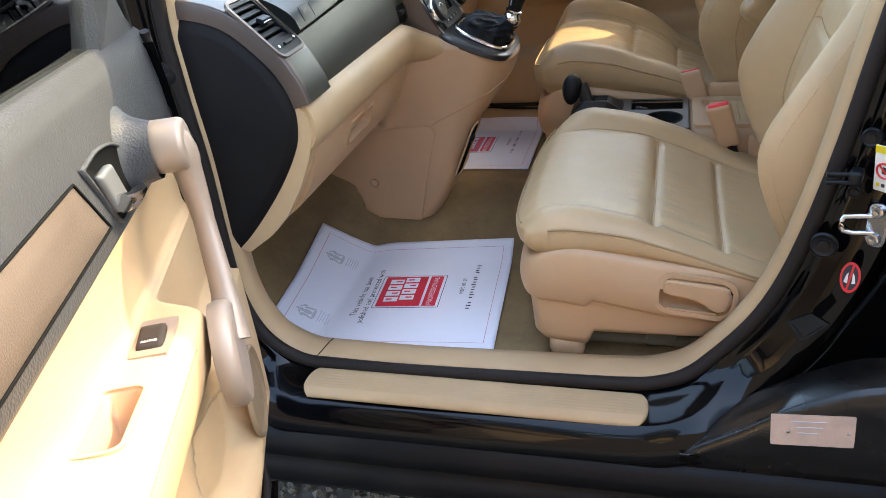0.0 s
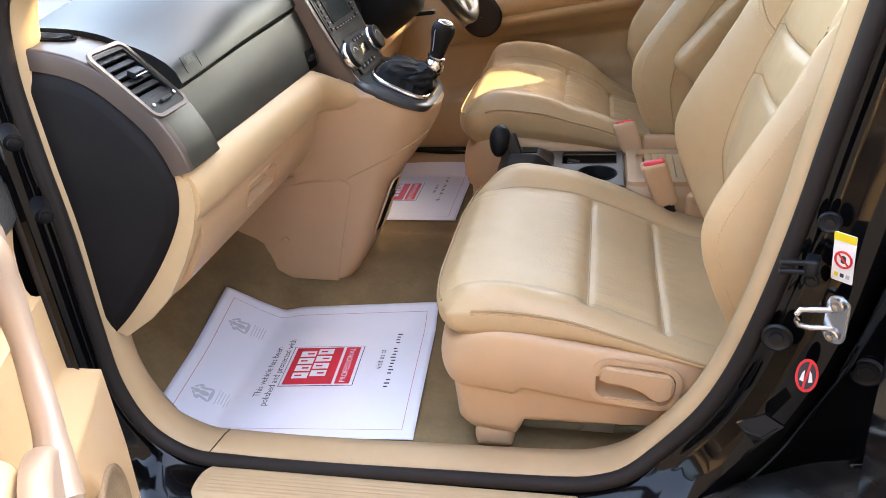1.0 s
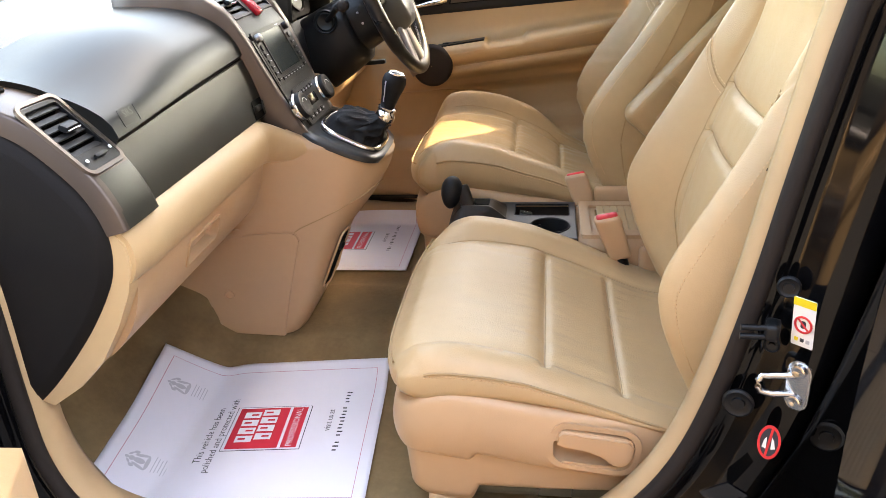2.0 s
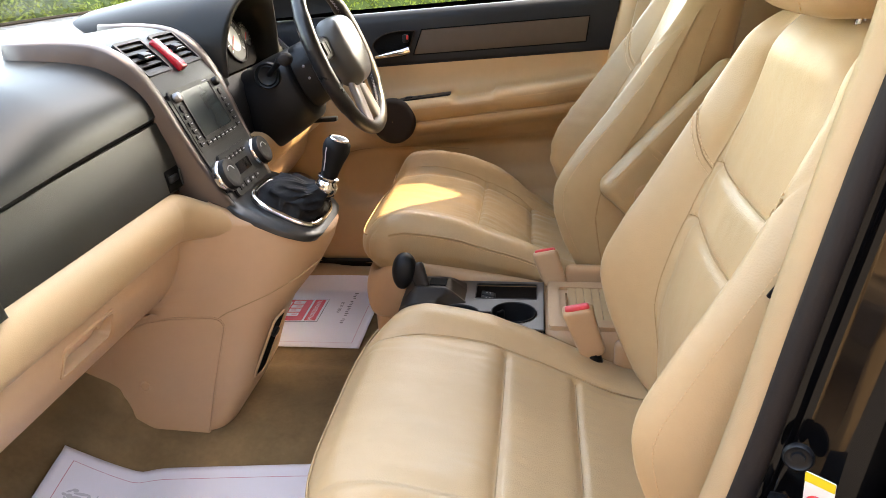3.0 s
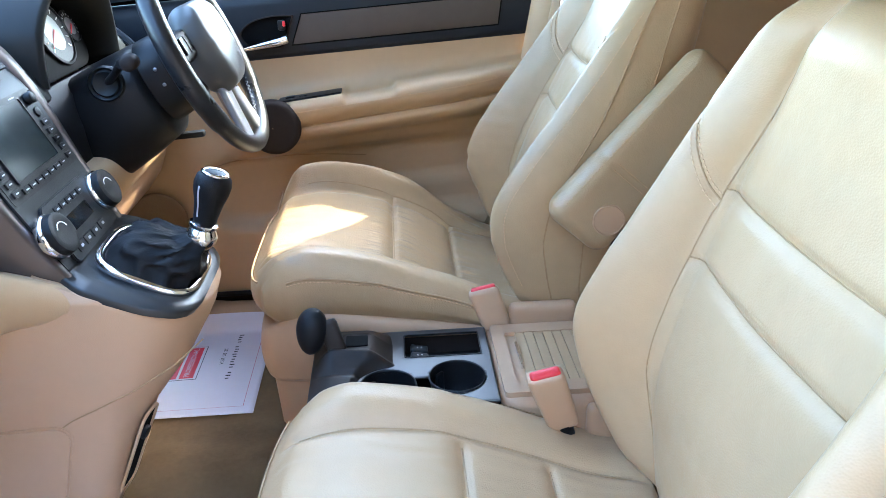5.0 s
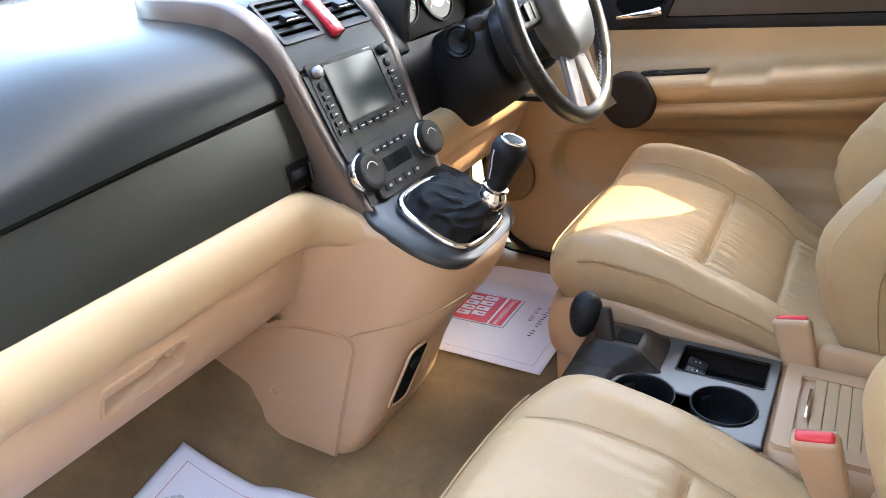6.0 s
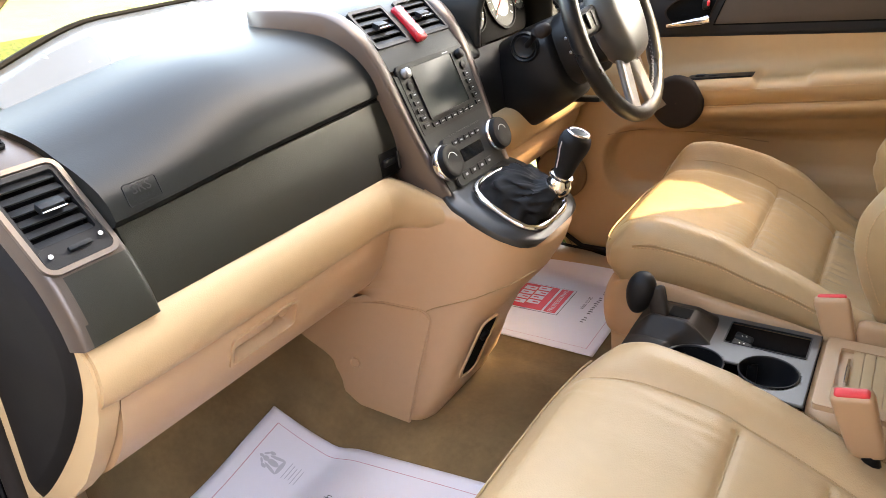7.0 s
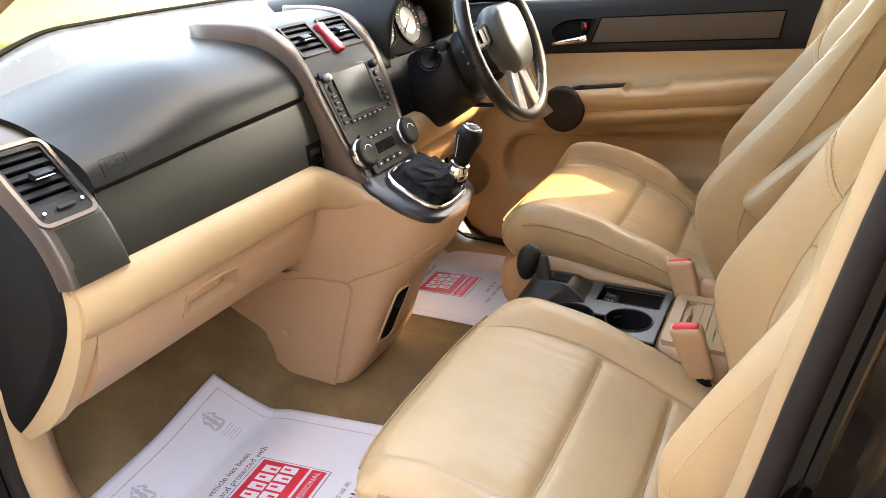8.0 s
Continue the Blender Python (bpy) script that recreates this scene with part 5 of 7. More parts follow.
# climate panel
cl = thing("climate_panel", "charcoal climate control panel with two chrome-ringed dials", "control panel")
plate("fascia", rrect(0.150, 0.086, 0.010), 0.006, SM @ pose(0, -0.094, 0.0), CHARCOAL, cl)
plate("climate_display", rrect(0.072, 0.022, 0.003), 0.0012, SM @ pose(0.0, -0.092, 0.006), TINT, cl, bevel=0)
for k in range(5):
    key = rbox("key", (0.016, 0.011, 0.005), 0.002, SM @ pose(-0.040 + 0.0195 * k, -0.066, 0.006), BLACK, cl, step=0.008)
    plate("key_mark", rrect(0.007, 0.0025, 0.0006, 1), 0.0004, SM @ pose(-0.040 + 0.0195 * k, -0.066, 0.0086), GREY_INK, key, bevel=0)
for k in range(4):
    key = rbox("key", (0.022, 0.013, 0.005), 0.002, SM @ pose(-0.046 + 0.027 * k, -0.122, 0.006), BLACK, cl, step=0.008)
    plate("key_mark", rrect(0.007, 0.004, 0.0006, 1), 0.0004, SM @ pose(-0.046 + 0.027 * k, -0.122, 0.0086), GREY_INK, key, bevel=0)
for s in (-1, 1):
    dm = SM @ pose(s * 0.0885, -0.088, 0.002) @ Matrix.Diagonal((1.1, 1.1, 1.1, 1))
    d = lathe("dial", [(0.026, 0.0), (0.0262, 0.016), (0.025, 0.020), (0.020, 0.0215), (0.016, 0.0205), (0.002, 0.0205)], BLACK, dm, cl, "black dial")
    lathe("dial_ring", [(0.0275, 0.0), (0.0285, 0.004), (0.0285, 0.009), (0.0268, 0.011)], CHROME, dm, d, "chrome ring", cap=False)
    plate("dial_mark", [(0.013 * math.cos(a), 0.013 * math.sin(a)) for a in np.linspace(0.3, 2.6, 10)] + [(0.0118 * math.cos(a), 0.0118 * math.sin(a)) for a in np.linspace(2.6, 0.3, 10)], 0.0005, dm @ pose(0, 0, 0.0206), WHITE, d, bevel=0)

# upper block with the middle vents and the hazard key
UP = frame_of((-0.298, YC, 1.196), FU, (-0.72, 0, 0.69))
strip("upper_block", [(-0.250, 1.138), (-0.266, 1.160), (-0.298, 1.197), (-0.338, 1.224), (-0.40, 1.234), (-0.46, 1.230), (-0.54, 1.208), (-0.62, 1.185), (-0.9, 1.10)], lambda k: (YC - 0.119, YC + 0.119), CHARCOAL, dash, "charcoal middle vent block", drop=0.03, n=120, m=60, holes=[(UP @ pose(s * 0.064, 0.004, 0), 0.086, 0.070) for s in (-1, 1)])
for s in (-1, 1):
    vent(dash, UP @ pose(s * 0.064, 0.004, 0.001, 0, 0, 0), 0.088, 0.072, 5, "black louvred middle air vent", tab=0.0)
hz = rbox("hazard_key", (0.026, 0.074, 0.014), 0.004, UP @ pose(0.008, -0.008, 0.004), DARK_RED, dash, "dark red hazard key", step=0.006)
plate("hazard_mark", [(-0.007, -0.004), (0.007, -0.004), (0, 0.008)], 0.0005, UP @ pose(0.008, 0.004, 0.0112), WHITE, hz, bevel=0)
plate("hazard_lens", rrect(0.018, 0.022, 0.003), 0.0005, UP @ pose(0.008, -0.026, 0.0112), DARK_RED, hz, bevel=0)

# dash top behind the stack and on the driver's side
for y0, y1 in ((0.900, 0.972), (1.308, 1.366)):
    sweep("top_pad_driver", PADP, y0, y1, PAD, dash, "soft black grained dashboard top", n=8)
sweep("top_pad_driver", [(-0.90, 1.130), (-0.80, 1.168), (-0.66, 1.196), (-0.52, 1.209), (-0.45, 1.205), (-0.44, 1.10), (-0.90, 1.10)], 0.970, 1.310, PAD, dash, "soft black grained dashboard top", n=8)
sweep("driver_knee_panel", BAND, 0.895, 2 * YC - 0.04, BEIGE_SOFT, dash, "beige driver knee panel", steps=40)
sweep("driver_lower_panel", [(a - 0.02, b) for a, b in GLV], 0.90, 2 * YC - 0.04, BEIGE, dash)
sweep("driver_fascia", [(-0.285, 1.11), (-0.262, 1.09), (-0.250, 1.04), (-0.246, 0.985), (-0.30, 0.98), (-0.36, 1.08)], 0.893, 2 * YC - 0.04, BLACK, dash, "black driver fascia")
for k in range(2):
    for j in range(3):
        plate("switch_blank", rrect(0.020, 0.018, 0.002), 0.004, frame_of((-0.248 - 0.006 * k, 0.935 + 0.024 * k, 1.04 - 0.022 * j), FU, (-0.2, 0, 0.98)), CHARCOAL, dash)
END2 = [(x, 2 * YC - y, z) for x, y, z in np.array(rows).reshape(-1, 3)]
grid("end_panel", np.array(END2).reshape(np.array(rows).shape), NAVY, dash, "matt black dashboard end panel", close_v=True)
vm2 = frame_of((-0.298, 1.440, 1.110), (0.0, 1, 0), (-0.70, 0, 0.715)) @ pose(0, 0, 0.0035)
strip("vent_housing", vent_profile(0.004), lambda k: (1.362, 2 * YC - 0.034), BROWN, dash, "dark brown vent housing", drop=0.03, n=70, m=24, holes=[(vm2 @ pose(0, 0.010, 0), 0.092, 0.096)])
# brown bezel given silver, putting the sunlight on its rim into the material
ring("vent_bezel", rrect(0.124, 0.124, 0.055, n=8), rrect(0.104, 0.104, 0.046, n=8), 0.010, vm2 @ pose(0, 0.010, -0.004), SILVER, dash, "satin brown vent bezel")
vent(dash, vm2 @ pose(0, 0.010, -0.002), 0.074, 0.086, 6, "black louvred air vent", tab=0.006)

# instrument binnacle: a hood over a recessed cluster
DY = 1.140
arch = [(math.cos(a), math.sin(a)) for a in np.linspace(math.pi * 1.02, -math.pi * 0.02, 40)]


def hood_row(x, hw, hz, z0, t):
    return [(x - 0.05 * (1 - abs(c)) * t, DY + c * hw, z0 + max(0.0, s) ** 0.8 * hz) for c, s in arch]


grid("binnacle_hood", [hood_row(-0.60, 0.205, 0.075, 1.18, 0), hood_row(-0.45, 0.200, 0.110, 1.175, 0), hood_row(-0.33, 0.190, 0.150, 1.150, -0.6), hood_row(-0.265, 0.180, 0.178, 1.125, -0.9),
                       hood_row(-0.256, 0.176, 0.178, 1.122, -0.9), hood_row(-0.256, 0.168, 0.172, 1.120, -0.9), hood_row(-0.30, 0.158, 0.155, 1.115, -0.4), hood_row(-0.37, 0.148, 0.14, 1.11, 0)], PAD, dash, "black instrument hood")
cm = frame_of((-0.322, DY, 1.178), FU, (-0.35, 0, 0.94))
clu = thing("instrument_cluster", "dark instrument cluster with white-marked round dials under a hood", "instruments")
plate("backing", rrect(0.31, 0.145, 0.05), 0.004, cm @ pose(0, 0, -0.006), DEEP, clu)
for s, r in ((-0.085, 0.050), (0.040, 0.060), (0.120, 0.030)):
    g = lathe("gauge", [(r, 0.0), (r, 0.004), (r * 0.93, 0.005), (r * 0.90, 0.002), (0.004, 0.002)], CHARCOAL, cm @ pose(s, 0.0, 0.0), clu)
    for k in range(13):
        a = radians(220 - 260 * k / 12)
        plate("gauge_mark", rrect(r * 0.16, 0.002, 0.0004, 1), 0.0005, cm @ pose(s + r * 0.76 * math.cos(a), r * 0.76 * math.sin(a), 0.0022, 0, 0, math.degrees(a)), WHITE, g, bevel=0)
    plate("gauge_face", [(r * 0.55 * math.cos(a), r * 0.55 * math.sin(a)) for a in np.linspace(0, 2 * np.pi, 30, endpoint=False)], 0.0006, cm @ pose(s, 0, 0.002), SILVER, g, bevel=0)
    plate("gauge_needle", [(-0.004, -0.002), (r * 0.75, -0.0008), (r * 0.75, 0.0008), (-0.004, 0.002)], 0.001, cm @ pose(s, 0, 0.004, 0, 0, 215), RED, g, bevel=0)

# ---------------------------------------------------------------- centre console below the stack
con = thing("centre_console", "beige centre console with dark gear surround and side pocket", "console")


def con_plan(z):
    xr = float(np.interp(z, [0.44, 0.466, 0.54, 0.62, 0.70, 0.777, 0.83, 0.866, 0.90, 0.94, 0.97], [-0.250, -0.220, -0.176, -0.147, -0.106, -0.041, -0.008, 0.004, -0.100, -0.17, -0.20]))
    hw = float(np.interp(z, [0.44, 0.50, 0.70, 0.80, 0.85, 0.97], [0.116, 0.120, 0.122, 0.126, 0.128, 0.130]))
    nose = float(np.interp(z, [0.44, 0.60, 0.72, 0.82, 0.87, 0.97], [0.035, 0.05, 0.075, 0.115, 0.118, 0.06]))
    pts = []
    for a in np.linspace(0, math.pi / 2, 12):
        pts.append((xr - nose + nose * math.sin(a) ** 0.9, YC - hw + 0.0 + (hw - (hw - nose)) * 0 + (nose * (1 - math.cos(a)) if nose < hw else hw * (1 - math.cos(a)))))
    left = pts
    right = [(x, 2 * YC - y) for x, y in reversed(left)]
    return [(-0.56, YC - hw - 0.012)] + [(-0.46, YC - hw - 0.008), (-0.40, YC - hw - 0.002), (-0.30, YC - hw)] + left + right + [(-0.30, YC + hw), (-0.40, YC + hw), (-0.46, YC + hw), (-0.56, YC + hw)]


rows = []
for z in np.linspace(0.44, 0.866, 40):
    rows.append([(x, y, z) for x, y in con_plan(z)])
for z in np.linspace(0.870, 0.950, 24):  # above the nose the sides run up under the sloping gear surround
    stop = float(np.interp(z + 0.008, [0.868, 0.877, 0.889, 0.908, 0.932, 0.955, 0.97], [-0.010, -0.020, -0.044, -0.090, -0.145, -0.190, -0.21]))
    rows.append([(min(x, stop), y, z) for x, y in con_plan(0.866)])
grid("console_body", rows, BEIGE, con, "beige moulded console body")
# fillet that joins the console to the band and glovebox, drawn under the glovebox at its foot
fl = []
for z in np.linspace(0.897, 0.704, 30):
    gx = float(np.interp(z, [0.70, 0.737, 0.744, 0.774, 0.815, 0.855, 0.889, 0.93, 0.975], [-0.352, -0.350, -0.335, -0.292, -0.262, -0.246, -0.238, -0.226, -0.232])) - 0.003
    low = float(sstep(-z, -0.744, -0.704))
    a0 = Vector((gx, 0.6010 + 0.0450 * low, z))
    b0 = Vector((gx + 0.100 - 0.03 * low, YC - float(np.interp(z, [0.44, 0.50, 0.70, 0.80, 0.85, 0.97], [0.116, 0.120, 0.122, 0.126, 0.128, 0.130])) - 0.0006, z))
    c0_ = Vector((gx + 0.012, b0.y, z))
    fl.append([tuple((1 - t) ** 2 * a0 + 2 * t * (1 - t) * c0_ + t * t * b0) for t in np.linspace(0, 1, 20)])
grid("console_flare", fl, BEIGE, con, "beige flare beside the glovebox")
tube("flare_gap", [(float(np.interp(z, [0.737, 0.744, 0.774, 0.815, 0.855, 0.889], [-0.349, -0.335, -0.2915, -0.2605, -0.2445, -0.236])) - 0.001, 0.6000, z) for z in np.linspace(0.889, 0.742, 20)], 0.0014, DEEP, con, sides=5)
# proud side panel, notched at its foot and drawn forward under the glovebox
PANEL_LINE = [(-0.1965, 0.695), (-0.199, 0.707), (-0.206, 0.7145), (-0.220, 0.7180), (-0.30, 0.7140), (-0.36, 0.7035), (-0.41, 0.678), (-0.50, 0.655), (-0.62, 0.640), (-0.62, 0.560),
              (-0.52, 0.548), (-0.458, 0.541), (-0.437, 0.530), (-0.425, 0.512), (-0.420, 0.474), (-0.412, 0.463), (-0.395, 0.455), (-0.262, 0.450), (-0.235, 0.56)]
plate("side_panel", PANEL_LINE, 0.007, frame_of((0, 0.6515, 0), (1, 0, 0), (0, 0, 1)), BEIGE, con, "beige clip-on side panel", bevel=0.0028, seg=3)
under = []
for x in np.linspace(-0.325, -0.62, 14):
    z1 = float(np.interp(-x, [0.30, 0.36, 0.41, 0.50, 0.62], [0.712, 0.701, 0.676, 0.653, 0.638]))
    q0, q1, q2 = Vector((x, 0.598, 0.741)), Vector((x, 0.640, 0.735)), Vector((x, 0.6455, z1))
    under.append([tuple((1 - t) ** 2 * q0 + 2 * t * (1 - t) * q1 + t * t * q2) for t in np.linspace(0, 1, 10)])
grid("under_flare", under, BEIGE, con, "beige fillet under the glovebox")
# seam round the nose and the fixing of the side panel
ysd = YC - 0.1235
tube("panel_seam", [(-0.206, ysd - 0.0005, 0.7165), (-0.19, ysd - 0.001, 0.727), (-0.16, ysd - 0.002, 0.741), (-0.10, ysd - 0.003, 0.770), (-0.04, ysd - 0.001, 0.806), (0.0, ysd + 0.02, 0.834)], 0.0011, SEAM, con, sides=5)
lathe("fixing_cap", [(0.012, 0.0), (0.012, 0.003), (0.010, 0.004), (0.008, 0.0015), (0.001, 0.0015)], BEIGE, frame_of((-0.382, 0.6450, 0.559), (1, 0, 0), (0, 0, 1)), con, "round fixing cap", sides=20)
# pocket and socket on the rear face; a flat black sheet paints its shade
pk = frame_of((-0.139, 0.706, 0.632), (0.17, 0.985, 0.0), (0.40, -0.12, 0.90))
ring("pocket_rim", rrect(0.052, 0.165, 0.018), rrect(0.044, 0.156, 0.014), 0.004, pk @ pose(0, 0, 0.003), BEIGE, con, "rounded beige pocket rim")
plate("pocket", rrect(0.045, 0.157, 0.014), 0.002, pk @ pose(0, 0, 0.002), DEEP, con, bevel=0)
lathe("socket", [(0.011, 0.0), (0.011, 0.006), (0.008, 0.007), (0.002, 0.004)], BLACK, pk @ pose(0.0, 0.035, 0.004), con, "black power socket")

# gear surround
GS = [(-0.185, 0.955), (-0.140, 0.932), (-0.085, 0.908), (-0.040, 0.889), (-0.016, 0.877), (-0.005, 0.868)]


def gear_w(k):
    h = 0.104 + 0.024 * float(sstep(k, 0.0, 0.32))
    h -= 0.068 * (1 - math.sqrt(max(0.0, 1 - max(0.0, (k - 0.55) / 0.45) ** 2.4)))
    return YC - h, YC + h


strip("gear_surround", GS, gear_w, GREYDARK, con, "satin dark silver gear surround", drop=0.012, n=90, m=9)
gm = frame_of((-0.080, YC, 0.908), (1, 0, -0.46), (0, 1, 0))
loop = []
for a in np.linspace(0, 2 * np.pi, 60, endpoint=False):
    c, s = math.cos(a), math.sin(a)
    rx, ry = 0.068, 0.078
    k = (abs(c) ** 3.6 + abs(s) ** 3.6) ** (-1 / 3.6)
    loop.append((rx * c * k, ry * s * k * (1 + 0.05 * c)))
tube("gear_ring", [tuple(gm @ Vector((x, y, 0.004))) for x, y in loop], 0.0068, CHROME, con, "chrome ring round the gear boot", closed=True, sides=10)

gear = thing("gear_lever", "gear lever with black stitched knob, chrome collar and soft boot", "gear lever")
B0, B1 = Vector((-0.078, YC, 0.905)), Vector((-0.008, YC + 0.002, 0.945))
rows = []
for k in np.linspace(0, 1, 34):
    c = B0.lerp(B1, k ** 1.25)
    row = []
    for i, (x, y) in enumerate(loop):
        s = 0.96 - 0.76 * k ** 1.25
        ang_ = math.atan2(y, x)
        fold = 1 + k * (1 - k) * (1.1 * (0.45 - abs(noise.noise(Vector((2.0 * math.cos(ang_), 2.0 * math.sin(ang_), k * 3.0))) * 2)) + 0.30 * math.sin(3 * ang_ + 9 * k))
        lift = 0.020 * math.sin(min(1, k * 1.25) * math.pi) * (0.6 - 0.4 * math.cos(ang_)) + 0.012 * k * (1 - k) * 4 * abs(noise.noise(Vector((x * 38, y * 38, k * 2)))) 
        row.append(tuple(gm.to_3x3() @ Vector((x * s * fold, y * s * fold, 0)) + c + Vector((0, 0, lift))))
    rows.append(row)
boot = grid("boot", rows, BOOT, gear, "wrinkled black leather boot", close_v=True)
for yb in (-0.030, 0.0):
    q = [rows[j][i] for j in range(1, 16) for i in (int(26 + 60 * yb),)]
    stitches("boot_stitching", np.array(q) + np.array((-0.001, 0, 0.001)), CHARCOAL, boot, r=0.0009)
ax = (Vector((0.021, 0.779, 1.028)) - B1).normalized()
gk = Matrix.Translation(B1) @ ax.to_track_quat("Z", "Y").to_matrix().to_4x4()
lathe("collar", [(0.016, -0.018), (0.0215, -0.010), (0.0225, 0.0), (0.0195, 0.006), (0.0175, 0.010), (0.0205, 0.014), (0.0205, 0.018), (0.016, 0.020)], CHROME, gk, gear, "chrome collar")
kn = lathe("knob", [(0.0160, 0.018), (0.0172, 0.03), (0.0205, 0.05), (0.0250, 0.066), (0.0262, 0.077), (0.0240, 0.088), (0.0190, 0.093), (0.0180, 0.0935)], BOOT, gk, gear, "black stitched leather knob")
lathe("knob_ring", [(0.0190, 0.0925), (0.0196, 0.0950), (0.0175, 0.0965), (0.0145, 0.0955)], CHROME, gk, kn, "chrome ring", cap=False)
lathe("knob_cap", [(0.0150, 0.0945), (0.011, 0.0962), (0.001, 0.0966)], BLACK, gk, kn, "black shift pattern cap")
tube("knob_stitching", [tuple(gk @ Vector((r * math.cos(2.4), r * math.sin(2.4), h))) for r, h in ((0.0175, 0.03), (0.0210, 0.05), (0.0254, 0.066), (0.0265, 0.077))], 0.0012, GREY_INK, kn, sides=5)

# ---------------------------------------------------------------- tunnel tray with cup holders and brake lever
tray = thing("tunnel_tray", "dark and silver tray with cup holders and beige storage box", "tray")
TZ = 0.688
CUPS = [(0.244, 0.742, 0.0435), (0.3535, 0.759, 0.0435)]


def tray_plate():
    """A silver top plate with the cups, waist and slot cut out."""
    nx, ny = 92, 64
    xs_, ys_ = np.linspace(0.150, 0.4138, nx), np.linspace(0.690, 0.908, ny)
    v, idx, f = [], {}, []
    for i, x in enumerate(xs_):
        for j, y in enumerate(ys_):
            hole = any((x - cx) ** 2 + (y - cy) ** 2 < r * r for cx, cy, r in CUPS) or (0.244 < x < 0.3535 and 0.722 < y < 0.762) or (0.273 < x < 0.398 and 0.822 < y < 0.893)
            if not hole:
                idx[i, j] = len(v)
                v.append((x, y, TZ))
    for i in range(nx - 1):
        for j in range(ny - 1):
            k = [(i, j), (i + 1, j), (i + 1, j + 1), (i, j + 1)]
            if all(q in idx for q in k):
                f.append([idx[q] for q in k])
    ob = obj("tray_top", v, f, TRAY_TOP, tray, "satin silver tray top")
    ob.modifiers.new("thickness", "SOLIDIFY").thickness = 0.004
    return ob


tray_plate()
for cx, cy, r in CUPS:
    cup = lathe("cup_holder", [(r * 1.02, 0.001), (r * 1.0, -0.002), (r * 0.95, -0.03), (r * 0.9, -0.07), (0.002, -0.071)], BLACK, Matrix.Translation((cx, cy, TZ)), tray, "black cup holder", cap=False)
    lathe("cup_lip", [(r * 1.06, 0.0005), (r * 1.04, 0.0025), (r * 1.0, 0.0025), (r * 0.985, -0.001)], BLACK, Matrix.Translation((cx, cy, TZ)), cup, cap=False)
    rbox("cup_spring", (0.018, 0.006, 0.04), 0.002, Matrix.Translation((cx - r * 0.62, cy + r * 0.62, TZ - 0.03)) @ pose(0, 0, 0, 0, 0, 45), CHARCOAL, cup)
plate("waist_floor", rrect(0.10, 0.055, 0.01), 0.002, Matrix.Translation((0.300, 0.744, TZ - 0.055)), DEEP, tray, bevel=0)
ring("slot_rim", rrect(0.129, 0.073, 0.005), rrect(0.125, 0.069, 0.004), 0.0015, Matrix.Translation((0.3355, 0.8575, TZ - 0.0005)), BLACK, tray)
plate("slot_floor", rrect(0.130, 0.074, 0.004), 0.002, Matrix.Translation((0.3355, 0.8575, TZ - 0.040)), DEEP, tray, bevel=0)
for k in range(2):
    key = rbox("heater_switch", (0.030, 0.021, 0.010), 0.003, Matrix.Translation((0.297, 0.842 + 0.024 * k, TZ - 0.014)) @ pose(0, 0, 0, 0, 12, 0), CHARCOAL, tray, "black seat heater switch")
    for j in range(2):
        plate("switch_mark", rrect(0.0022, 0.003, 0.0005, 1), 0.0004, Matrix.Translation((0.294 + 0.007 * j, 0.842 + 0.024 * k, TZ - 0.0085)) @ pose(0, 0, 0, 0, 12, 0), WHITE, key, bevel=0)
p, faces, way = rbox_mesh((0.27, 0.222, 0.25), 0.02, 0.02)
keep = np.array(p)
keep[:, 2] = np.minimum(keep[:, 2], 0.115)
obj("tray_sides", keep + np.array((0.285, 0.798, TZ - 0.125)), [fc for fc in faces if not all(p[i, 2] > 0.11 for i in fc)], DARK_BROWN, tray, "dark brown tray sides")
# moulded dark boss at the front, falling away to the first cup and along the switch slot
boss = []
for x in [0.114, 0.117] + list(np.linspace(0.120, 0.270, 64)):
    row = []
    for y in [0.692, 0.694] + list(np.linspace(0.698, 0.908, 84)) + [0.9095, 0.910]:
        near = float(sstep(math.hypot(x - 0.244, y - 0.742), 0.0450, 0.062))
        px = float(sstep(x, 0.116, 0.158)) ** 0.7 * float(1 - sstep(x, 0.208, 0.264)) * near
        py = float(np.interp(y, [0.69, 0.735, 0.780, 0.806, 0.862, 0.892, 0.910], [0.0, 0.22, 0.52, 0.97, 1.0, 0.62, 0.15]))
        bend = 0.808 - 0.10 * (x - 0.17)
        ridge = math.exp(-((y - bend) / 0.007) ** 2) * float(sstep(x, 0.125, 0.16)) * float(1 - sstep(x, 0.235, 0.275))
        flute = math.exp(-((y - 0.772 + 0.10 * (x - 0.16)) / 0.005) ** 2) * float(sstep(x, 0.12, 0.15)) * float(1 - sstep(x, 0.235, 0.265))
        z = TZ - 0.0035 + 0.031 * px * py + 0.004 * ridge * near - 0.003 * flute * near - 0.16 * float(1 - sstep(x, 0.113, 0.121)) - 0.05 * float(sstep(y, 0.9085, 0.910)) - 0.05 * float(1 - sstep(y, 0.692, 0.697))
        row.append((x, y, z))
    boss.append(row)
moulding = grid("lever_boss", boss, BOSS, tray, "dark brown lever boss")
bm = bmesh.new()
bm.from_mesh(moulding.data)
cx, cy, r = CUPS[0]
bmesh.ops.delete(bm, geom=[f for f in bm.faces if math.hypot(f.calc_center_median().x - cx, f.calc_center_median().y - cy) < r * 1.0 or (f.calc_center_median().x > cx and f.calc_center_median().y < 0.764)], context="FACES")
bm.to_mesh(moulding.data)
bm.free()
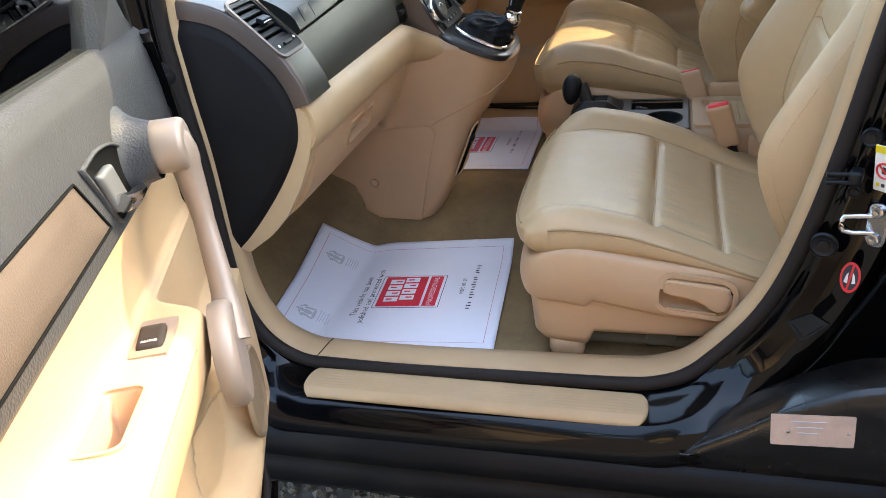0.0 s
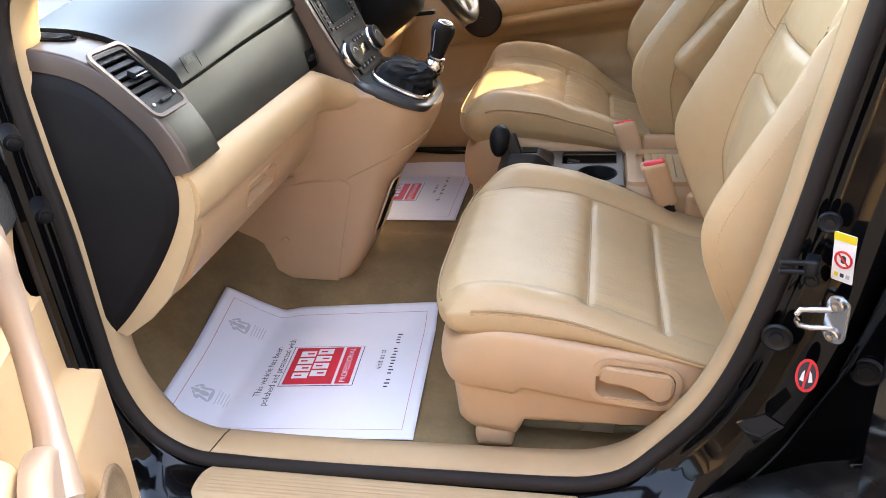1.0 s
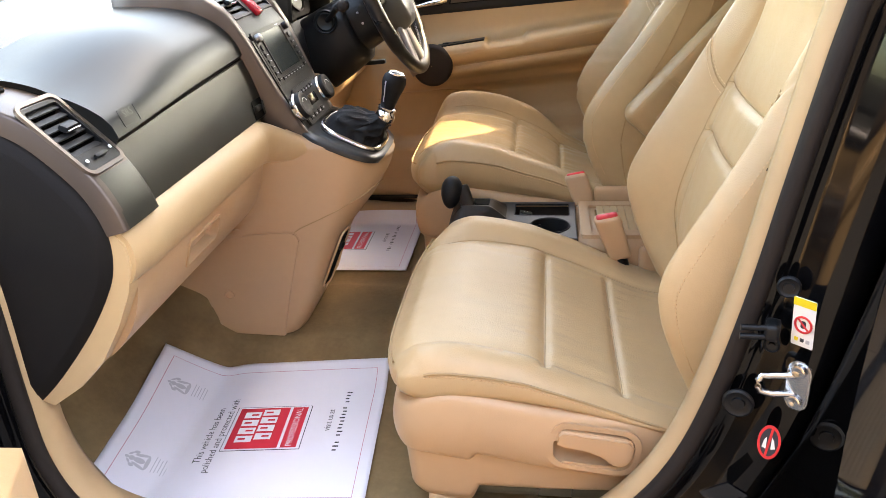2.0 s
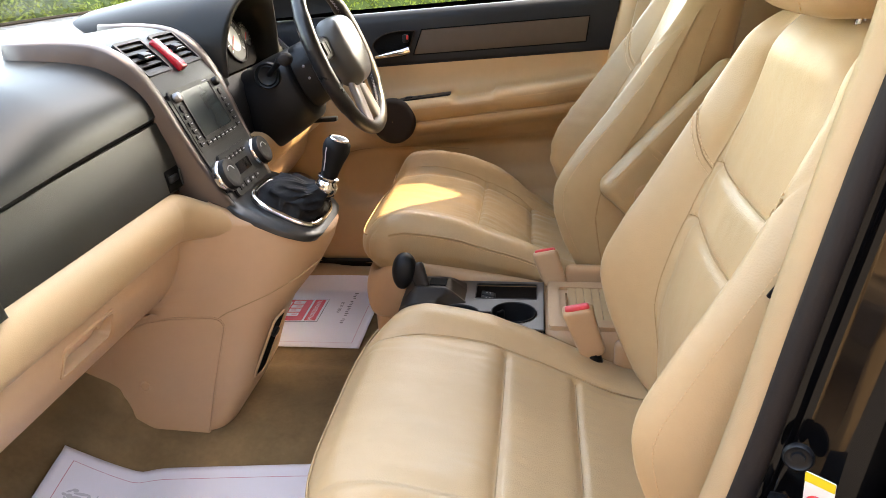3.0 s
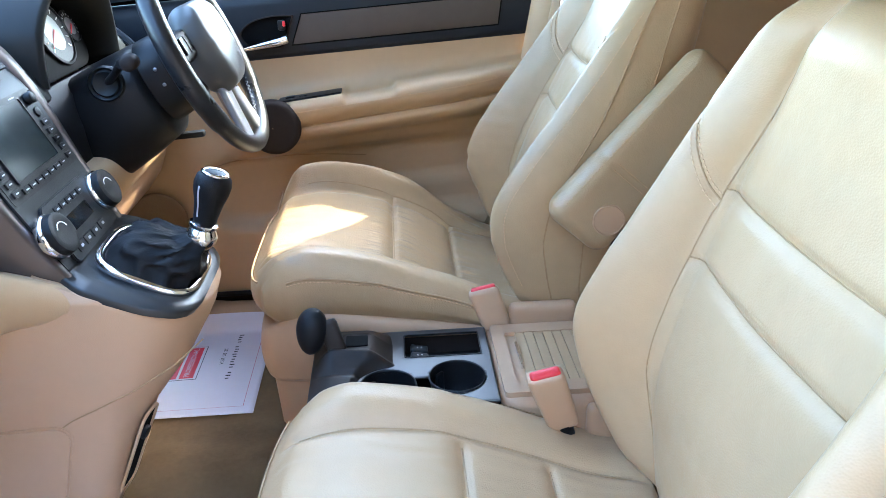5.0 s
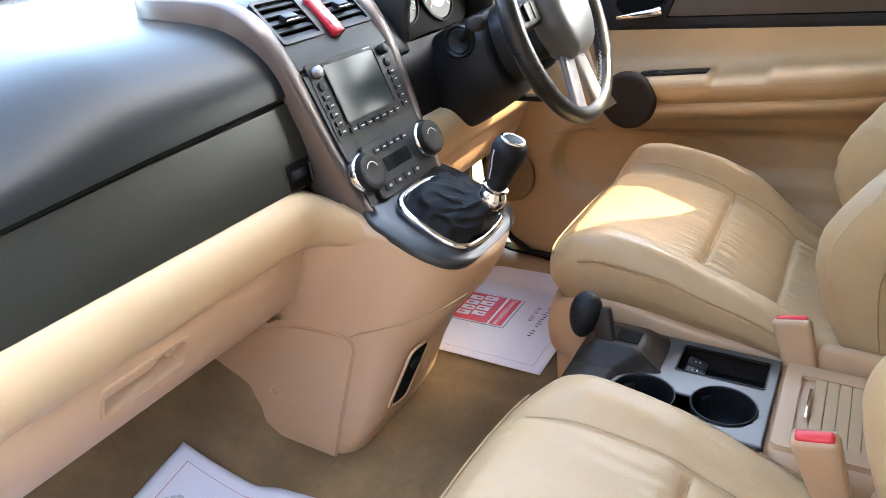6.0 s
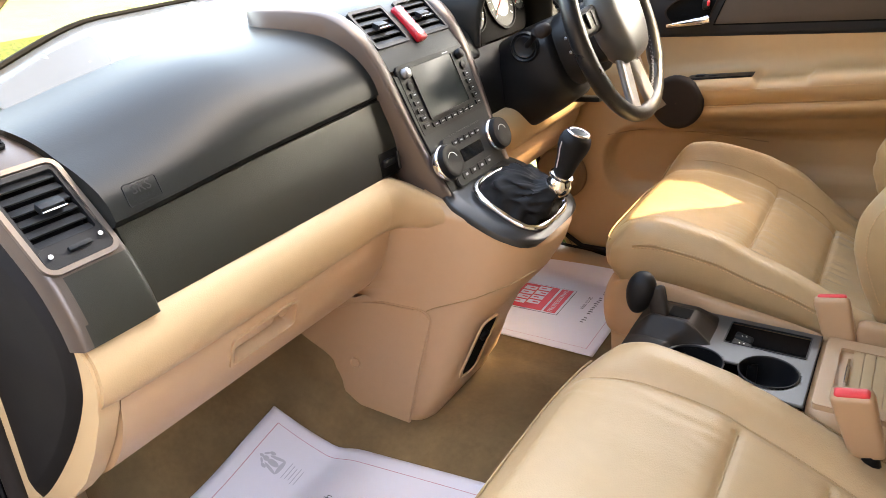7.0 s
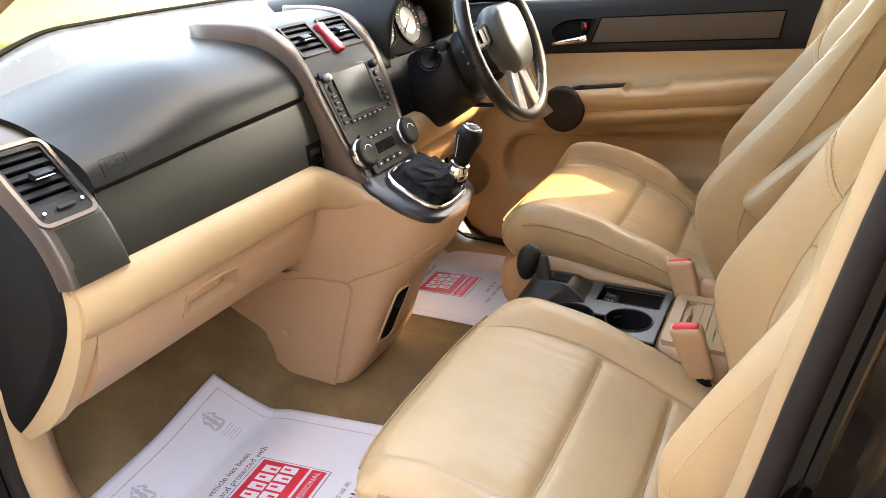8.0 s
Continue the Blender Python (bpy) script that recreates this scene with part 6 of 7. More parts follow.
# black plate on top of the boss, painting the slot's inner shade
plate("boss_slot", rrect(0.036, 0.033, 0.003), 0.003, Matrix.Translation((0.195, 0.838, TZ + 0.0256)) @ pose(0, 0, 0, 0, 2, 0), DEEP, tray, "black lever slot", bevel=0.0008)
hb = thing("brake_lever", "dark parking brake lever with rounded black grip", "brake lever")
rbox("lever_arm", (0.031, 0.020, 0.080), 0.006, Matrix.Translation((0.160, 0.826, 0.721)) @ pose(0, 0, 0, -20, -20, 0), BOSS, hb, "dark brown lever arm", step=0.008)
gmx = Matrix.Translation((0.124, 0.832, 0.742)) @ pose(0, 0, 0, -14, 8, 0)
egg = [(0.001, -0.039)] + [(0.0240 * math.sin(a) * (1 - 0.12 * math.cos(a)), -0.039 * math.cos(a)) for a in np.linspace(0.25, 2.9, 16)] + [(0.001, 0.039)]
lathe("grip", egg, BLACK, gmx @ Matrix.Diagonal((1.05, 0.95, 1, 1)), hb, "rounded black grip", sides=24)
# beige box behind with a roller lid
p, faces, way = rbox_mesh((0.238, 0.215, 0.30), 0.008, 0.03)
obj("storage_box", p + np.array((0.5315, 0.806, 0.533)), faces, BEIGE, tray, "beige storage box")
ring("lid_frame", rrect(0.222, 0.206, 0.008), rrect(0.178, 0.150, 0.005), 0.010, Matrix.Translation((0.533, 0.806, 0.680)), BEIGE, tray)
for k in range(10):
    rbox("lid_slat", (0.0154, 0.150, 0.006), 0.0008, Matrix.Translation((0.4705 + 0.0162 * k, 0.806, 0.6855)), BEIGE_SOFT, tray, step=0.05)
rbox("lid_grip", (0.0055, 0.072, 0.010), 0.002, Matrix.Translation((0.4585, 0.806, 0.691)), CHROME, tray, "chrome lid grip", step=0.03)

# ---------------------------------------------------------------- steering column and wheel
colm = thing("steering_column", "black steering column cowl with stalk and ignition", "steering column")
WC = Vector((-0.050, DY, 1.145))
WN = Vector((0.915, 0, 0.40)).normalized()
WM = frame_of(WC, (0, 1, 0), Vector((-0.40, 0, 0.915)))
rows = []
for k, hw, hh, cy in ((-0.040, 0.066, 0.070, 0.0), (-0.046, 0.072, 0.078, 0.0), (-0.098, 0.074, 0.082, -0.004), (-0.100, 0.060, 0.070, -0.006), (-0.104, 0.060, 0.070, -0.008), (-0.105, 0.083, 0.086, -0.012),
                      (-0.112, 0.090, 0.094, -0.014), (-0.17, 0.094, 0.102, -0.020), (-0.24, 0.092, 0.106, -0.028), (-0.30, 0.084, 0.100, -0.036)):
    row = []
    for a in np.linspace(0, 2 * np.pi, 48, endpoint=False):
        c, s = math.cos(a), math.sin(a)
        q = (abs(c) ** 2.6 + abs(s) ** 2.6) ** (-1 / 2.6)
        row.append(tuple(WM @ Vector((hw * c * q, cy + hh * s * q * (0.82 if s > 0 else 1.0), k))))
    rows.append(row)
auto_smooth(grid("cowl", rows, BLACK, colm, "black plastic cowl", close_v=True, cap=True), 50)
for k in range(2):
    lathe("cowl_screw", [(0.0032, 0.0), (0.0032, 0.001), (0.002, 0.002)], SILVER, WM @ pose(-0.0735, 0.012 - 0.028 * k, -0.072, 0, -90, 0), colm, sides=10)
tube("stalk", [tuple(WM @ Vector((-0.085, 0.028, -0.150))), tuple(WM @ Vector((-0.11, 0.036, -0.120))), tuple(WM @ Vector((-0.145, 0.045, -0.090)))], [0.007, 0.006, 0.008], BLACK, colm, "black indicator stalk")
lathe("stalk_knob", [(0.011, 0.0), (0.0135, 0.004), (0.0135, 0.026), (0.009, 0.030)], DARK_BROWN, WM @ pose(-0.128, 0.042, -0.078, 0, -86, 0), colm, "ribbed stalk knob", sides=18)
lathe("stalk_gaiter", [(0.028, -0.01), (0.030, 0.004), (0.027, 0.008), (0.023, 0.004), (0.020, 0.007), (0.012, 0.003)], CHARCOAL, WM @ pose(-0.090, 0.028, -0.150, 0, -84, 0), colm, sides=24)
rbox("tilt_lever", (0.02, 0.012, 0.09), 0.004, WM @ pose(0.02, -0.115, -0.13, 20, 0, 0), BLACK, colm)

wheel = thing("steering_wheel", "black leather steering wheel with silver lower spokes", "steering wheel")
R = 0.183
ang = np.linspace(0, 2 * np.pi, 96, endpoint=False)
tube("rim", [tuple(WM @ Vector((R * math.cos(a), R * math.sin(a) * 0.99, 0))) for a in ang], 0.0155 + 0.002 * (np.abs(np.cos(ang)) > 0.8), RIM, wheel, "stitched black leather rim", closed=True, up=tuple(WN), sides=14)
tube("rim_stitching", [tuple(WM @ Vector(((R - 0.0165) * math.cos(a), (R - 0.0165) * math.sin(a) * 0.99, 0.0022 * math.sin(a * 110)))) for a in np.linspace(-1.1, 1.1, 320)], 0.0009, GREY_INK, wheel, sides=5)
tube("rim_stitching", [tuple(WM @ Vector(((R - 0.0165) * math.cos(a), (R - 0.0165) * math.sin(a) * 0.99, 0.0022 * math.sin(a * 110)))) for a in np.linspace(math.pi - 1.1, math.pi + 1.1, 320)], 0.0009, GREY_INK, wheel, sides=5)


def hub_shape(p, w):
    y = p[:, 1]
    p = p.copy()
    p[:, 0] *= np.interp(y, [-0.08, -0.055, -0.02, 0.02, 0.055, 0.08], [0.42, 0.68, 0.92, 1.0, 0.90, 0.66])
    p[:, 2] += 0.012 * (1 - (p[:, 0] / 0.09) ** 2) * (1 - (y / 0.08) ** 2) * (p[:, 2] > 0)
    return p


rbox("hub", (0.172, 0.160, 0.055), 0.026, WM @ pose(0, 0.002, 0.006), HUB, wheel, "satin grey airbag hub", step=0.008, deform=hub_shape)
for s in (-1, 1):
    rbox("spoke", (0.095, 0.052, 0.022), 0.010, WM @ pose(s * 0.125, 0.022, -0.006, 0, s * 8, s * -6), BLACK, wheel, "black spoke with keys", step=0.01)
    for k in range(2):
        rbox("wheel_key", (0.022, 0.030, 0.006), 0.0025, WM @ pose(s * (0.098 + 0.026 * k), 0.026, 0.007, 0, 0, s * -6), CHARCOAL, wheel, step=0.008)
    rbox("lower_spoke", (0.046, 0.120, 0.014), 0.006, WM @ pose(s * 0.036, -0.118, -0.001, 0, 0, s * 14), SILVER, wheel, "silver lower spoke", step=0.008)
lathe("hub_mark", [(0.018, 0.0), (0.018, 0.003), (0.001, 0.004)], SILVER, WM @ pose(0, 0.012, 0.042), wheel, sides=20)
rbox("wheel_back", (0.12, 0.12, 0.05), 0.02, WM @ pose(0, 0, -0.03), BLACK, wheel)


# ---------------------------------------------------------------- front doors
HINGE = Vector((-0.43, -0.03, 0))


def door(name, label, mp, swing, top_mat):
    """A front door built as the closed left one and laid in place by mp; inner side towards +y."""
    root = thing(name, label, "car door", group="front doors")
    shear = lambda x, z: z + 0.062 * (x - 0.2)

    def fix(ob):
        bm = bmesh.new()
        bm.from_mesh(ob.data)
        bmesh.ops.recalc_face_normals(bm, faces=bm.faces)
        bm.to_mesh(ob.data)
        bm.free()
        return ob

    def lay(rows):
        a = np.array(rows, float)
        return mp(a.reshape(-1, 3)).reshape(a.shape)

    def xlim(z):
        front = float(np.interp(z, [0.45, 0.58, 0.72, 1.15, 1.25], [-0.28, -0.37, -0.395, -0.395, -0.36]))
        rear = float(np.interp(z, [0.45, 0.50, 0.60, 0.77, 0.91, 1.05, 1.25], [0.36, 0.42, 0.48, 0.565, 0.59, 0.605, 0.615]))
        return front, rear

    def arm_z(x, z):
        """The armrest climbs a little more than the door's own rake."""
        w = float(sstep(z, 0.80, 0.87)) * float(1 - sstep(z, 0.985, 1.03))
        return shear(x, z) + 0.06 * max(0.0, x + 0.02) * w

    # lower trim: pocket, armrest and upper beige panel
    low_z = list(np.linspace(0.47, 0.835, 32))
    if swing:
        prof = [(z, float(np.interp(z, [0.47, 0.60, 0.70, 0.84], [0.048, 0.036, 0.026, 0.022]))) for z in low_z]
        prof += [(0.850, 0.026), (0.862, 0.036), (0.876, 0.050), (0.892, 0.060), (0.915, 0.067), (0.940, 0.070), (0.955, 0.070), (0.963, 0.067), (0.968, 0.061), (0.970, 0.054), (0.971, 0.047), (0.9715, 0.040), (0.972, 0.033), (0.972, 0.026), (0.972, 0.019), (0.9725, 0.012), (0.973, 0.006), (0.976, 0.001), (0.985, -0.002), (1.01, -0.002), (1.04, 0.001), (1.075, 0.010)]
        arm_top, well_x, well_y = 0.972, 0.180, 0.022
    else:
        prof = [(z, float(np.interp(z, [0.47, 0.60, 0.70, 0.80, 0.84], [0.050, 0.035, 0.022, 0.012, 0.012]))) for z in low_z]
        prof += [(0.848, 0.012), (0.860, 0.018), (0.870, 0.034), (0.878, 0.054), (0.890, 0.070), (0.902, 0.077), (0.911, 0.074), (0.915, 0.069), (0.919, 0.074), (0.928, 0.084), (0.945, 0.091), (0.960, 0.092), (0.970, 0.088), (0.975, 0.078), (0.977, 0.060), (0.978, 0.045), (0.980, 0.022), (0.988, 0.009), (1.01, 0.003), (1.04, 0.003), (1.075, 0.010)]
        arm_top, well_x, well_y = 0.978, 0.222, 0.042
    rows = []
    for z, y in prof:
        f, r = xlim(z)
        row = []
        for x in np.linspace(f + 0.01, r - 0.01, 150):
            a0, a1 = (-0.075, -0.033) if swing else (-0.16, 0.02)
            arm = float(sstep(x, a0, a1)) * (1 - 0.35 * float(sstep(x, 0.40, 0.56)))
            yy = y if y < 0.0121 or z > 0.98 else 0.012 + (y - 0.012) * arm
            if z < 0.86 and swing:
                yy += 0.040 * float(1 - sstep(x, -0.12, 0.0)) * float(sstep(z, 0.50, 0.62))
            if z < 0.86:  # rounded pocket beside the seat
                cx_, hx, cz_, hz_, rr_ = (-0.10, 0.14, 0.72, 0.09, 0.08) if swing else (0.22, 0.42, 0.752, 0.088, 0.08)
                qx, qz = abs(x - cx_) - hx + rr_, abs(z - cz_) - hz_ + rr_
                d = math.hypot(max(qx, 0), max(qz, 0)) + min(max(qx, qz), 0) - rr_
                yy -= 0.048 * float(1 - sstep(d, -0.016, 0.004))
                if not swing:  # stepped lower bin
                    yy += 0.020 * float(sstep(x, 0.10, 0.16)) * float(1 - sstep(z, 0.735, 0.745))
            dip = 0.0 if swing or z < 0.955 or y < 0.02 or z > 0.985 else 0.011 * float(sstep(x, 0.160, 0.170)) * float(1 - sstep(x, 0.270, 0.284))
            row.append((x, yy, arm_z(x, z) - dip))
        rows.append(row)
    trim_ob = fix(grid("door_trim", lay(rows), BEIGE_SOFT, root, "beige door trim with padded armrest"))
    local = np.array(rows).reshape(-1, 3)
    bm = bmesh.new()
    bm.from_mesh(trim_ob.data)
    bm.verts.ensure_lookup_table()
    gone = []
    wx, wy = (0.047, 0.018) if swing else (0.0, 0.0)
    for f in bm.faces:
        c = local[[v.index for v in f.verts]].mean(0)
        if abs(c[0] - well_x) < wx and abs(c[1] - well_y) < wy and arm_z(c[0], arm_top - 0.012) < c[2] < arm_z(c[0], arm_top + 0.010):
            gone.append(f)
    bmesh.ops.delete(bm, geom=gone, context="FACES")
    bm.to_mesh(trim_ob.data)
    bm.free()
    reach = lambda x: 1 - 0.35 * float(sstep(x, 0.40, 0.56))
    yo = 0.0705 if swing else 0.0925
    stitches("armrest_stitching", mp(np.array([(x, 0.012 + (yo - 0.012) * reach(x) + 0.0005, arm_z(x, 0.954)) for x in np.linspace(0.04, 0.55, 60)])), THREAD, root)
    if not swing:
        tube("armrest_seam", mp(np.array([(x, 0.012 + 0.057 * reach(x) + 0.0012, arm_z(x, 0.915)) for x in np.linspace(0.03, 0.56, 40)])), 0.0015, SEAM, root, sides=5)
        tube("trim_crack", mp(spline([(-0.19, 0.0165, 0.80), (-0.10, -0.012, 0.815), (0.05, -0.012, 0.822), (0.2, -0.012, 0.815)], 30)), 0.0012, SEAM, root, sides=5)
    # upper panel
    prof = [(1.068, 0.008), (1.076, 0.014), (1.082, 0.017), (1.15, 0.016), (1.185, 0.014), (1.200, 0.010), (1.212, -0.002), (1.214, -0.012), (1.205, -0.020)]
    lift = lambda z: 0.029 * float(sstep(z, 1.12, 1.20)) if swing else 0.0
    nose = lambda z: -0.032 * float(sstep(z, 1.09, 1.16)) if swing else 0.0
    rows = [[(x, y, shear(x, z + lift(z))) for x in np.linspace(xlim(z)[0] + 0.006 + nose(z), xlim(z)[1] - 0.006, 50)] for z, y in prof]
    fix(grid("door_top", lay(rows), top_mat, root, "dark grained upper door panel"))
    # cloth insert with a soft crease
    ins = []
    for k in np.linspace(0, 1, 14):
        z = 1.096 + 0.066 * k
        row = []
        for t in np.linspace(0, 1, 40):
            x0, x1 = (0.004 + 0.056 * k if swing else 0.052 + 0.026 * k), 0.520 + 0.008 * k
            x = x0 + (x1 - x0) * t
            e = min(t * 12, (1 - t) * 12, k * 4, (1 - k) * 4, 1.0)
            row.append((x, 0.0165 + 0.003 * e + 0.003 * math.sin(k * 3.1) * float(sstep(x, 0.12, 0.2)), shear(x, z)))
        ins.append(row)
    fix(grid("cloth_insert", lay(ins), TAUPE_INSERT, root, "taupe insert"))
    edge_ = ins[0] + [r[-1] for r in ins[1:]] + ins[-1][-2::-1] + [r[0] for r in ins[-2:0:-1]]
    fix(tube("insert_edge", mp(np.array(edge_) + np.array((0, 0.0008, 0))), 0.0016, DEEP, root, sides=5, closed=True, up=(0, 1, 0)))
    # release handle
    hx, grow = (-0.052, 1.18) if swing else (0.0, 1.0)  # a D-shaped cup, its straight end along the insert
    rec = spline([(0.062, 1.161), (0.014, 1.1640), (-0.036, 1.155), (-0.063, 1.129), (-0.040, 1.098), (0.0, 1.0935), (0.034, 1.0945), (0.049, 1.128), (0.062, 1.161)], 41)[:-1]
    rec = [(hx + x * grow + (0.4 * (z - 1.128) if swing else 0.0), 1.128 + (z - 1.128) * grow) for x, z in rec]
    mx_, mz_ = float(np.mean([q[0] for q in rec])), 1.128
    rim_ = lambda k, y: [(mx_ + (x - mx_) * k, y, shear(x, mz_ + (z - mz_) * k)) for x, z in rec]
    fix(grid("handle_bezel", lay([rim_(1.0, 0.0165), rim_(0.99, 0.0205), rim_(0.93, 0.0210), rim_(0.90, 0.0170)]), top_mat if swing else DARK_BROWN, root, "smooth handle bezel", close_v=True))
    # dish hardly sunk into the door; near-black colour stands in for shaded depth
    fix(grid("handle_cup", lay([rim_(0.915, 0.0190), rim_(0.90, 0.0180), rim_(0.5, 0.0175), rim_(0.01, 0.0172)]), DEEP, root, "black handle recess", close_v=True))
    if swing:
        fix(rbox("finger_plate", (0.046, 0.010, 0.050), 0.004, Matrix.Identity(4), HUB, root, "satin grey finger plate", step=0.006, deform=lambda p, w: mp(np.column_stack([p[:, 0] - 0.022 + 0.5 * p[:, 2], p[:, 1] + 0.022, shear(p[:, 0] - 0.02, p[:, 2] + 1.128)]))))
    fix(tube("release_handle", mp(np.array([(hx - 0.052, 0.026, shear(-0.05, 1.098)), (hx - 0.02, 0.034, shear(-0.02, 1.103)), (hx + 0.025, 0.036, shear(0.03, 1.108)), (hx + 0.044, 0.032, shear(0.05, 1.112))])), [0.005, 0.007, 0.009, 0.010], CHROME, root, "chrome release handle", sides=10))
    if not swing:
        fix(rbox("lock_tab", (0.016, 0.012, 0.022), 0.004, Matrix.Identity(4), BLACK, root, deform=lambda p, w: mp(p + np.array((hx + 0.034, 0.026, shear(0.04, 1.142))))))
        fix(rbox("lock_flag", (0.006, 0.006, 0.012), 0.002, Matrix.Identity(4), RED, root, "red lock flag", deform=lambda p, w: mp(p + np.array((hx + 0.040, 0.032, shear(0.04, 1.146))))))
    # window switches in the armrest
    if swing:
        sw = fix(rbox("switch_panel", (0.078, 0.040, 0.008), 0.003, Matrix.Identity(4), TAUPE, root, "taupe window switch panel", step=0.012, deform=lambda p, w: mp(np.column_stack([p[:, 0] + 0.034, p[:, 1] + 0.031, shear(p[:, 0] + 0.034, p[:, 2] + 0.9765)]))))
        fix(rbox("window_switch", (0.040, 0.028, 0.010), 0.004, Matrix.Identity(4), DARK_BROWN, sw, "dark rocker switch", step=0.006, deform=lambda p, w: mp(np.column_stack([p[:, 0] + 0.042, p[:, 1] + 0.031, shear(p[:, 0] + 0.042, p[:, 2] + 0.981 - 0.15 * p[:, 0])]))))
        words("switch_lettering", "AUTO", 0.0060, lambda x, y: Vector(mp([(0.053 - y, 0.031 + x, shear(0.053, 0.9855))])[0]), WHITE, sw)
        # deep grip well in the armrest
        cup = []
        for h, g in ((0.0, 0.0), (-0.004, 0.003), (-0.05, 0.006), (-0.055, 0.014), (-0.055, 0.0215)):
            cup.append([(x, y, arm_z(x, 0.972) + h) for x, y in rrect(0.102 - 2 * g, 0.044 - 2 * g, 0.012 if g < 0.006 else 0.0004, cx=well_x, cy=well_y)])
        fix(grid("grip_well", lay(cup), BEIGE, root, "beige grip well", close_v=True))
        fix(ring("well_lip", [tuple(q) for q in rrect(0.108, 0.050, 0.014, cx=well_x, cy=well_y)], [tuple(q) for q in rrect(0.100, 0.042, 0.012, cx=well_x, cy=well_y)], 0.003, Matrix.Translation((0, 0, 0)), BEIGE_SOFT, root))
        lip = root.children[-1]
        co = mp(np.array([(v.co.x, v.co.y, arm_z(v.co.x, 0.9715) + v.co.z) for v in lip.data.vertices]))
        for v, q in zip(lip.data.vertices, co):
            v.co = q
    else:
        sw = fix(rbox("switch_panel", (0.145, 0.044, 0.008), 0.003, Matrix.Identity(4), BLACK, root, "black window switch panel", step=0.012, deform=lambda p, w: mp(np.column_stack([p[:, 0] + 0.085, p[:, 1] + 0.046, shear(p[:, 0] + 0.085, p[:, 2] + 0.978) + 0.06 * (p[:, 0] + 0.09)]))))
        for k in range(4):
            fix(rbox("window_switch", (0.022, 0.016, 0.008), 0.003, Matrix.Identity(4), CHARCOAL, sw, step=0.006, deform=lambda p, w, k=k: mp(np.column_stack([p[:, 0] + 0.040 + 0.03 * k, p[:, 1] + 0.046, shear(p[:, 0] + 0.085, p[:, 2] * 0.6 + 0.9795) + 0.06 * (p[:, 0] + 0.06 + 0.03 * k)]))))
    # pull bar with a round foot
    if swing:
        boss = [(r * math.cos(a), r * math.sin(a), h) for r, h in ((0.052, 0.012), (0.043, 0.018), (0.036, 0.028), (0.032, 0.042), (0.030, 0.050)) for a in np.linspace(0, 2 * np.pi, 32, endpoint=False)]
        fix(grid("bar_mount", lay(np.array([(-0.135 + 0.25 * h + x, h, shear(-0.13, 1.135 + 1.1 * z)) for x, z, h in boss]).reshape(5, 32, 3)), top_mat, root, "grey flared mount of the pull bar", close_v=True))
        cap_ = [(r * math.cos(a), r * math.sin(a), h) for r, h in ((0.0285, 0.044), (0.0305, 0.048), (0.0305, 0.078), (0.0285, 0.083), (0.024, 0.0848), (0.001, 0.085)) for a in np.linspace(0, 2 * np.pi, 32, endpoint=False)]
        fix(grid("bar_cap", lay(np.array([(-0.129 + 0.05 * h + x, h, 1.116 + z) for x, z, h in cap_]).reshape(6, 32, 3)), TAUPE, root, "round taupe cap of the pull bar", close_v=True))
    bar = spline([(-0.128, 0.040, 1.116), (-0.124, 0.062, 1.118), (-0.124, 0.074, 1.098), (-0.118, 0.079, 1.05), (-0.100, 0.083, 0.995), (-0.072, 0.088, 0.945), (-0.040, 0.088, 0.90)], 34)
    fix(tube("pull_bar", mp(bar), list(np.interp(np.linspace(0, 1, 34), [0, 0.12, 0.22, 0.45, 0.8, 1], [0.029, 0.027, 0.018, 0.0135, 0.0165, 0.026])), TAUPE, root, "taupe metallic pull bar", sides=14, flat=0.8, up=(0, 1, 0)))
    pod = [(r * math.cos(a), r * math.sin(a), h) for r, h in ((0.060, -0.014), (0.063, -0.006), (0.062, 0.006), (0.056, 0.013), (0.050, 0.0125), (0.001, 0.013)) for a in np.linspace(0, 2 * np.pi, 36, endpoint=False)]
    px_, py_, pz_ = (-0.026, 0.088, 0.893) if swing else (0.0, 0.086, 0.918)
    pod = np.array([(px_ + x, py_ + h + 0.10 * x, pz_ + z) for x, z, h in pod]).reshape(6, 36, 3)
    # same foot on both doors; the driver's shade is painted in with dark brown
    fix(grid("pull_foot", lay(pod), TAUPE if swing else DARK_BROWN, root, "round foot of the pull bar", close_v=True))
    # speaker grille low at the front
    spk = [(r * math.cos(a), r * math.sin(a), h) for r, h in ((0.072, 0.0), (0.072, 0.006), (0.064, 0.008), (0.061, 0.004), (0.035, 0.008), (0.001, 0.009)) for a in np.linspace(0, 2 * np.pi, 36, endpoint=False)]
    spk = np.array([((-0.255 if swing else -0.312) + x, (0.050 if swing else 0.026) + h, (0.665 if swing else 0.682) + z) for x, z, h in spk]).reshape(6, 36, 3)
    fix(grid("speaker_grille", lay(spk), GRILLE, root, "round beige speaker grille", close_v=True))
    # shell: edges and outer skin
    rows = []
    zz = np.linspace(0.46, 1.222, 16)
    for z in zz:
        f, r = xlim(z)
        bul = -0.115 + 0.05 * abs((z - 0.75) / 0.5) ** 2
        rows.append([(f + 0.015, 0.028, z), (f, 0.0, z), (f - 0.010, -0.03, z), (f - 0.02, -0.07, z), (f - 0.02, bul + 0.02, z), (f, bul, z)] + [(x, bul, z) for x in np.linspace(f + 0.1, r - 0.1, 6)] + [(r + 0.02, bul + 0.005, z), (r + 0.028, bul + 0.03, z), (r + 0.015, -0.03, z), (r, 0.0, z), (r - 0.012, 0.026, z)])
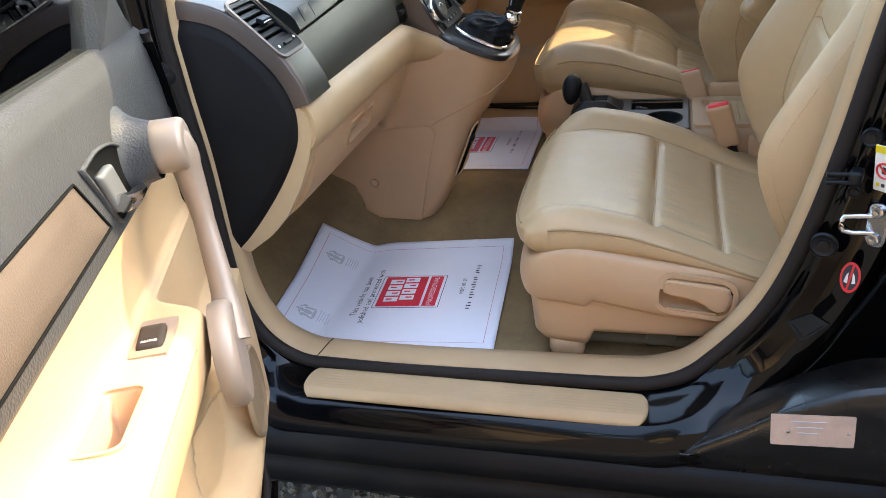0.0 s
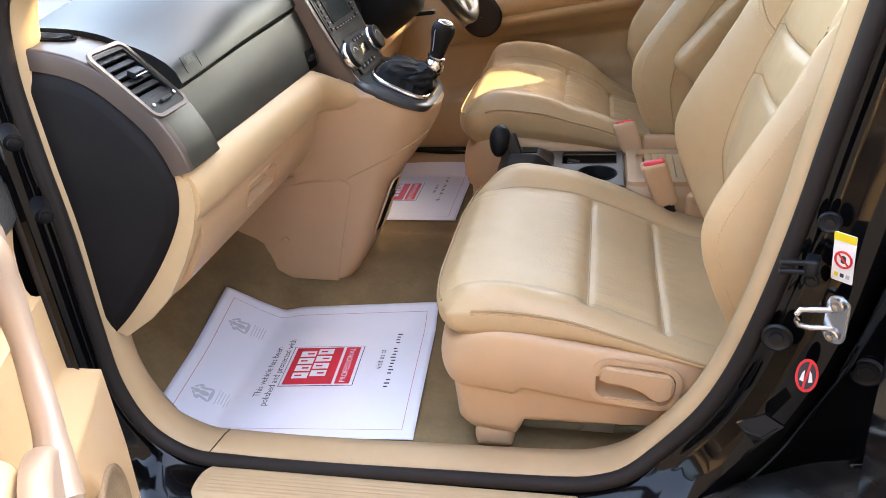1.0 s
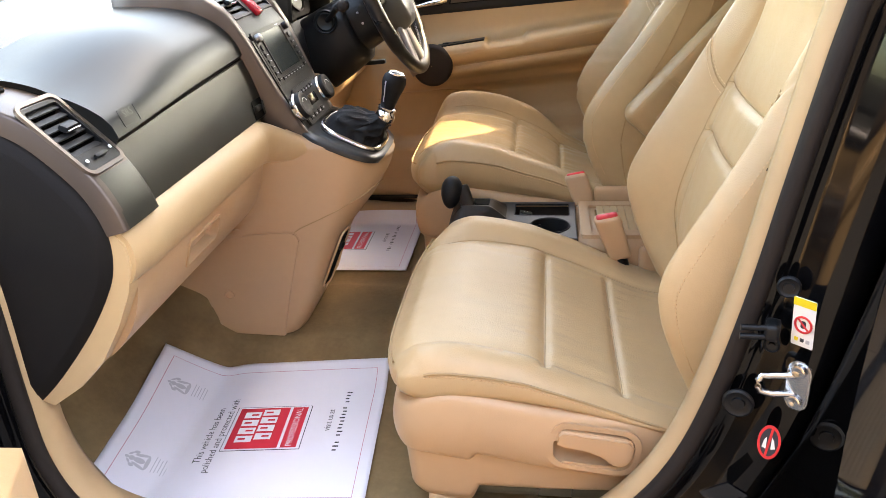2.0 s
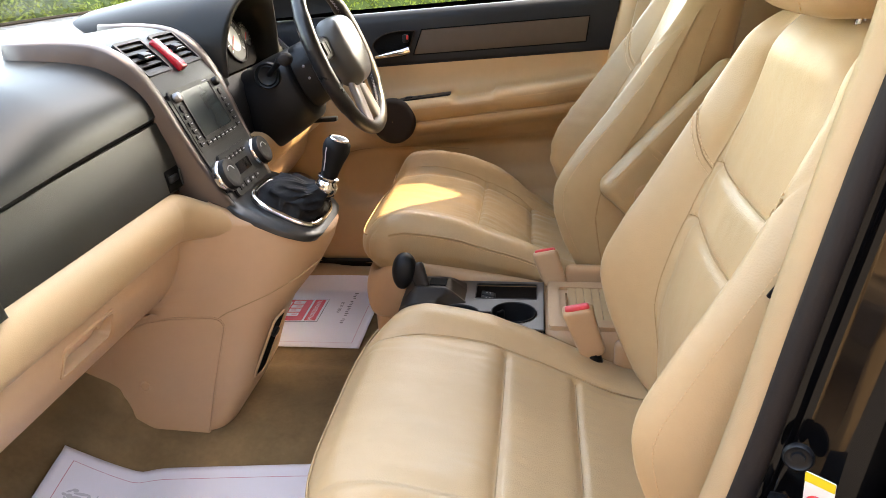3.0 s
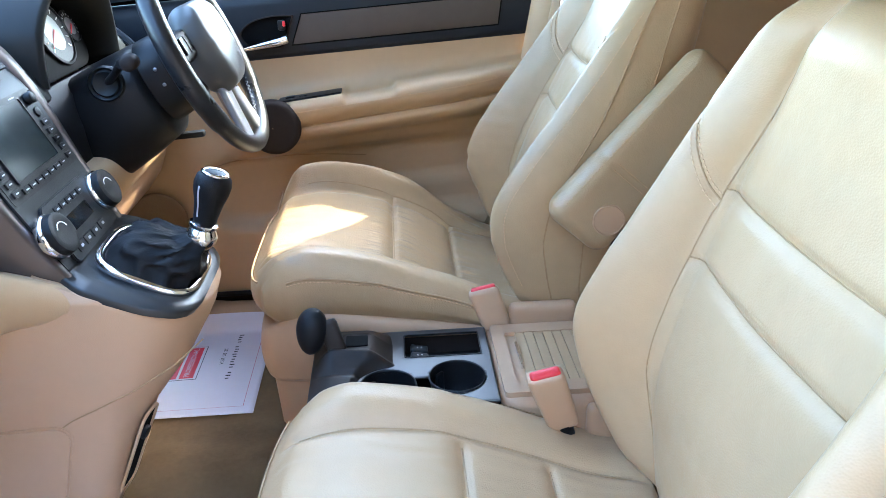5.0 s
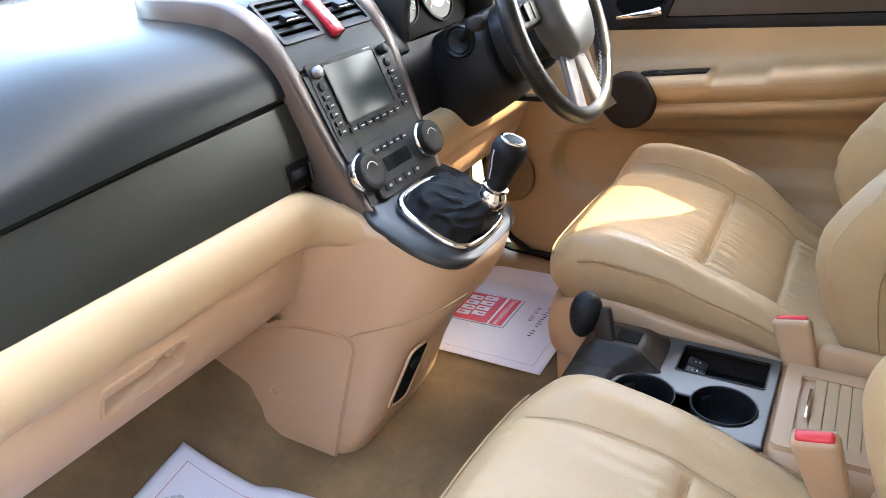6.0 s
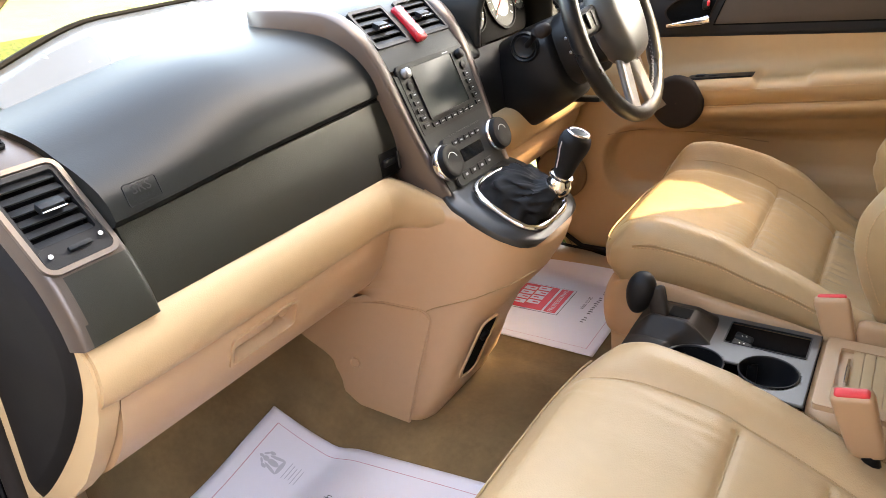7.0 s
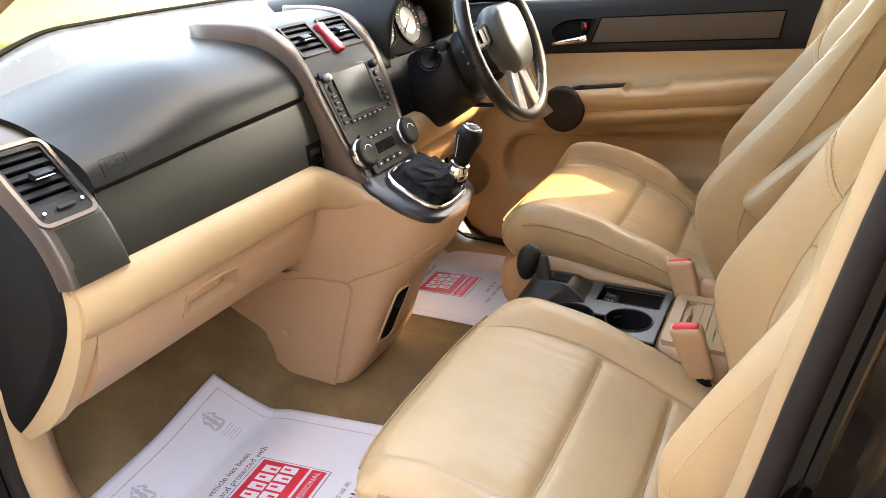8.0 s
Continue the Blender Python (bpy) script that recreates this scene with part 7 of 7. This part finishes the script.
    rows = [[(x, y, z + (0.062 * (x - 0.2) if z > 1.1 else 0.0)) for x, y, z in row] for row in rows]
    fix(grid("door_shell", lay(rows), PAINT, root, "glossy black door shell"))
    bot = [[(x, y, 0.462) for y in (-0.07, 0.045)] for x in (-0.27, 0.35)]
    fix(grid("door_bottom", lay(bot), PAINT, root))
    edge = [(xlim(z)[0] + 0.004, 0.016, z) for z in np.linspace(1.2, 0.50, 20)] + [(x, 0.030, 0.475) for x in np.linspace(-0.25, 0.35, 14)] + [(xlim(z)[1] - 0.002, 0.016, z) for z in np.linspace(0.5, 1.22, 20)]
    fix(tube("door_weatherstrip", mp(np.array(edge)), 0.007, RUBBER, root, sides=8))
    # window, frame and mirror corner
    frame_line = [(-0.385, -0.02, 1.205), (-0.36, -0.015, 1.27), (-0.29, -0.005, 1.335), (-0.10, 0.03, 1.462), (0.12, 0.06, 1.565), (0.40, 0.065, 1.585), (0.57, 0.06, 1.565), (0.625, 0.05, 1.50), (0.625, 0.015, 1.34), (0.612, -0.035, 1.235)]
    fix(tube("window_frame", mp(spline(frame_line, 60)), 0.020, CLAD, root, "black window frame", sides=8))
    gx = np.linspace(-0.36, 0.612, 30)
    gtop = np.column_stack([gx, np.interp(gx, [-0.385, -0.29, -0.10, 0.12, 0.40, 0.612], [-0.02, -0.005, 0.03, 0.06, 0.065, 0.05]), np.interp(gx, [-0.385, -0.36, -0.29, -0.10, 0.12, 0.40, 0.57, 0.612], [1.205, 1.27, 1.335, 1.462, 1.565, 1.585, 1.565, 1.51])])
    glow = np.column_stack([gx, np.full(30, -0.030), 1.17 + 0.062 * (gx - 0.2)])
    gl = solid("window_glass", lay(np.stack([glow + (gtop - glow) * k for k in np.linspace(0, 1, 6)], 0)), SIDE_GLASS if swing else GLASS, root, "clear side window", thick=0.003)
    gl.visible_shadow = False
    tri = np.array([(-0.385, 0.0, 1.196), (-0.205, 0.0, 1.208), (-0.255, 0.012, 1.352), (-0.29, 0.006, 1.335), (-0.36, -0.005, 1.265)] if swing else [(-0.375, 0.0, 1.185), (-0.150, 0.0, 1.205), (-0.180, 0.012, 1.385), (-0.29, 0.006, 1.325), (-0.36, -0.005, 1.265)])
    tri2 = tri + np.array((0, -0.03, 0))
    v = np.vstack([tri, tri2])
    fix(obj("mirror_corner", mp(v), [(0, 1, 2, 3, 4), (9, 8, 7, 6, 5)] + [(i, (i + 1) % 5, 5 + (i + 1) % 5, 5 + i) for i in range(5)], top_mat, root, "dark mirror corner trim", smooth=False))
    mir = fix(rbox("door_mirror", (0.09, 0.20, 0.15), 0.035, Matrix.Identity(4), PAINT, root, "black door mirror housing", step=0.02, deform=lambda p, w: mp(p + np.array((-0.27, -0.24, 1.27)))))
    fix(rbox("mirror_glass", (0.006, 0.165, 0.115), 0.002, Matrix.Identity(4), CHROME, mir, "mirror glass", step=0.05, deform=lambda p, w: mp(p + np.array((-0.2235, -0.24, 1.27)))))
    return root


def shut_right(p):
    p = np.asarray(p, float)
    return np.column_stack([p[:, 0], 2 * YC - p[:, 1], p[:, 2]])


SWING = radians(-65.5)


def swung_left(p):
    p = np.asarray(p, float) - np.array(HINGE)
    c, s = math.cos(SWING), math.sin(SWING)
    return np.column_stack([p[:, 0] * c - p[:, 1] * s + HINGE.x + 0.045, p[:, 0] * s + p[:, 1] * c + HINGE.y - 0.132, p[:, 2] - 0.035])


door("driver_door", "closed driver door with top coloured as in shade, beige armrest and taupe insert", shut_right, False, SHADED_DOOR_TOP)
door("passenger_door", "wide open passenger door with grained top coloured as sunlit and sunlit beige armrest", swung_left, True, LIT_DOOR_TOP)

# ---------------------------------------------------------------- rear door, opened behind the pillar
rd = thing("rear_door", "opened black rear passenger door with rubber edge", "car door")


def rear_place(p):
    p = np.asarray(p, float) - np.array((0.79, -0.06, 0))
    a = radians(-62)
    c, s = math.cos(a), math.sin(a)
    return np.column_stack([p[:, 0] * c - p[:, 1] * s + 0.725, p[:, 0] * s + p[:, 1] * c - 0.060, p[:, 2]])


rows = []
for z in np.linspace(0.42, 1.22, 14):
    bul = -0.105 + 0.05 * abs((z - 0.75) / 0.5) ** 2
    rows.append([(0.82, 0.03, z), (0.81, -0.02, z), (0.795, -0.055, z), (0.79, bul + 0.012, z), (0.80, bul, z)] + [(x, bul, z) for x in np.linspace(0.9, 1.5, 7)] + [(1.55, bul + 0.02, z), (1.56, 0.0, z), (1.52, 0.02, z), (0.84, 0.035, z)])
a = np.array(rows)
grid("door_shell", rear_place(a.reshape(-1, 3)).reshape(a.shape), POLISH, rd, "glossy black door shell", close_v=True, cap=True)
tube("edge_rubber", rear_place(np.array([(0.80, -0.035, z) for z in np.linspace(0.43, 1.22, 12)])), 0.009, RUBBER, rd, sides=8)
tube("window_frame", rear_place(np.array([(0.82, -0.01, 1.2), (0.83, 0.03, 1.4), (0.86, 0.05, 1.56), (1.3, 0.05, 1.57), (1.55, 0.0, 1.25)])), 0.02, CLAD, rd, sides=8)

# closed rear door on the driver's side, with dark glass
rr = thing("rear_door", "closed rear door with dark tinted window and beige trim", "car door")
solid("door_panel", [[(x, 2 * YC - y, z) for x in np.linspace(0.84, 1.55, 8)] for z, y in ((0.45, 0.02), (0.80, 0.03), (0.95, 0.06), (1.08, 0.03), (1.22, 0.01))], BEIGE_SOFT, rr, "beige rear door trim", thick=0.08)
solid("tinted_window", [[(x, 2 * YC - y, z) for x in np.linspace(0.82, 1.62, 4)] for z, y in ((1.20, -0.02), (1.40, 0.02), (1.60, 0.06))], TINT, rr, "dark tinted window", thick=0.004)

# ---------------------------------------------------------------- things on the centre pillar
def on_pillar(o, z, y, tilt=0.0):
    """A pose on the pillar's outer face: local x to the rear, local y up, facing outwards."""
    x = float(np.interp(z, rear_z, front_x)) + o
    return frame_of((x, y, z), (1, -0.35, tilt), (-tilt + 0.18, 0, 1))


stk = thing("door_striker", "bright steel door striker loop bolted to the black pillar", "door striker")
sm_ = on_pillar(0.066, 0.805, -0.020) @ pose(0, 0, 0, 0, -25, 0)
plate("striker_plate", rrect(0.030, 0.066, 0.013), 0.006, sm_, STEEL, stk)
tube("striker_loop", [tuple(sm_ @ Vector(q)) for q in ((-0.004, 0.013, 0.004), (-0.022, 0.013, 0.024), (-0.032, 0.011, 0.031), (-0.035, 0.004, 0.033), (-0.035, -0.004, 0.033), (-0.032, -0.011, 0.031), (-0.022, -0.013, 0.024), (-0.004, -0.013, 0.004))], 0.0042, STEEL, stk, sides=10)
for s in (-0.021, 0.021):
    lathe("striker_bolt", [(0.007, 0.0), (0.009, 0.004), (0.006, 0.005), (0.002, 0.003)], STEEL, sm_ @ pose(0, s, 0.006), stk, sides=14)

wl = thing("airbag_label", "white warning label with yellow head and red ring on the pillar", "label")
lm = frame_of((0.655, -0.004, 0.884), (1, -0.80, -0.05), (-0.20, -0.16, 1)) @ Matrix.Diagonal((0.78, 0.98, 1, 1))
plate("label_sheet", rrect(0.034, 0.078, 0.002), 0.0008, lm @ pose(0, 0, 0.002), WHITE, wl, bevel=0)
plate("label_head", rrect(0.034, 0.012, 0.001), 0.0006, lm @ pose(0, 0.033, 0.0032), YELLOW, wl, bevel=0)
tube("label_ring", [tuple(lm @ Vector((0.0125 * math.cos(a), -0.002 + 0.0125 * math.sin(a), 0.0034))) for a in np.linspace(0, 2 * np.pi, 28, endpoint=False)], 0.0015, RED, wl, closed=True, sides=6)
plate("label_bar", rrect(0.024, 0.003, 0.0005, 1), 0.0005, lm @ pose(0, -0.002, 0.0034, 0, 0, -45), RED, wl, bevel=0)
plate("label_figure", rrect(0.008, 0.012, 0.003), 0.0004, lm @ pose(0, -0.002, 0.0030), INK, wl, bevel=0)
for k in range(3):
    plate("label_mark", rrect(0.006, 0.006, 0.001, 2), 0.0005, lm @ pose(-0.009 + 0.009 * k, -0.028, 0.0030), (YELLOW, INK, GREY_INK)[k], wl, bevel=0)

rs = thing("seatbelt_sticker", "round red warning sticker on the black pillar", "sticker")
rm = on_pillar(0.066, 0.718, -0.020) @ Matrix.Diagonal((0.72, 0.82, 1, 1))
plate("sticker_disc", [(0.019 * math.cos(a), 0.031 * math.sin(a)) for a in np.linspace(0, 2 * np.pi, 30, endpoint=False)], 0.0006, rm @ pose(0, 0, 0.002), INK, rs, bevel=0)
ring("sticker_ring", [(0.019 * math.cos(a), 0.031 * math.sin(a)) for a in np.linspace(0, 2 * np.pi, 30, endpoint=False)], [(0.015 * math.cos(a), 0.026 * math.sin(a)) for a in np.linspace(0, 2 * np.pi, 30, endpoint=False)], 0.0012, rm @ pose(0, 0, 0.002), RED, rs)
plate("sticker_bar", rrect(0.004, 0.056, 0.001, 2), 0.0005, rm @ pose(0, 0, 0.0028, 0, 0, -8), RED, rs, bevel=0)
for s in (-1, 1):
    plate("sticker_figure", [(s * 0.004, -0.012), (s * 0.011, -0.010), (s * 0.008, 0.004), (s * 0.004, 0.010)][::s], 0.0004, rm @ pose(0, 0, 0.0027), WHITE, rs, bevel=0)

# rubber grommets, buffer and plugs
for o, z, y, r, nm in ((0.020, 0.755, 0.010, 0.020, "pillar_plug"), (0.022, 0.925, 0.010, 0.014, "pillar_plug"), (0.165, 0.69, 0.032, 0.022, "pillar_plug"), (0.028, 0.845, 0.008, 0.010, "pillar_plug")):
    pg = thing(nm, "round black rubber plug in the pillar", "plug", group="pillar plugs")
    lathe("plug", [(r, 0.0), (r, 0.003), (r * 0.85, 0.005), (r * 0.7, 0.003), (r * 0.45, 0.003), (r * 0.4, 0.006), (0.001, 0.006)], BLACK, on_pillar(o, z, y), pg, sides=24)
bu = thing("door_switch", "black courtesy switch on the pillar", "switch")
rbox("switch_body", (0.018, 0.022, 0.03), 0.004, on_pillar(0.020, 0.868, 0.004), BLACK, bu)
for s in (-0.006, 0.006):
    tube("switch_pin", [tuple(on_pillar(0.020, 0.868, 0.004) @ Vector((-0.005, s, 0.01))), tuple(on_pillar(0.020, 0.868, 0.004) @ Vector((-0.035, s, 0.02)))], 0.004, BLACK, bu, sides=8)
hole = thing("pillar_recess", "square drain recess pressed in the black sill", "recess")
rc_ = frame_of((0.583, -0.028, 0.632), (1, -0.3, 0.35), (-0.35, 0, 1))
ring("recess_rim", [(0.030, 0.004), (0.010, 0.026), (-0.030, 0.012), (-0.016, -0.026)], [(0.022, 0.002), (0.007, 0.018), (-0.022, 0.008), (-0.011, -0.018)], 0.004, rc_, POLISH, hole, "pressed glossy rim")
plate("recess_floor", [(0.024, 0.003), (0.008, 0.020), (-0.024, 0.009), (-0.012, -0.020)], 0.003, rc_, POLISH, hole, "glossy black floor", bevel=0.0012)
hi = thing("rear_door_hinge", "black painted rear door hinge with two bolts", "hinge")
rbox("hinge_leaf", (0.075, 0.045, 0.012), 0.004, frame_of((0.735, -0.035, 0.565), (1, 0, 0), (0, 0, 1)), PAINT, hi)
for s in (-0.018, 0.018):
    lathe("hinge_bolt", [(0.010, 0.0), (0.010, 0.006), (0.004, 0.007)], PAINT, frame_of((0.735 + s, -0.042, 0.565), (1, 0, 0), (0, 0, 1)), hi, sides=6)
vp = thing("type_plate", "worn pinkish aluminium plate on the lower pillar", "plate")
pm = frame_of((0.592, -0.108, 0.494), (1, 0.0, 0.06), (0, 0.02, 1))
plate("plate_sheet", rrect(0.118, 0.060, 0.003), 0.001, pm, LABEL, vp, bevel=0)
for k in range(3):
    plate("plate_line", rrect((0.05, 0.038, 0.03)[k], 0.003, 0.0005, 1), 0.0005, pm @ pose(-0.005, 0.016 - 0.011 * k, 0.001), GREY_INK, vp, bevel=0)
for s in (-0.034, 0.050):
    lathe("plate_rivet", [(0.003, 0.0), (0.003, 0.002), (0.001, 0.0025)], STEEL, pm @ pose(s, -0.002, 0.001), vp, sides=10)
rows = []
for x in np.linspace(0.40, 0.90, 30):  # dusty lower pillar, its upper edge climbing to the rear and rolled inwards
    top = float(np.interp(x, [0.40, 0.48, 0.56, 0.64, 0.75, 0.90], [0.405, 0.455, 0.515, 0.555, 0.58, 0.59]))
    rows.append([(x, -0.085, 0.36), (x, -0.102, 0.39), (x, -0.1065, 0.42)] + [(x, -0.1068, 0.42 + (top - 0.42) * k) for k in (0.3, 0.6, 0.9)] + [(x, -0.103, top + 0.006), (x + 0.004, -0.090, top + 0.013), (x + 0.008, -0.06, top + 0.016), (x + 0.01, -0.02, top + 0.012)])
grid("lower_pillar", rows, DUSTY, car, "dusty black lower pillar")

# door check bolts on the front hinge post
for x, y, z in ((-0.396, -0.070, 1.065), (-0.408, -0.046, 0.948)):
    hb_ = thing("hinge_bolt", "black painted bolt on the hinge post", "bolt", group="hinge bolts")
    m = frame_of((x, y, z), (0.7, 0.7, 0), (0.1, -0.1, 1))
    lathe("bolt_head", [(0.0125, -0.040), (0.0125, 0.003), (0.008, 0.004), (0.008, 0.010), (0.004, 0.011)], CLAD, m, hb_, sides=12)

# seat belt by the driver's pillar
blt = thing("seat_belt", "beige seat belt webbing with steel tongue by the pillar", "seat belt")
solid("webbing", [[(0.66 + 0.02 * k, 1.462 - 0.02 * k + s, 1.45 - 0.42 * k) for s in (-0.0, -0.004)] + [(0.70 + 0.02 * k, 1.445 - 0.02 * k, 1.45 - 0.42 * k)] for k in np.linspace(0, 1, 12)], BELT, blt, "beige belt webbing", thick=0.0015)
ring("tongue", rrect(0.050, 0.030, 0.006), rrect(0.036, 0.008, 0.003), 0.003, frame_of((0.668, 1.440, 1.165), (0.9, -0.4, 0.1), (0.1, 0.1, 0.9)), CHROME, blt, "bright steel tongue")
